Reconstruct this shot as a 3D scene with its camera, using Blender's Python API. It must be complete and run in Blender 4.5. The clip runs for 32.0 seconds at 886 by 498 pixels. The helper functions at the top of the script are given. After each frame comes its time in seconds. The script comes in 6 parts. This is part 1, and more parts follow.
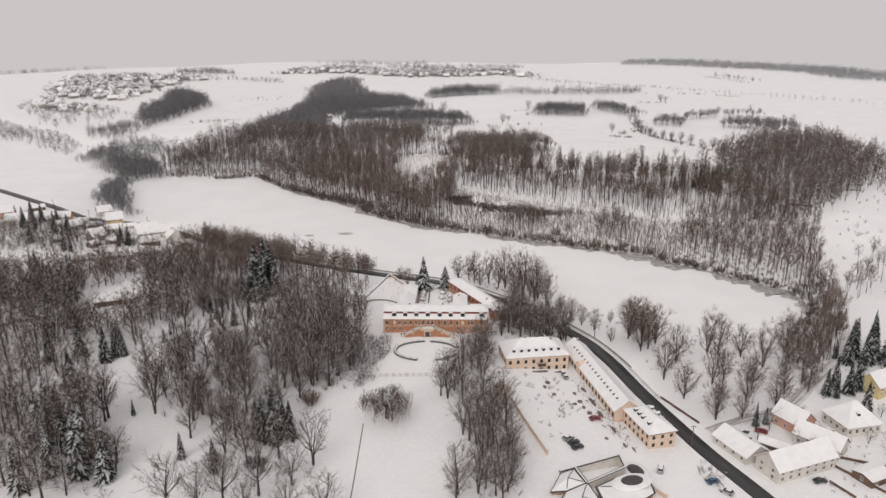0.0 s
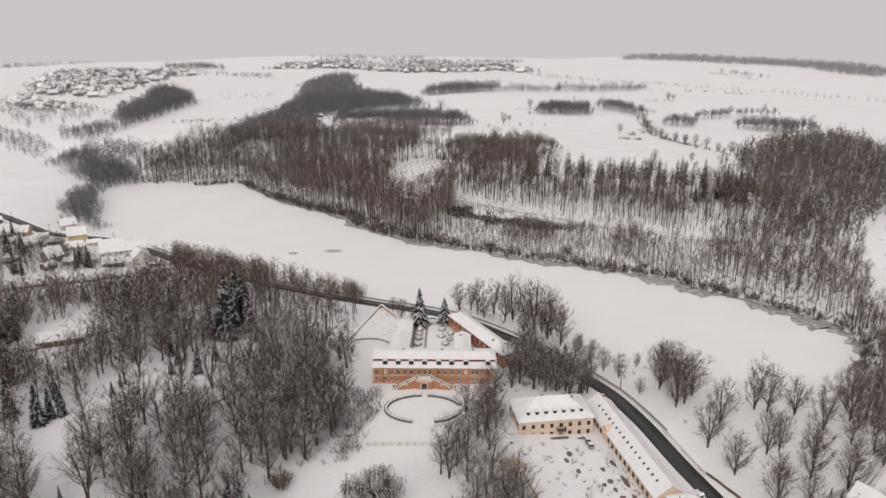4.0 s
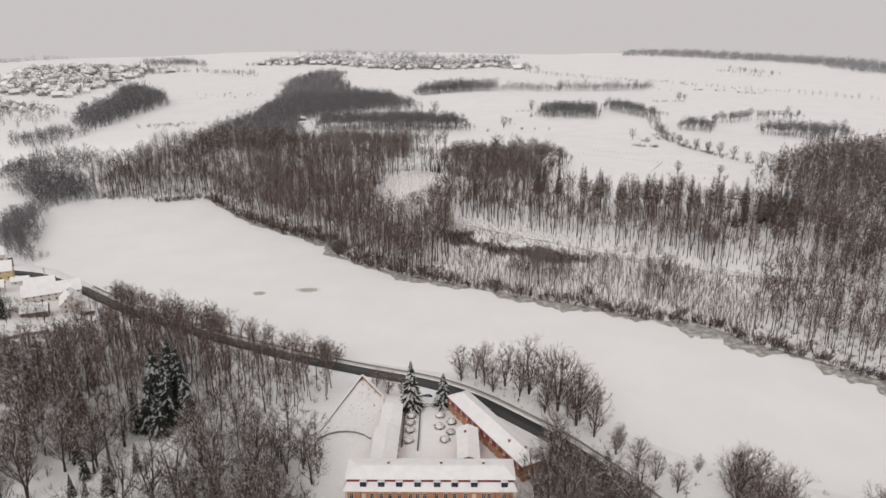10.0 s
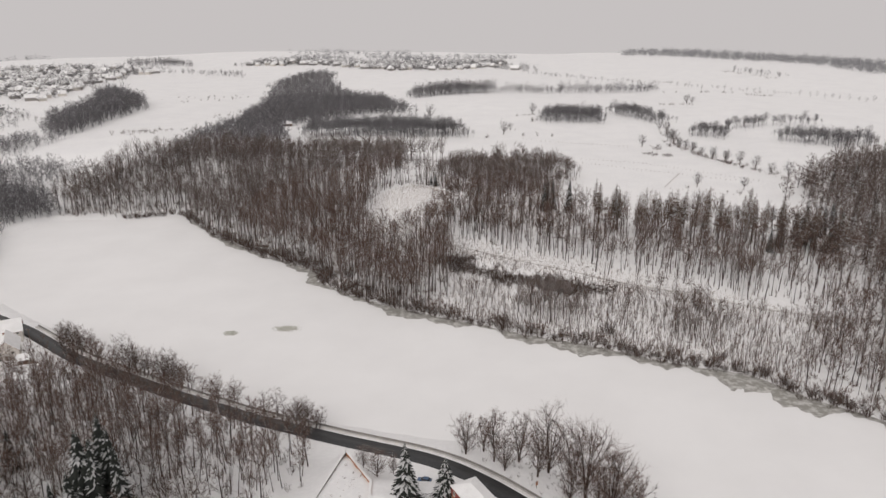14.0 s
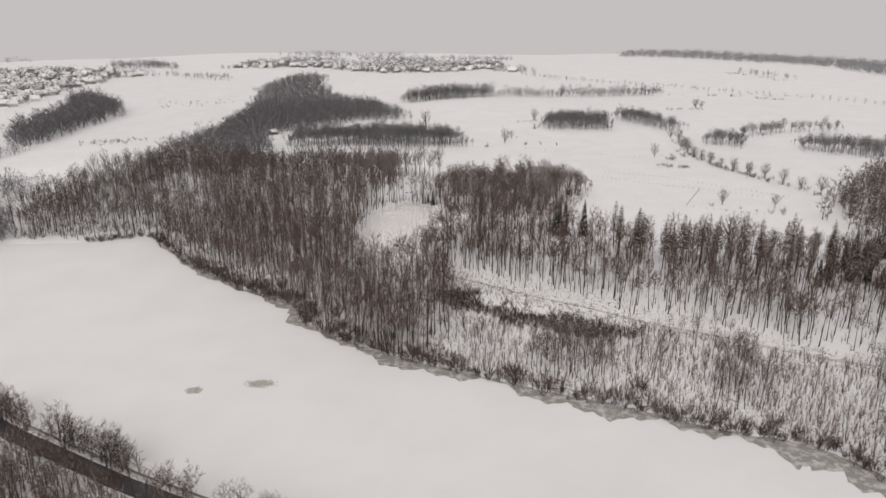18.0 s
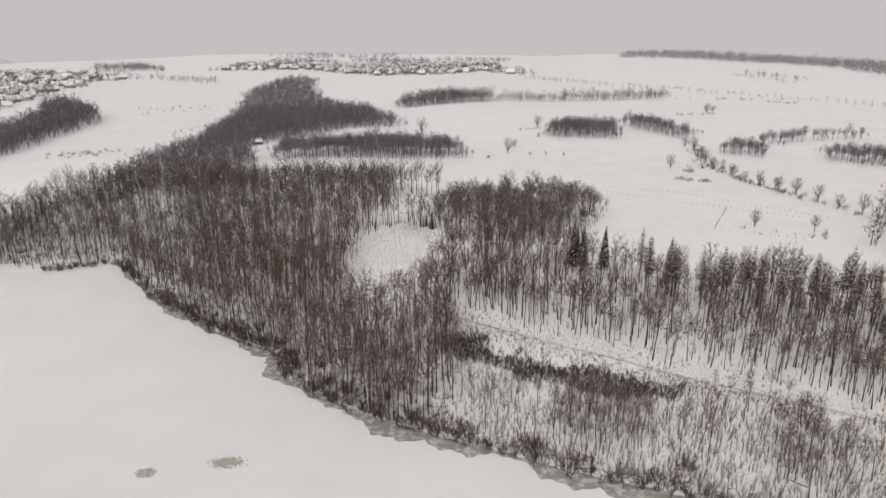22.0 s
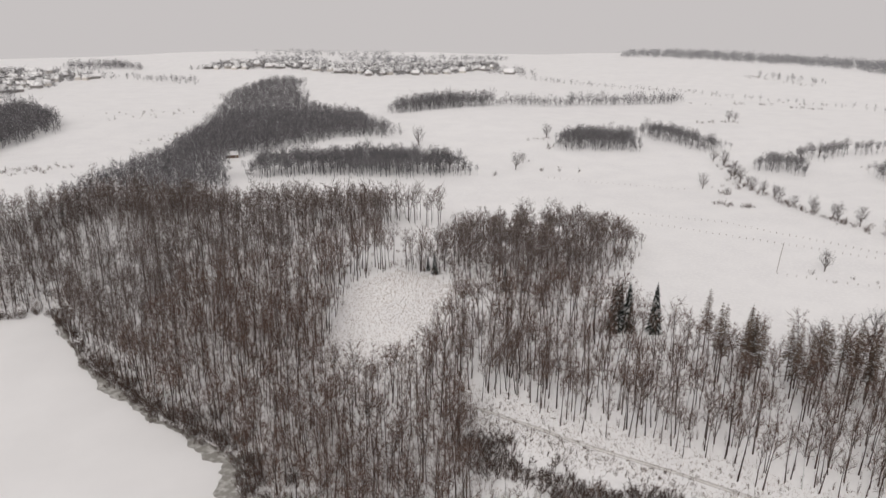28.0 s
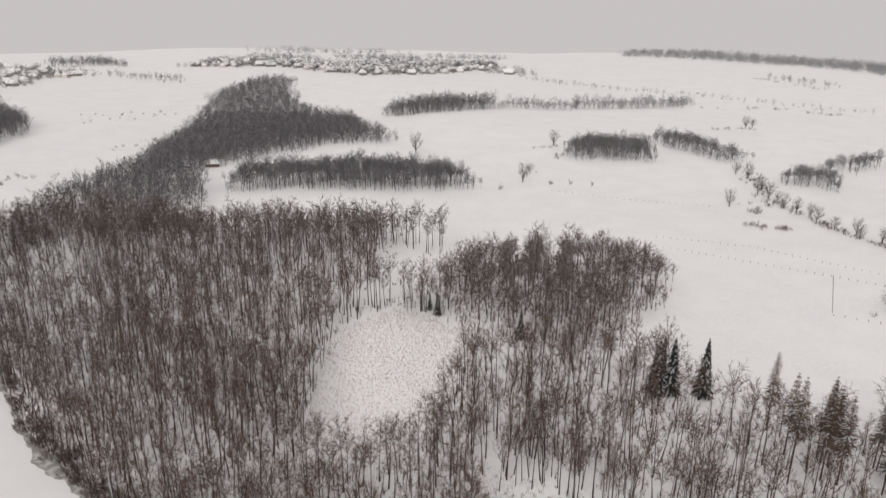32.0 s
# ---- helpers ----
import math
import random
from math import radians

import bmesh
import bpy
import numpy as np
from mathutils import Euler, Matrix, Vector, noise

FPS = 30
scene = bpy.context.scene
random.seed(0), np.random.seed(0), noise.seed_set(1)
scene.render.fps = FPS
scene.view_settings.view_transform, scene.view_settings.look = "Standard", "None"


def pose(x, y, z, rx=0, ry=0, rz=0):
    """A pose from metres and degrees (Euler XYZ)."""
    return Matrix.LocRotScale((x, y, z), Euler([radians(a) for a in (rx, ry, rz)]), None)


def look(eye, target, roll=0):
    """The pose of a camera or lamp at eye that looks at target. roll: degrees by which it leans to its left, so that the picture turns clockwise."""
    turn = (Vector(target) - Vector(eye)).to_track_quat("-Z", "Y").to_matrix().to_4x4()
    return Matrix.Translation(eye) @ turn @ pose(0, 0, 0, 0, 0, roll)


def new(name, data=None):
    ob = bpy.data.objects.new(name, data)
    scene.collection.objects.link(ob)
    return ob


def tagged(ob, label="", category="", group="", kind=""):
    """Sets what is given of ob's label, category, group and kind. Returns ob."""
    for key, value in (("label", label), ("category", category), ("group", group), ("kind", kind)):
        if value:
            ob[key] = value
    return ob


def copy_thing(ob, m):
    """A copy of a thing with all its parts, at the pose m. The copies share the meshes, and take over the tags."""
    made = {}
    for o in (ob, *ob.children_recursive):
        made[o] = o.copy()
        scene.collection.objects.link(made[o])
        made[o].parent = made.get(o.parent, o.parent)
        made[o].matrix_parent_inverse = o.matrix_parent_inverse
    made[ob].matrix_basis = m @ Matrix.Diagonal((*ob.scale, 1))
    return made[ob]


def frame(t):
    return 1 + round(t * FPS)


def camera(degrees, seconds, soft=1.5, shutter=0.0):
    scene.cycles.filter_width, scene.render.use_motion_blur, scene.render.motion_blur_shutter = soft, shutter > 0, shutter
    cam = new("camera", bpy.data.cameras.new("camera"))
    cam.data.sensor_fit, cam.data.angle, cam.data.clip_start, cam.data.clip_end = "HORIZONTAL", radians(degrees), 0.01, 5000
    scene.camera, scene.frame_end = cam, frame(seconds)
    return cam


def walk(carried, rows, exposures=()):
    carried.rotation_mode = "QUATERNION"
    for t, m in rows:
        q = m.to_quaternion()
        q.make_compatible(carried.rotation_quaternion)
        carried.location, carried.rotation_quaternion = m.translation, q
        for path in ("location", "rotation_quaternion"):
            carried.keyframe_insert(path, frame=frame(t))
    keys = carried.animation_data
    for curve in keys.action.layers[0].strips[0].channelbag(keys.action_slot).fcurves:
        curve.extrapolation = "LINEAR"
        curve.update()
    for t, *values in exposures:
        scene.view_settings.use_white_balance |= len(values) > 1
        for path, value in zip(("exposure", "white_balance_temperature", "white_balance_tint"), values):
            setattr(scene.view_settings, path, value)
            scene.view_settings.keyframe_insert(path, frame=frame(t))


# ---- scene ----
cam = camera(63.81, 32.0, soft=1.45)
# seconds, eye, yaw, pitch, roll
ROWS = [
    (0, 7.41, -284.32, 141.45, 1.217, -17.499, -0.121),
    (2, 6.11, -258.68, 141.80, 1.066, -17.766, -0.059),
    (4, 5.03, -233.02, 142.26, 0.900, -17.999, 0.001),
    (6, 4.08, -207.34, 142.17, 0.703, -18.189, 0.032),
    (8, 3.03, -181.61, 141.95, 0.495, -18.327, 0.038),
    (10, 2.01, -155.20, 141.41, 0.287, -18.407, 0.065),
    (12, 1.02, -129.38, 141.22, 0.049, -18.448, 0.096),
    (14, -0.29, -104.06, 140.69, -0.196, -18.490, 0.092),
    (16, -1.67, -78.20, 140.06, -0.453, -18.490, 0.072),
    (18, -2.96, -52.21, 140.07, -0.704, -18.457, 0.038),
    (20, -4.14, -26.76, 140.38, -0.913, -18.422, -0.008),
    (22, -5.28, -1.18, 140.34, -1.129, -18.473, -0.062),
    (24, -6.79, 24.87, 140.48, -1.351, -18.563, -0.050),
    (26, -8.77, 50.12, 140.69, -1.605, -18.670, 0.055),
    (28, -10.28, 75.22, 140.88, -1.869, -18.759, 0.258),
    (30, -11.88, 100.04, 140.75, -2.131, -18.850, 0.500),
    (32, -13.05, 124.57, 140.63, -2.403, -18.963, 0.736),
    ]


def heading(x, y, z, yaw, pitch, roll):
    a, b = radians(yaw), radians(pitch)
    return look((x, y, z), (x - math.sin(a) * math.cos(b), y + math.cos(a) * math.cos(b), z + math.sin(b)), roll)


walk(cam, [(t, heading(*row)) for t, *row in ROWS], [(0, 0.10), (8, 0.08), (12, 0.05), (18, 0.0), (24, 0.0), (28, 0.03), (32, 0.05)])

# ---- overcast winter daylight ----
SUN_UP, SUN_TURN = radians(38), radians(200)
world = bpy.data.worlds.new("overcast_sky")
scene.world = world
world.use_nodes = True
wn, wl = world.node_tree.nodes, world.node_tree.links
wn.clear()
sky = wn.new("ShaderNodeTexSky")
sky.sky_type, sky.sun_disc, sky.sun_elevation, sky.sun_rotation, sky.dust_density = "NISHITA", False, SUN_UP, SUN_TURN, 6.0
pale = wn.new("ShaderNodeHueSaturation")
pale.inputs["Saturation"].default_value = 0.0
wl.new(sky.outputs[0], pale.inputs["Color"])
cloud = wn.new("ShaderNodeMix")
cloud.data_type = "RGBA"
cloud.inputs["Factor"].default_value = 0.90
wl.new(pale.outputs[0], cloud.inputs["A"])
cloud.inputs["B"].default_value = (6.14, 5.82, 5.79, 1)
back = wn.new("ShaderNodeBackground")
back.inputs["Strength"].default_value = 0.1
wl.new(cloud.outputs["Result"], back.inputs["Color"])
wl.new(back.outputs[0], wn.new("ShaderNodeOutputWorld").inputs["Surface"])
sun = new("sun", bpy.data.lights.new("sun", "SUN"))
sun.data.energy, sun.data.angle, sun.data.color = 1.1, radians(40), (1.0, 0.95, 0.92)
sun.matrix_world = look((math.sin(SUN_TURN) * math.cos(SUN_UP) * 50, math.cos(SUN_TURN) * math.cos(SUN_UP) * 50, math.sin(SUN_UP) * 50), (0, 0, 0))
# ---- the lie of the land ----
LAKE = [(-240, 238), (-254, 264), (-281, 330), (-275, 380), (-225, 381), (-188, 396), (-149, 342), (-105, 300), (-70, 275), (-68, 260),
        (-52, 243), (-30, 227), (-3, 212), (19, 202), (37, 192), (65, 181), (94, 165), (125, 154), (140, 136), (168, 112), (192, 88),
        (192, 64), (176, 40), (158, 26), (127, 30), (95, 42), (72, 58), (52, 77), (30, 98), (10, 107), (-10, 111), (-38, 119),
        (-100, 150), (-176, 194), (-222, 230)]


def smooth(v):
    v = np.clip(v, 0.0, 1.0)
    return v * v * (3 - 2 * v)


def outline_distance(px, py, outline):
    """Signed distance to a closed outline, positive outside."""
    px, py = np.asarray(px, float), np.asarray(py, float)
    best = np.full(px.shape, 1e9)
    inside = np.zeros(px.shape, bool)
    for (ax, ay), (bx, by) in zip(outline, outline[1:] + outline[:1]):
        ex, ey = bx - ax, by - ay
        u = np.clip(((px - ax) * ex + (py - ay) * ey) / (ex * ex + ey * ey), 0, 1)
        best = np.minimum(best, np.hypot(px - ax - u * ex, py - ay - u * ey))
        inside ^= ((ay > py) != (by > py)) & (px < ex * (py - ay) / (ey if ey else 1e-9) + ax)
    return np.where(inside, -best, best)


# level ground of the manor
COURT = [(-41, 48), (-30, 88), (-21, 74), (-2, 73), (5, 66), (30, 27), (30, -40), (-30, -40), (-34, 20)]

# swells of the fields: x, y, radius, height
SWELLS = [(60, 800, 130, 7), (-260, 560, 120, 6), (250, 430, 110, 4), (420, 760, 160, 6), (-520, 900, 260, 8), (-60, 1150, 240, 9),
          (650, 1300, 380, 12), (-300, 1700, 400, 10), (900, 2300, 500, 26), (-700, 2400, 600, 12), (230, 590, 70, -5), (-60, 620, 80, 4)]


ROAD = [(118, -150), (109, -120), (101, -97), (97, -87), (92.5, -76), (87.5, -60), (81.3, -40), (74.5, -17), (66, 9), (54.6, 31), (44.5, 47), (36, 58), (28, 66), (19.5, 75),
        (11, 83), (2, 90), (-8, 95), (-33, 103.7), (-67, 117.3), (-99, 133), (-152, 163), (-189, 192), (-225, 214), (-246, 218), (-269, 221), (-316, 250), (-380, 297), (-470, 345)]


def land(x, y):
    """Height of the ground, levelled under the road."""
    x, y = np.asarray(x, float), np.asarray(y, float)
    best, nx, ny = np.full(x.shape, 1e9), np.zeros(x.shape), np.zeros(x.shape)
    for (ax, ay), (bx, by) in zip(ROAD, ROAD[1:]):
        ex, ey = bx - ax, by - ay
        u = np.clip(((x - ax) * ex + (y - ay) * ey) / (ex * ex + ey * ey), 0, 1)
        qx, qy = ax + u * ex, ay + u * ey
        d = np.hypot(x - qx, y - qy)
        near = d < best
        best, nx, ny = np.where(near, d, best), np.where(near, qx, nx), np.where(near, qy, ny)
    w = smooth((10.5 - best) / 5)
    z = open_land(x, y)
    return z * (1 - w) + open_land(nx, ny) * w - 0.12 * smooth((5.2 - best) / 1.5)


def open_land(x, y):
    x, y = np.asarray(x, float), np.asarray(y, float)
    d = outline_distance(x, y, LAKE)
    north = smooth((y - 150 + 0.75 * x) / 60) * smooth((y + 60) / 100)
    north = np.where(x > 150, smooth((y - 20) / 90), north)
    west = smooth((-x - 225) / 60)
    hn = 0.6 * smooth(d / 6) + 3.6 * smooth((d - 3) / 42) + 18.5 * smooth((d - 28) / 95)
    hn = hn - west * (hn - 1.2) * 0.55 * smooth((520 - y) / 200)
    hs = 2.8 * smooth(d / 9) + 5.7 * smooth((d - 14) / 50)
    hs = hs - 5.0 * smooth((x - 22) / 70) * smooth((d - 20) / 60)
    h = hs + (hn - hs) * north
    for sx, sy, r, a in SWELLS:
        h = h + a * np.exp(-((x - sx) ** 2 + (y - sy) ** 2) / (r * r)) * smooth(d / 60)
    h = h + smooth((d - 40) / 100) * north * (0.7 * np.sin(x * 0.031 + 1.1) * np.sin(y * 0.023) + 1.5 * np.sin(x * 0.011 + y * 0.007))
    court = outline_distance(x, y, COURT)
    h = h + (8.5 - h) * smooth((7 - court) / 7)
    far = np.hypot(1.08 * x, y)
    h = h - 0.085 * np.maximum(0, far - 1960) * smooth((far - 1930) / 300)
    return np.where(d < 0, np.maximum(-1.2, d * 0.35), h)

# ---- materials ----
def nodes_of(name):
    m = bpy.data.materials.new(name)
    m.use_nodes = True
    nt = m.node_tree
    return m, nt, nt.nodes["Principled BSDF"]


def mix_node(nt, fac, a, b):
    n = nt.nodes.new("ShaderNodeMix")
    n.data_type = "RGBA"
    for key, v in (("Factor", fac), ("A", a), ("B", b)):
        if isinstance(v, (int, float)):
            n.inputs[key].default_value = v
        elif isinstance(v, tuple):
            n.inputs[key].default_value = (*v, 1)
        else:
            nt.links.new(v, n.inputs[key])
    return n.outputs["Result"]


def noise_node(nt, scale, detail=4.0, rough=0.55, lo=0.4, hi=0.6, coords="Object"):
    c = nt.nodes.new("ShaderNodeTexCoord")
    n = nt.nodes.new("ShaderNodeTexNoise")
    n.inputs["Scale"].default_value, n.inputs["Detail"].default_value, n.inputs["Roughness"].default_value = scale, detail, rough
    nt.links.new(c.outputs[coords], n.inputs["Vector"])
    r = nt.nodes.new("ShaderNodeMapRange")
    r.inputs["From Min"].default_value, r.inputs["From Max"].default_value = lo, hi
    nt.links.new(n.outputs["Fac"], r.inputs["Value"])
    return r.outputs[0]


def bump_node(nt, shader, height, strength, distance):
    b = nt.nodes.new("ShaderNodeBump")
    b.inputs["Strength"].default_value, b.inputs["Distance"].default_value = strength, distance
    nt.links.new(height, b.inputs["Height"])
    nt.links.new(b.outputs[0], shader.inputs["Normal"])


def surface(name, a, b, scale=1.0, rough=0.8, bump=0.0, metal=0.0, lo=0.35, hi=0.65, fine=None):
    """Two colours in large blotches, and a fine grain of a third."""
    m, nt, p = nodes_of(name)
    big = noise_node(nt, scale, lo=lo, hi=hi)
    col = mix_node(nt, big, a, b)
    if fine:
        col = mix_node(nt, noise_node(nt, scale * 14, lo=0.45, hi=0.75), col, fine)
    nt.links.new(col, p.inputs["Base Color"])
    p.inputs["Roughness"].default_value, p.inputs["Metallic"].default_value = rough, metal
    if bump:
        bump_node(nt, p, noise_node(nt, scale * 9, 6.0), bump, 0.1)
    return m


def speckled(name, cols, snow, share, rough=0.9, top=False):
    """Each twig or branch takes its own shade; a share of them carries snow."""
    m, nt, p = nodes_of(name)
    geo = nt.nodes.new("ShaderNodeNewGeometry")
    ramp = nt.nodes.new("ShaderNodeValToRGB")
    ramp.color_ramp.interpolation = "CONSTANT"
    e = ramp.color_ramp.elements
    e[0].position, e[0].color = 0.0, (*snow, 1)
    e[1].position, e[1].color = share, (*cols[0], 1)
    for k, c in enumerate(cols[1:], 1):
        q = e.new(share + (1 - share) * k / len(cols))
        q.color = (*c, 1)
    nt.links.new(geo.outputs["Random Per Island"], ramp.inputs["Fac"])
    col = ramp.outputs["Color"]
    if top:
        sep = nt.nodes.new("ShaderNodeSeparateXYZ")
        nt.links.new(geo.outputs["Normal"], sep.inputs[0])
        r = nt.nodes.new("ShaderNodeMapRange")
        r.inputs["From Min"].default_value, r.inputs["From Max"].default_value = 0.4, 0.7
        nt.links.new(sep.outputs["Z"], r.inputs["Value"])
        col = mix_node(nt, r.outputs[0], col, snow)
    nt.links.new(col, p.inputs["Base Color"])
    p.inputs["Roughness"].default_value = rough
    p.inputs["Specular IOR Level"].default_value = 0.2
    return m


SNOW = (0.83, 0.825, 0.82)
m_snow = surface("snow", SNOW, (0.78, 0.775, 0.775), 0.05, 0.75, 0.25, fine=(0.86, 0.855, 0.85))
m_roofsnow = surface("roof_snow", (0.85, 0.845, 0.84), (0.79, 0.785, 0.78), 0.35, 0.75, 0.3)
m_bark = speckled("bark", [(0.064, 0.046, 0.038), (0.084, 0.061, 0.050), (0.052, 0.039, 0.034)], (0.7, 0.7, 0.7), 0.03, top=True)
m_twig = speckled("twig", [(0.150, 0.099, 0.079), (0.112, 0.075, 0.061), (0.178, 0.120, 0.096), (0.134, 0.090, 0.074)], (0.62, 0.60, 0.59), 0.07)
# greyer than the near twigs: slight haze put into the colour for middle distance
m_twig_mid = speckled("mid_twig", [(0.146, 0.112, 0.098), (0.112, 0.087, 0.078), (0.172, 0.134, 0.117), (0.13, 0.102, 0.091)], (0.62, 0.60, 0.59), 0.07)
# lightened grey with more snowy twigs: distance haze painted into the far woods
m_twig_haze_grey = speckled("haze_grey_twig", [(0.140, 0.132, 0.137), (0.114, 0.110, 0.116), (0.160, 0.151, 0.155)], (0.50, 0.50, 0.51), 0.12)
m_twig_red = speckled("reddish_twig", [(0.15, 0.103, 0.084), (0.115, 0.082, 0.069), (0.18, 0.126, 0.10)], (0.6, 0.6, 0.6), 0.15)
m_twig_snowy = speckled("snowy_twig", [(0.12, 0.094, 0.08), (0.085, 0.067, 0.058)], (0.75, 0.745, 0.745), 0.36)
m_twig_park = speckled("park_twig", [(0.112, 0.078, 0.064), (0.085, 0.060, 0.051), (0.134, 0.095, 0.078), (0.10, 0.072, 0.060)], (0.72, 0.71, 0.705), 0.13)
m_needle = speckled("needles", [(0.030, 0.034, 0.030), (0.040, 0.044, 0.038), (0.026, 0.029, 0.027)], (0.50, 0.50, 0.50), 0.22)
m_needle_snowy = speckled("snowy_needles", [(0.036, 0.040, 0.034), (0.030, 0.033, 0.030)], (0.62, 0.62, 0.62), 0.36)
m_thicket = speckled("thicket_twig", [(0.105, 0.076, 0.064), (0.08, 0.06, 0.052), (0.125, 0.092, 0.077)], (0.55, 0.55, 0.55), 0.04)
m_larch = speckled("larch_twig", [(0.15, 0.108, 0.08), (0.115, 0.085, 0.066), (0.085, 0.068, 0.056)], (0.6, 0.6, 0.6), 0.10)
m_grass = speckled("dry_grass", [(0.30, 0.22, 0.15), (0.22, 0.155, 0.11), (0.16, 0.12, 0.095), (0.36, 0.28, 0.2)], (0.7, 0.69, 0.68), 0.25)


# ---- mesh helpers ----
def mesh_object(name, verts, tris, mat, parent=None):
    """A mesh from arrays of vertices and triangles."""
    verts, tris = np.asarray(verts, np.float32), np.asarray(tris, np.int32)
    me = bpy.data.meshes.new(name)
    me.vertices.add(len(verts))
    me.vertices.foreach_set("co", verts.ravel())
    me.loops.add(tris.size)
    me.loops.foreach_set("vertex_index", tris.ravel())
    me.polygons.add(len(tris))
    me.polygons.foreach_set("loop_start", np.arange(0, tris.size, 3, dtype=np.int32))
    me.update(calc_edges=True)
    me.materials.append(mat)
    ob = new(name, me)
    ob.parent = parent
    return ob


def part(name, bm, material, parent, label=""):
    me = bpy.data.meshes.new(name)
    bm.normal_update()
    bm.to_mesh(me)
    bm.free()
    me.materials.append(material)
    ob = new(name, me)
    ob.parent = parent
    if label:
        ob["label"] = label
    return ob


def anchor(name, x, y, z, turn=0.0):
    ob = new(name)
    ob.matrix_basis = pose(x, y, z, 0, 0, turn)
    return ob


def faces(bm, verts, polys):
    vs = [bm.verts.new(v) for v in verts]
    for p in polys:
        bm.faces.new([vs[i] for i in p])
    return bm


def box(bm, x0, x1, y0, y1, z0, z1):
    return faces(bm, [(x0, y0, z0), (x1, y0, z0), (x1, y1, z0), (x0, y1, z0), (x0, y0, z1), (x1, y0, z1), (x1, y1, z1), (x0, y1, z1)],
                 [(3, 2, 1, 0), (4, 5, 6, 7), (0, 1, 5, 4), (1, 2, 6, 5), (2, 3, 7, 6), (3, 0, 4, 7)])


def block(*spans):
    bm = bmesh.new()
    for s in spans:
        box(bm, *s)
    return bm


def h(x, y):
    return float(land(x, y))


# ---- trees ----
class Soup:
    def __init__(self):
        self.v, self.t, self.n = [], [], 0

    def add(self, v, t):
        self.v.append(np.asarray(v, np.float32))
        self.t.append(np.asarray(t, np.int32) + self.n)
        self.n += len(v)

    def limb(self, pts, radii, sides):
        ring = []
        for k, (p, r) in enumerate(zip(pts, radii)):
            a = pts[min(k + 1, len(pts) - 1)] - pts[max(k - 1, 0)]
            a = a / (np.linalg.norm(a) + 1e-9)
            s = np.cross(a, (0.31, 0.95, 0.05) if abs(a[2]) > 0.5 else (0, 0, 1))
            s /= np.linalg.norm(s)
            u = np.cross(a, s)
            ang = np.arange(sides) * 2 * np.pi / sides
            ring.append(p + r * (np.cos(ang)[:, None] * s + np.sin(ang)[:, None] * u))
        t = []
        for k in range(len(pts) - 1):
            for j in range(sides):
                a, b = k * sides + j, k * sides + (j + 1) % sides
                t += [(a, b, b + sides), (a, b + sides, a + sides)]
        self.add(np.concatenate(ring), t)

    def blade(self, p, q, w, rng):
        side = np.cross(q - p, rng.normal(size=3))
        side *= w / 2 / (np.linalg.norm(side) + 1e-9)
        self.add([p - side, p + side, q], [(0, 1, 2)])

    def arrays(self):
        return np.concatenate(self.v), np.concatenate(self.t)


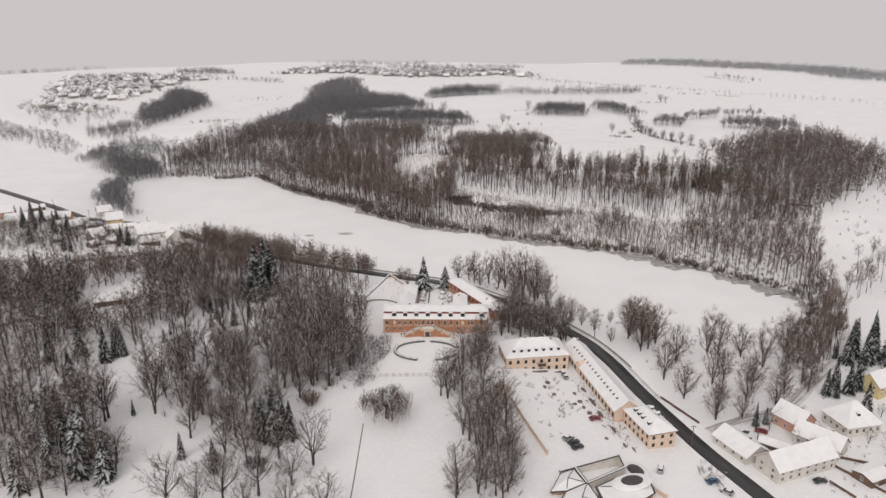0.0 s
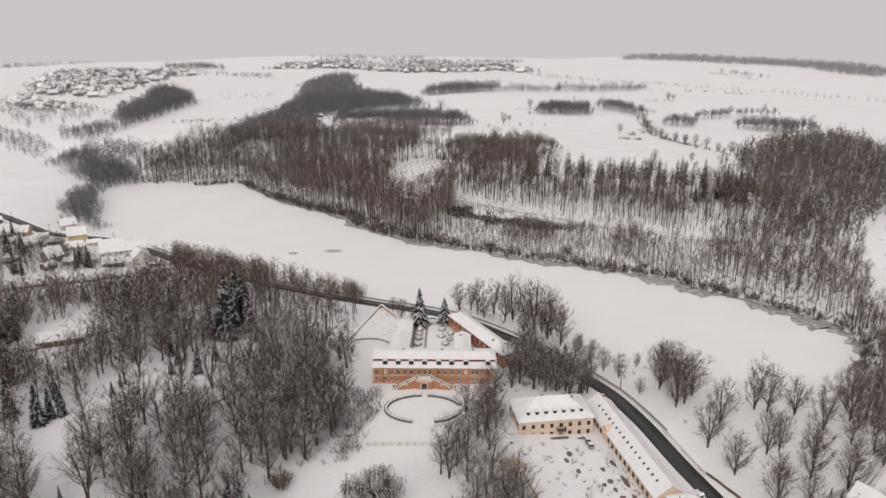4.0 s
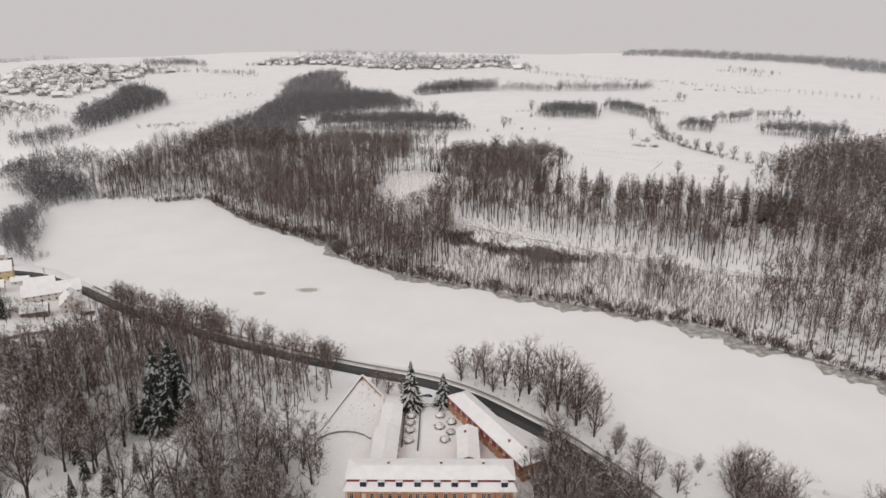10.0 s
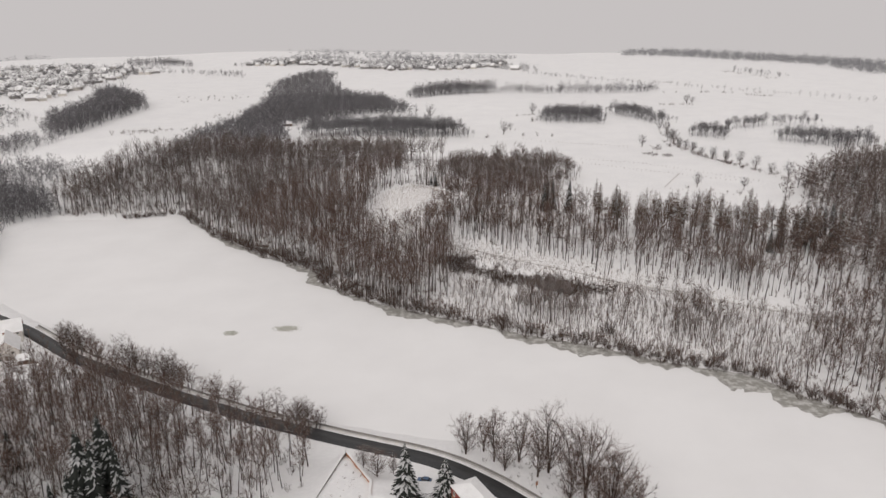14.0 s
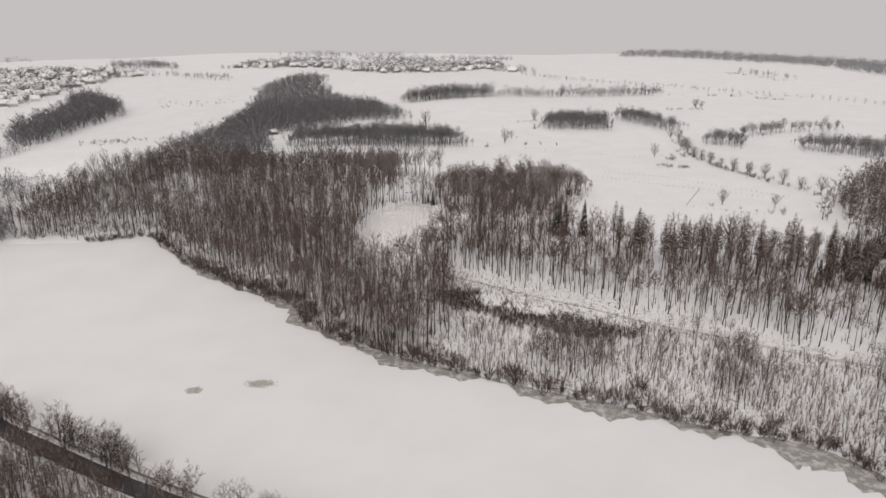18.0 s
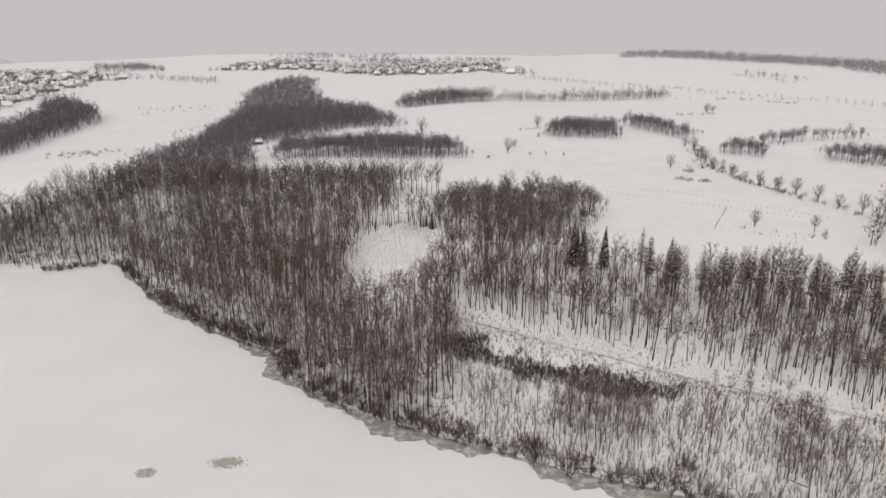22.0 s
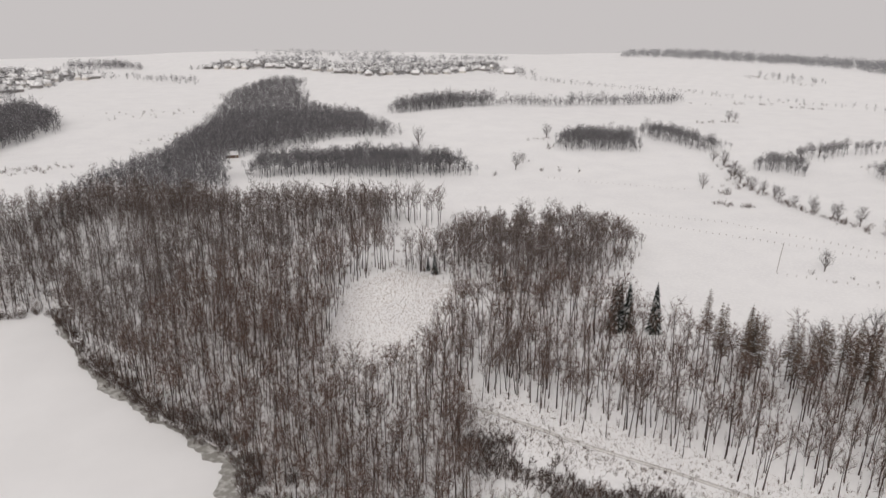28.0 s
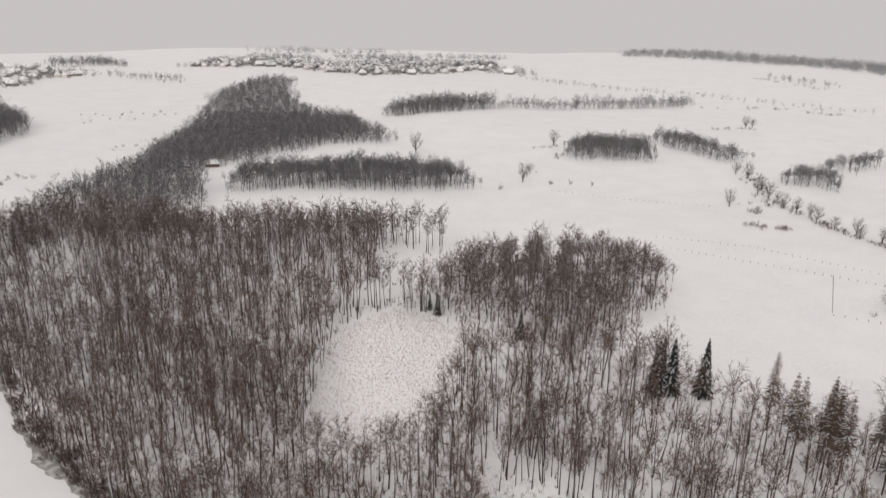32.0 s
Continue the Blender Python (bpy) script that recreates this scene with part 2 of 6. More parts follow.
def bare_tree(seed, tall, crown_from, spread, limbs, twigs, trunk_r, twig_w, subs=4, sides=5, stems=1):
    """A leafless tree: trunk and limbs, and a rounded crown of branchlets and twigs with gaps between the limbs."""
    rng = np.random.default_rng(seed)
    wood, crown = Soup(), Soup()
    n = 5 if sides > 4 else 4
    zs = np.linspace(0, 1, n)
    lines = []
    for k in range(stems):
        bend = rng.normal(0, 0.014 * tall, (n, 2)).cumsum(0) * zs[:, None]
        lean = np.array([math.cos(k * 6.28 / stems + seed), math.sin(k * 6.28 / stems + seed)]) * (0.14 * tall * (stems > 1)) * rng.uniform(0.5, 1.1)
        line = np.c_[bend + zs[:, None] ** 1.3 * lean, zs * tall * rng.uniform(0.8, 0.92)]
        line[0, 2] = -0.4
        r = trunk_r * (1.0 if stems == 1 else 0.75)
        wood.limb(line, r * (1 - 0.88 * zs) * np.r_[1.25, np.ones(n - 1)], sides)
        lines.append(line)
    half = (1 - crown_from) * tall / 2
    heart = np.array([0, 0, tall - half])
    root = np.array([0, 0, tall * max(0.02, crown_from - 0.12)])
    wide = spread * rng.uniform(0.9, 1.1)
    for k in range(limbs):
        up = 1 - 1.75 * (k + rng.random()) / limbs
        a = k * 2.4 + rng.normal(0, 0.4)
        flat = math.sqrt(max(0.05, 1 - up * up))
        far = rng.uniform(0.62, 0.95)
        tip = heart + np.array([math.cos(a) * flat * wide, math.sin(a) * flat * wide, up * half]) * far
        line = lines[k % stems]
        z0 = max(root[2], tip[2] - math.hypot(tip[0], tip[1]) * rng.uniform(0.7, 1.5) - 0.08 * tall)
        base = np.array([np.interp(z0, line[:, 2], line[:, 0]), np.interp(z0, line[:, 2], line[:, 1]), z0])
        mid = (base + tip) / 2 + rng.normal(0, 0.06, 3) * wide - [0, 0, 0.06 * wide]
        r = trunk_r * (rng.uniform(0.28, 0.48) if sides > 4 else rng.uniform(0.2, 0.38))
        if sides > 4:
            wood.limb(np.array([base, mid, tip]), [r, r * 0.6, 0.03], 3)
        elif sides > 3:
            wood.limb(np.array([base, tip]), [r, 0.03], 3)
        else:
            wood.blade(base, tip, r * 1.6, rng)
        limb_way = (tip - base) / (np.linalg.norm(tip - base) + 1e-9)
        for _ in range(subs):
            u = rng.uniform(0.3, 1.0)
            p = base + (mid - base) * 2 * u if u < 0.5 else mid + (tip - mid) * (2 * u - 1)
            out = p - root
            out /= np.linalg.norm(out) + 1e-9
            way = limb_way * 0.4 + out * 0.4 + rng.normal(0, 0.52, 3) + [0, 0, 0.04]
            way /= np.linalg.norm(way)
            q = p + way * wide * rng.uniform(0.24, 0.46)
            (wood if sides > 4 else crown).blade(p, q, twig_w * (2.6 if sides > 4 else 1.7), rng)
            for _ in range(max(1, twigs // (limbs * subs))):
                s = p + (q - p) * rng.uniform(0.1, 1.0)
                turn = way * 0.5 + rng.normal(0, 0.52, 3) + [0, 0, 0.06]
                crown.blade(s, s + turn / np.linalg.norm(turn) * wide * rng.uniform(0.16, 0.44), twig_w * rng.uniform(0.5, 1.2), rng)
    return wood.arrays(), crown.arrays()


def conifer(seed, tall, radius, whorls, per, trunk_r, droop=0.35, clear=0.08, thin=1.0, taper=0.85):
    """A spruce or larch: a straight trunk and whorls of flat boughs."""
    rng = np.random.default_rng(seed)
    wood, crown = Soup(), Soup()
    wood.limb(np.array([[0, 0, -0.4], [0, 0, tall * 0.5], [0, 0, tall]]), [trunk_r, trunk_r * 0.6, 0.02], 5)
    for k in range(whorls):
        u = clear + (1 - clear) * (k + rng.random() * 0.6) / whorls
        z = u * tall
        reach0 = radius * (1 - u) ** taper + 0.15
        for j in range(per):
            a = (j + rng.random()) * 2 * math.pi / per + k
            reach = reach0 * rng.uniform(0.65, 1.15)
            c, s = math.cos(a), math.sin(a)
            w = reach * 0.18 * thin * rng.uniform(0.7, 1.2) + 0.06
            dz = -droop * reach * rng.uniform(0.6, 1.4)
            p = np.array([0, 0, z])
            m = np.array([c * reach * 0.6, s * reach * 0.6, z + dz * 0.35])
            e = np.array([c * reach, s * reach, z + dz])
            side = np.array([-s, c, 0]) * w
            crown.add([p, m - side + [0, 0, -w * 0.4], m + [0, 0, 0.12 * w], m + side + [0, 0, -w * 0.4], e], [(0, 1, 2), (0, 2, 3), (1, 4, 2), (2, 4, 3)])
    return wood.arrays(), crown.arrays()


def bush(seed, tall, spread, stems, twigs, twig_w):
    rng = np.random.default_rng(seed)
    wood, crown = Soup(), Soup()
    for k in range(stems):
        a, r = rng.random() * 6.28, spread * rng.random() ** 0.5
        tip = np.array([math.cos(a) * r, math.sin(a) * r, tall * rng.uniform(0.6, 1.0) * (1 - 0.35 * (r / spread) ** 2)])
        root = tip * [0.3, 0.3, 0] + [0, 0, -0.2]
        wood.limb(np.array([root, tip]), [0.05, 0.01], 3)
        for _ in range(twigs // stems):
            u = rng.uniform(0.25, 1)
            p = root + (tip - root) * u
            way = rng.normal(0, 1, 3) + [0, 0, 0.5] + (tip - root) / tall * 0.6
            crown.blade(p, p + way / np.linalg.norm(way) * rng.uniform(0.25, 0.5) * max(spread, tall * 0.5), twig_w * rng.uniform(0.6, 1.5), rng)
    return wood.arrays(), crown.arrays()


def joined(name, spots, kinds, material, label, category, kind="stuff", bark=None):
    """Many plants of a wood in one mesh, wood in bark and twigs in their own shade. spots: x, y, size, kind of plant."""
    vs, ts, slots, n = [], [], [], 0
    rng = np.random.default_rng(len(spots) + 7)
    zs = land([s[0] for s in spots], [s[1] for s in spots]) if spots else []
    for (x, y, size, k), z in zip(spots, zs):
        a = rng.random() * 6.28
        c, s = math.cos(a) * size, math.sin(a) * size
        lean, tall = rng.normal(0, 0.045, 2), size * rng.uniform(0.88, 1.1)
        for slot, (v, t) in enumerate(kinds[k]):
            vs.append(np.c_[v[:, 0] * c - v[:, 1] * s + v[:, 2] * lean[0] + x, v[:, 0] * s + v[:, 1] * c + v[:, 2] * lean[1] + y, v[:, 2] * tall + z])
            ts.append(t + n)
            slots.append(np.full(len(t), slot, np.int32))
            n += len(v)
    ob = mesh_object(name, np.concatenate(vs), np.concatenate(ts), bark or (material if category == "shrubs" else m_bark))
    ob.data.materials.append(material)
    ob.data.polygons.foreach_set("material_index", np.concatenate(slots))
    return tagged(ob, label, category, kind=kind)


def tree_thing(name, shape, m_wood, m_crown, label, category, group=""):
    """A tree as a thing with a trunk and a crown, kept as a pattern for copies."""
    ob = anchor(name, 0, 0, 0)
    mesh_object("trunk", *shape[0], m_wood, ob)
    mesh_object("crown", *shape[1], m_crown, ob)
    return tagged(ob, label, category, group)


def plant(patterns, spots, used):
    """Copies of the patterns at the spots: x, y, size, which. The pattern itself takes the first spot."""
    rng = np.random.default_rng(len(spots))
    for x, y, size, k in spots:
        m = pose(x, y, h(x, y), 0, 0, rng.random() * 360) @ Matrix.Diagonal((size, size, size * rng.uniform(0.93, 1.07), 1))
        if k in used:
            ob = copy_thing(patterns[k], pose(0, 0, 0))
            ob.matrix_basis = m
        else:
            patterns[k].matrix_basis = m
            used.add(k)


def scatter(outline, step, seed, jitter=0.9, keep=1.0, holes=(), wobble=1.2, thin=0.0):
    """Uneven spots inside an outline."""
    rng = np.random.default_rng(seed)
    o = np.array(outline, float)
    (x0, y0), (x1, y1) = o.min(0) - 3 * wobble, o.max(0) + 3 * wobble
    gx, gy = np.meshgrid(np.arange(x0, x1, step), np.arange(y0, y1, step * 0.87))
    gx = gx + (np.arange(gx.shape[0]) % 2)[:, None] * step / 2
    p = np.c_[gx.ravel(), gy.ravel()] + rng.uniform(-0.5, 0.5, (gx.size, 2)) * step * jitter
    ox, oy = p[:, 0], p[:, 1]
    edge = wobble * (np.sin(ox * 0.23 + 1.3 * np.sin(oy * 0.11)) + np.sin(oy * 0.19 + seed) + rng.normal(0, 0.7, len(p)))
    patchy = 0.5 + 0.5 * np.sin(ox * 0.14 + 2 * np.sin(oy * 0.06 + seed)) * np.sin(oy * 0.12 + 1.7 * np.sin(ox * 0.05))
    ok = (outline_distance(ox, oy, outline) < edge) & (rng.random(len(p)) < keep * (1 - thin * patchy))
    for hole in holes:
        ok &= outline_distance(p[:, 0], p[:, 1], hole) > 0
    return p[ok]

# ---- ground, lake, road ----
def lines_of(lo, hi, a, b, step, grow):
    out = list(np.arange(a, b + 0.1, step))
    d, v = step, b
    while v < hi:
        d *= grow
        v += d
        out.append(v)
    d, v = step, a
    while v > lo:
        d *= grow
        v -= d
        out.insert(0, v)
    return np.array(out)


def sheet(xs, ys, height):
    gx, gy = np.meshgrid(xs, ys)
    n, m = gx.shape
    i = (np.arange(n - 1)[:, None] * m + np.arange(m - 1)).ravel()
    return np.c_[gx.ravel(), gy.ravel(), height(gx.ravel(), gy.ravel())], np.r_[np.c_[i, i + 1, i + m + 1], np.c_[i, i + m + 1, i + m]]


def ribbon(line, half, lift, step=2.5, side=0.0, name="road", mat=None, thick=0.25):
    """A flat band that follows the ground along a line."""
    pts = []
    for (ax, ay), (bx, by) in zip(line, line[1:]):
        n = max(1, int(math.hypot(bx - ax, by - ay) / step))
        pts += [(ax + (bx - ax) * k / n, ay + (by - ay) * k / n) for k in range(n)]
    p = np.array(pts + [line[-1]], float)
    for _ in range(6):
        p[1:-1] = (p[:-2] + 2 * p[1:-1] + p[2:]) / 4
    d = np.gradient(p, axis=0)
    d /= np.linalg.norm(d, axis=1)[:, None]
    nrm = np.c_[-d[:, 1], d[:, 0]]
    a, b = p + nrm * (side - half), p + nrm * (side + half)
    z = land(p[:, 0], p[:, 1]) + lift + 0.12
    za, zb = (z, z) if abs(side) < 1 else (land(a[:, 0], a[:, 1]) + lift, land(b[:, 0], b[:, 1]) + lift)
    v = np.concatenate([np.c_[a, za], np.c_[b, zb], np.c_[a, za - thick], np.c_[b, zb - thick]])
    n = len(p)
    i = np.arange(n - 1)
    t = np.concatenate([np.c_[i, i + 1, i + n + 1], np.c_[i, i + n + 1, i + n], np.c_[i, i + 2 * n, i + 1], np.c_[i + 1, i + 2 * n, i + 2 * n + 1],
                        np.c_[i + n, i + n + 1, i + 3 * n], np.c_[i + n + 1, i + 3 * n + 1, i + 3 * n]])
    return mesh_object(name, v, t[:, ::-1], mat)


xs, ys = lines_of(-3600, 3600, -300, 300, 4.0, 1.07), lines_of(-700, 4700, -140, 440, 4.0, 1.05)
ground = mesh_object("ground", *sheet(xs, ys, lambda x, y: land(x, y)), m_snow)
ground.data.polygons.foreach_set("use_smooth", np.ones(len(ground.data.polygons), bool))
tagged(ground, "snow-covered rolling fields and park ground", "ground", kind="structure")

m_ice = surface("snowed_ice", (0.825, 0.82, 0.815), (0.79, 0.785, 0.78), 0.03, 0.75, 0.1)
m_wetice = surface("wet_ice", (0.27, 0.26, 0.235), (0.60, 0.59, 0.57), 0.35, 0.4, 0.15, lo=0.46, hi=0.62, fine=(0.36, 0.35, 0.32))
m_thaw = surface("thaw_ice", (0.36, 0.36, 0.30), (0.54, 0.53, 0.49), 0.6, 0.5, lo=0.42, hi=0.6, fine=(0.28, 0.28, 0.23))
ice = bmesh.new()
ring = np.array(LAKE, float)
mid = ring.mean(0)
ice_v = [ice.verts.new((x, y, 0)) for x, y in ring]
for k, (x, y) in enumerate(ring):
    a, b = ring[k - 1], ring[(k + 1) % len(ring)]
    d = (b - a) / np.linalg.norm(b - a)
    ice_v[k].co.x, ice_v[k].co.y = x - d[1] * 3, y + d[0] * 3
out_d = outline_distance([v.co.x for v in ice_v], [v.co.y for v in ice_v], LAKE)
for v, d, (x, y) in zip(ice_v, out_d, ring):
    if d < 0:
        v.co.x, v.co.y = 2 * x - v.co.x, 2 * y - v.co.y
ice.faces.new(ice_v)
bmesh.ops.triangulate(ice, faces=ice.faces[:])
ice.normal_update()
for f in ice.faces:
    if f.normal.z < 0:
        f.normal_flip()
lake = part("frozen_lake", ice, m_ice, None)
tagged(lake, "frozen lake covered with an even layer of snow", "lake", kind="structure")


def shore_band(line, widths, seed, name, lift):
    """Grey wet ice along a shore, with an uneven outer edge."""
    rng = np.random.default_rng(seed)
    pts = []
    for (ax, ay), (bx, by) in zip(line, line[1:]):
        n = max(1, int(math.hypot(bx - ax, by - ay) / 1.5))
        pts += [(ax + (bx - ax) * k / n, ay + (by - ay) * k / n) for k in range(n)]
    p = np.array(pts, float)
    for _ in range(14):
        p[1:-1] = (p[:-2] + 2 * p[1:-1] + p[2:]) / 4
    d = np.gradient(p, axis=0)
    d /= np.linalg.norm(d, axis=1)[:, None]
    n = len(p)
    rise = lift + 0.00012 * np.arange(n)
    w = np.interp(np.linspace(0, 1, n), np.linspace(0, 1, len(widths)), widths)
    wave = np.zeros(n)
    for f, a in ((0.12, 0.45), (0.31, 0.3), (0.8, 0.18), (1.9, 0.1)):
        wave += a * np.sin(np.arange(n) * f + rng.random() * 6)
    inner = p + np.c_[d[:, 1], -d[:, 0]] * (w * np.clip(0.75 + wave, 0.08, 2))[:, None]
    outer = p - np.c_[d[:, 1], -d[:, 0]] * 1.6
    i = np.arange(n - 1)
    v = np.concatenate([np.c_[inner, rise], np.c_[outer, rise]])
    ob = mesh_object(name, v, np.concatenate([np.c_[i, i + 1, i + n + 1], np.c_[i, i + n + 1, i + n]]), m_wetice)
    return tagged(ob, "band of grey wet ice along the wooded shore", "ice", kind="structure")


shore_band([(-188, 396), (-149, 342), (-105, 300), (-70, 275), (-68, 260), (-52, 243), (-30, 227), (-3, 212), (19, 202), (37, 192), (65, 181), (94, 165),
            (125, 154), (140, 136), (168, 112), (192, 88), (192, 64), (176, 40)], [0.8, 2, 3, 3, 5, 4, 6, 7, 7, 9, 11, 12, 10, 5], 3, "shore_ice", 0.012)
for x, y, a, b, s in ((-72.3, 199.5, 6.2, 3.4, 1), (-96.8, 194.5, 3.2, 2.6, 2)):
    rng = np.random.default_rng(s)
    bm = bmesh.new()
    bm.faces.new([bm.verts.new((x + math.cos(k * 0.21) * a * q, y + math.sin(k * 0.21) * b * q, 0.015)) for k, q in enumerate(0.72 + rng.normal(0, 0.09, 30))])
    for k in range(170):
        u, q, w = rng.random() * 6.28, 0.66 + abs(rng.normal(0, 0.24)), rng.uniform(0.10, 0.34)
        cx, cy = x + math.cos(u) * a * q, y + math.sin(u) * b * q
        bm.faces.new([bm.verts.new((cx + math.cos(v) * w * 1.5 * rng.uniform(0.6, 1.2), cy + math.sin(v) * w * rng.uniform(0.6, 1.2), 0.019 + 0.00002 * k)) for v in (0, 1.2, 2.5, 3.8, 5.1)])
    tagged(part("ice_patch", bm, m_thaw, None), "dull brownish patch of bare ice in the snow", "ice", kind="structure")

m_asphalt = surface("wet_asphalt", (0.028, 0.029, 0.031), (0.040, 0.040, 0.041), 0.08, 0.45, 0.1, fine=(0.05, 0.05, 0.05))
road = ribbon(ROAD, 3.15, 0.03, name="road", mat=m_asphalt)
tagged(road, "cleared wet black asphalt road along the lake", "road", kind="structure")
m_verge = surface("trodden_snow", (0.62, 0.60, 0.58), (0.78, 0.77, 0.76), 0.3, 0.8, 0.4, fine=(0.45, 0.42, 0.39))
walkway = ribbon(ROAD[6:22], 0.8, 0.10, name="pavement", mat=m_verge, side=-4.5)
tagged(walkway, "snowy pavement beside the lakeside road", "pavement", kind="structure")
m_stone = surface("grey_stone", (0.30, 0.28, 0.26), (0.22, 0.21, 0.20), 0.5, 0.85, 0.4)
parapet = ribbon(ROAD[7:22], 0.16, 0.55, name="parapet", mat=m_stone, side=-5.6, thick=0.8)
tagged(parapet, "low grey stone parapet between pavement and lake", "wall", kind="structure")

# ---- woods and trees ----
FOREST = [bare_tree(10 + k, 23.5 + 0.8 * (k % 4), 0.50 + 0.07 * (k % 3), 3.9 + 0.5 * (k % 3), 12, 380, 0.19 + 0.02 * (k % 3), 0.10, 4, sides=4) for k in range(7)]
BEECH = [bare_tree(30 + k, 20.0 + 0.8 * k, 0.40 + 0.06 * (k % 2), 5.4 + 0.5 * (k % 2), 18, 560, 0.24, 0.11, 4, sides=4) for k in range(4)]
FOREST_FAR = [bare_tree(40 + k, 16.5, 0.08 + 0.05 * k, 6.0, 12, 210, 0.2, 0.19, 3, sides=3) for k in range(4)]
CLUMP = [bare_tree(140 + k, 11, 0.05, 6.4, 8, 80, 0.2, 0.42, 2, sides=3) for k in range(3)]
PARK = [bare_tree(60 + k, 17 + 1.0 * k, 0.24 + 0.05 * (k % 3), 6.2 + 0.6 * (k % 3), 24, 1250, 0.40, 0.06, 6, sides=6, stems=1 + (k % 3 == 1)) for k in range(5)]
PARK_LITE = [bare_tree(160 + k, 16 + k, 0.18, 6.2, 16, 400, 0.28, 0.12, 4, sides=4) for k in range(4)]
SPRUCE = [conifer(80 + k, 20, (4.4, 3.8, 3.0)[k], 44, 17, 0.25, thin=0.75) for k in range(3)]
LARCH = [conifer(90 + k, 25, 3.9, 24, 10, 0.26, droop=0.08, clear=0.36, thin=0.4, taper=0.6) for k in range(3)]
SPRUCE_FAR = [conifer(95 + k, 19, 3.2, 11, 6, 0.25) for k in range(2)]
BUSH = [bush(100 + k, 3.2, 2.1, 5, 95, 0.085) for k in range(4)]
SAPLING = [bush(110 + k, 4.6, 0.6, 5, 24, 0.035) for k in range(4)]
rng = np.random.default_rng(5)


def sized(points, kinds, lo=0.85, hi=1.12):
    return [(float(x), float(y), float(rng.uniform(lo, hi)), int(rng.integers(kinds))) for x, y in points]


def domed(points, outline, kinds, lo, hi, reach=14.0):
    """Sizes that fall off towards the edge of a wood."""
    fall = 0.55 + 0.45 * smooth((2.0 - outline_distance(points[:, 0], points[:, 1], outline)) / reach)
    return [(x, y, z * float(f), k) for (x, y, z, k), f in zip(sized(points, kinds, lo, hi), fall)]


CLEARING = [(-49, 312), (-48, 345), (-43, 374), (-33, 386), (-20, 390), (-4, 382), (3, 368), (7, 346), (-4, 322), (-14, 306), (-28, 302)]
GLADE = [(-70, 392), (-40, 396), (-14, 404), (-6, 440), (-30, 448), (-84, 436)]
SLOPE = [(-275, 385), (-225, 387), (-188, 399), (-148, 344), (-104, 302), (-69, 277), (-66, 262), (-51, 245), (-29, 229), (-1, 214), (5, 255), (3, 297), (5, 335),
         (0, 380), (-14, 400), (-4, 443), (0, 478), (-54, 494), (-104, 483), (-145, 503), (-190, 518), (-250, 475), (-290, 425)]
KNOLL = [(-14, 386), (4, 376), (20, 352), (38, 341), (65, 362), (93, 398), (104, 420), (104, 440), (89, 451), (46, 455), (12, 446), (-6, 425)]
TERRACE = [(3, 302), (38, 276), (79, 252), (108, 236), (145, 215), (178, 198), (199, 180), (225, 182), (215, 240), (195, 262), (151, 287), (119, 294), (88, 306), (72, 312),
           (65, 345), (38, 338), (20, 346), (5, 342)]
EASTWOOD = [(202, 176), (232, 170), (262, 196), (336, 268), (386, 353), (390, 484), (319, 458), (252, 383), (238, 350), (228, 300), (212, 246)]
EASTSHORE = [(143, 144), (171, 119), (196, 94), (212, 92), (217, 106), (230, 140), (238, 172), (199, 178), (172, 194)]
LEVEL = [(5, 218), (20, 207), (65, 186), (95, 170), (125, 159), (143, 145), (172, 192), (120, 216), (92, 231), (83, 221), (36, 242), (6, 255)]
THICKET = [(-3, 277), (2, 265), (16, 252), (37, 242), (51, 235), (74, 224), (85, 222), (87, 227), (67, 238), (48, 247), (28, 258), (9, 270)]

GAP = [(-36, 394), (-14, 402), (-5, 436), (-9, 465), (-26, 474), (-31, 440)]
near_wood = np.concatenate([scatter(SLOPE, 4.3, 1, holes=[CLEARING, GLADE, GAP], thin=0.45), scatter(GLADE, 6.5, 11, holes=[GAP])])
front = (near_wood[:, 1] < 345) & (near_wood[:, 0] > -105)
pick = np.flatnonzero(front)[::3][:170]
rest = np.setdiff1d(np.arange(len(near_wood)), pick)
terrace = np.concatenate([scatter([(6, 314), (12, 290), (30, 280), (34, 294), (24, 311)], 4.6, 16), scatter(TERRACE, 5.3, 2, thin=0.25), scatter([(0, 301), (28, 280), (48, 267), (71, 253), (100, 235), (122, 225), (160, 207), (165, 220), (110, 246), (60, 274), (20, 300)], 6.0, 13)])
pick_t = np.flatnonzero(terrace[:, 0] < 170)[::2][:130]
rest_t = np.setdiff1d(np.arange(len(terrace)), pick_t)
pattern = [tree_thing("bare_tree", s, m_bark, m_twig, "tall slender leafless forest tree standing in snow", "tree", "trees of the lakeside wood") for s in FOREST]
used = set()
plant(pattern, sized(near_wood[pick], 7, 0.75, 1.08) + sized(terrace[pick_t], 7, 0.65, 1.0), used)
back = near_wood[rest][:, 1] > 480
upper = ~back & ((near_wood[rest][:, 1] > 395) | (near_wood[rest][:, 0] < -125))
joined("bare_woodland", sized(near_wood[rest][back], 4, 0.75, 1.2), FOREST_FAR, m_twig_mid, "leafless wood behind the slope", "woodland", bark=m_twig_mid)
joined("bare_woodland", sized(near_wood[rest][upper], 7, 0.65, 1.0), FOREST, m_twig_mid, "leafless wood on the upper slope", "woodland")
joined("bare_woodland", sized(near_wood[rest][~back & ~upper], 7, 0.7, 1.08), FOREST, m_twig, "dense leafless broadleaf wood on the snowy slope above the lake", "woodland")
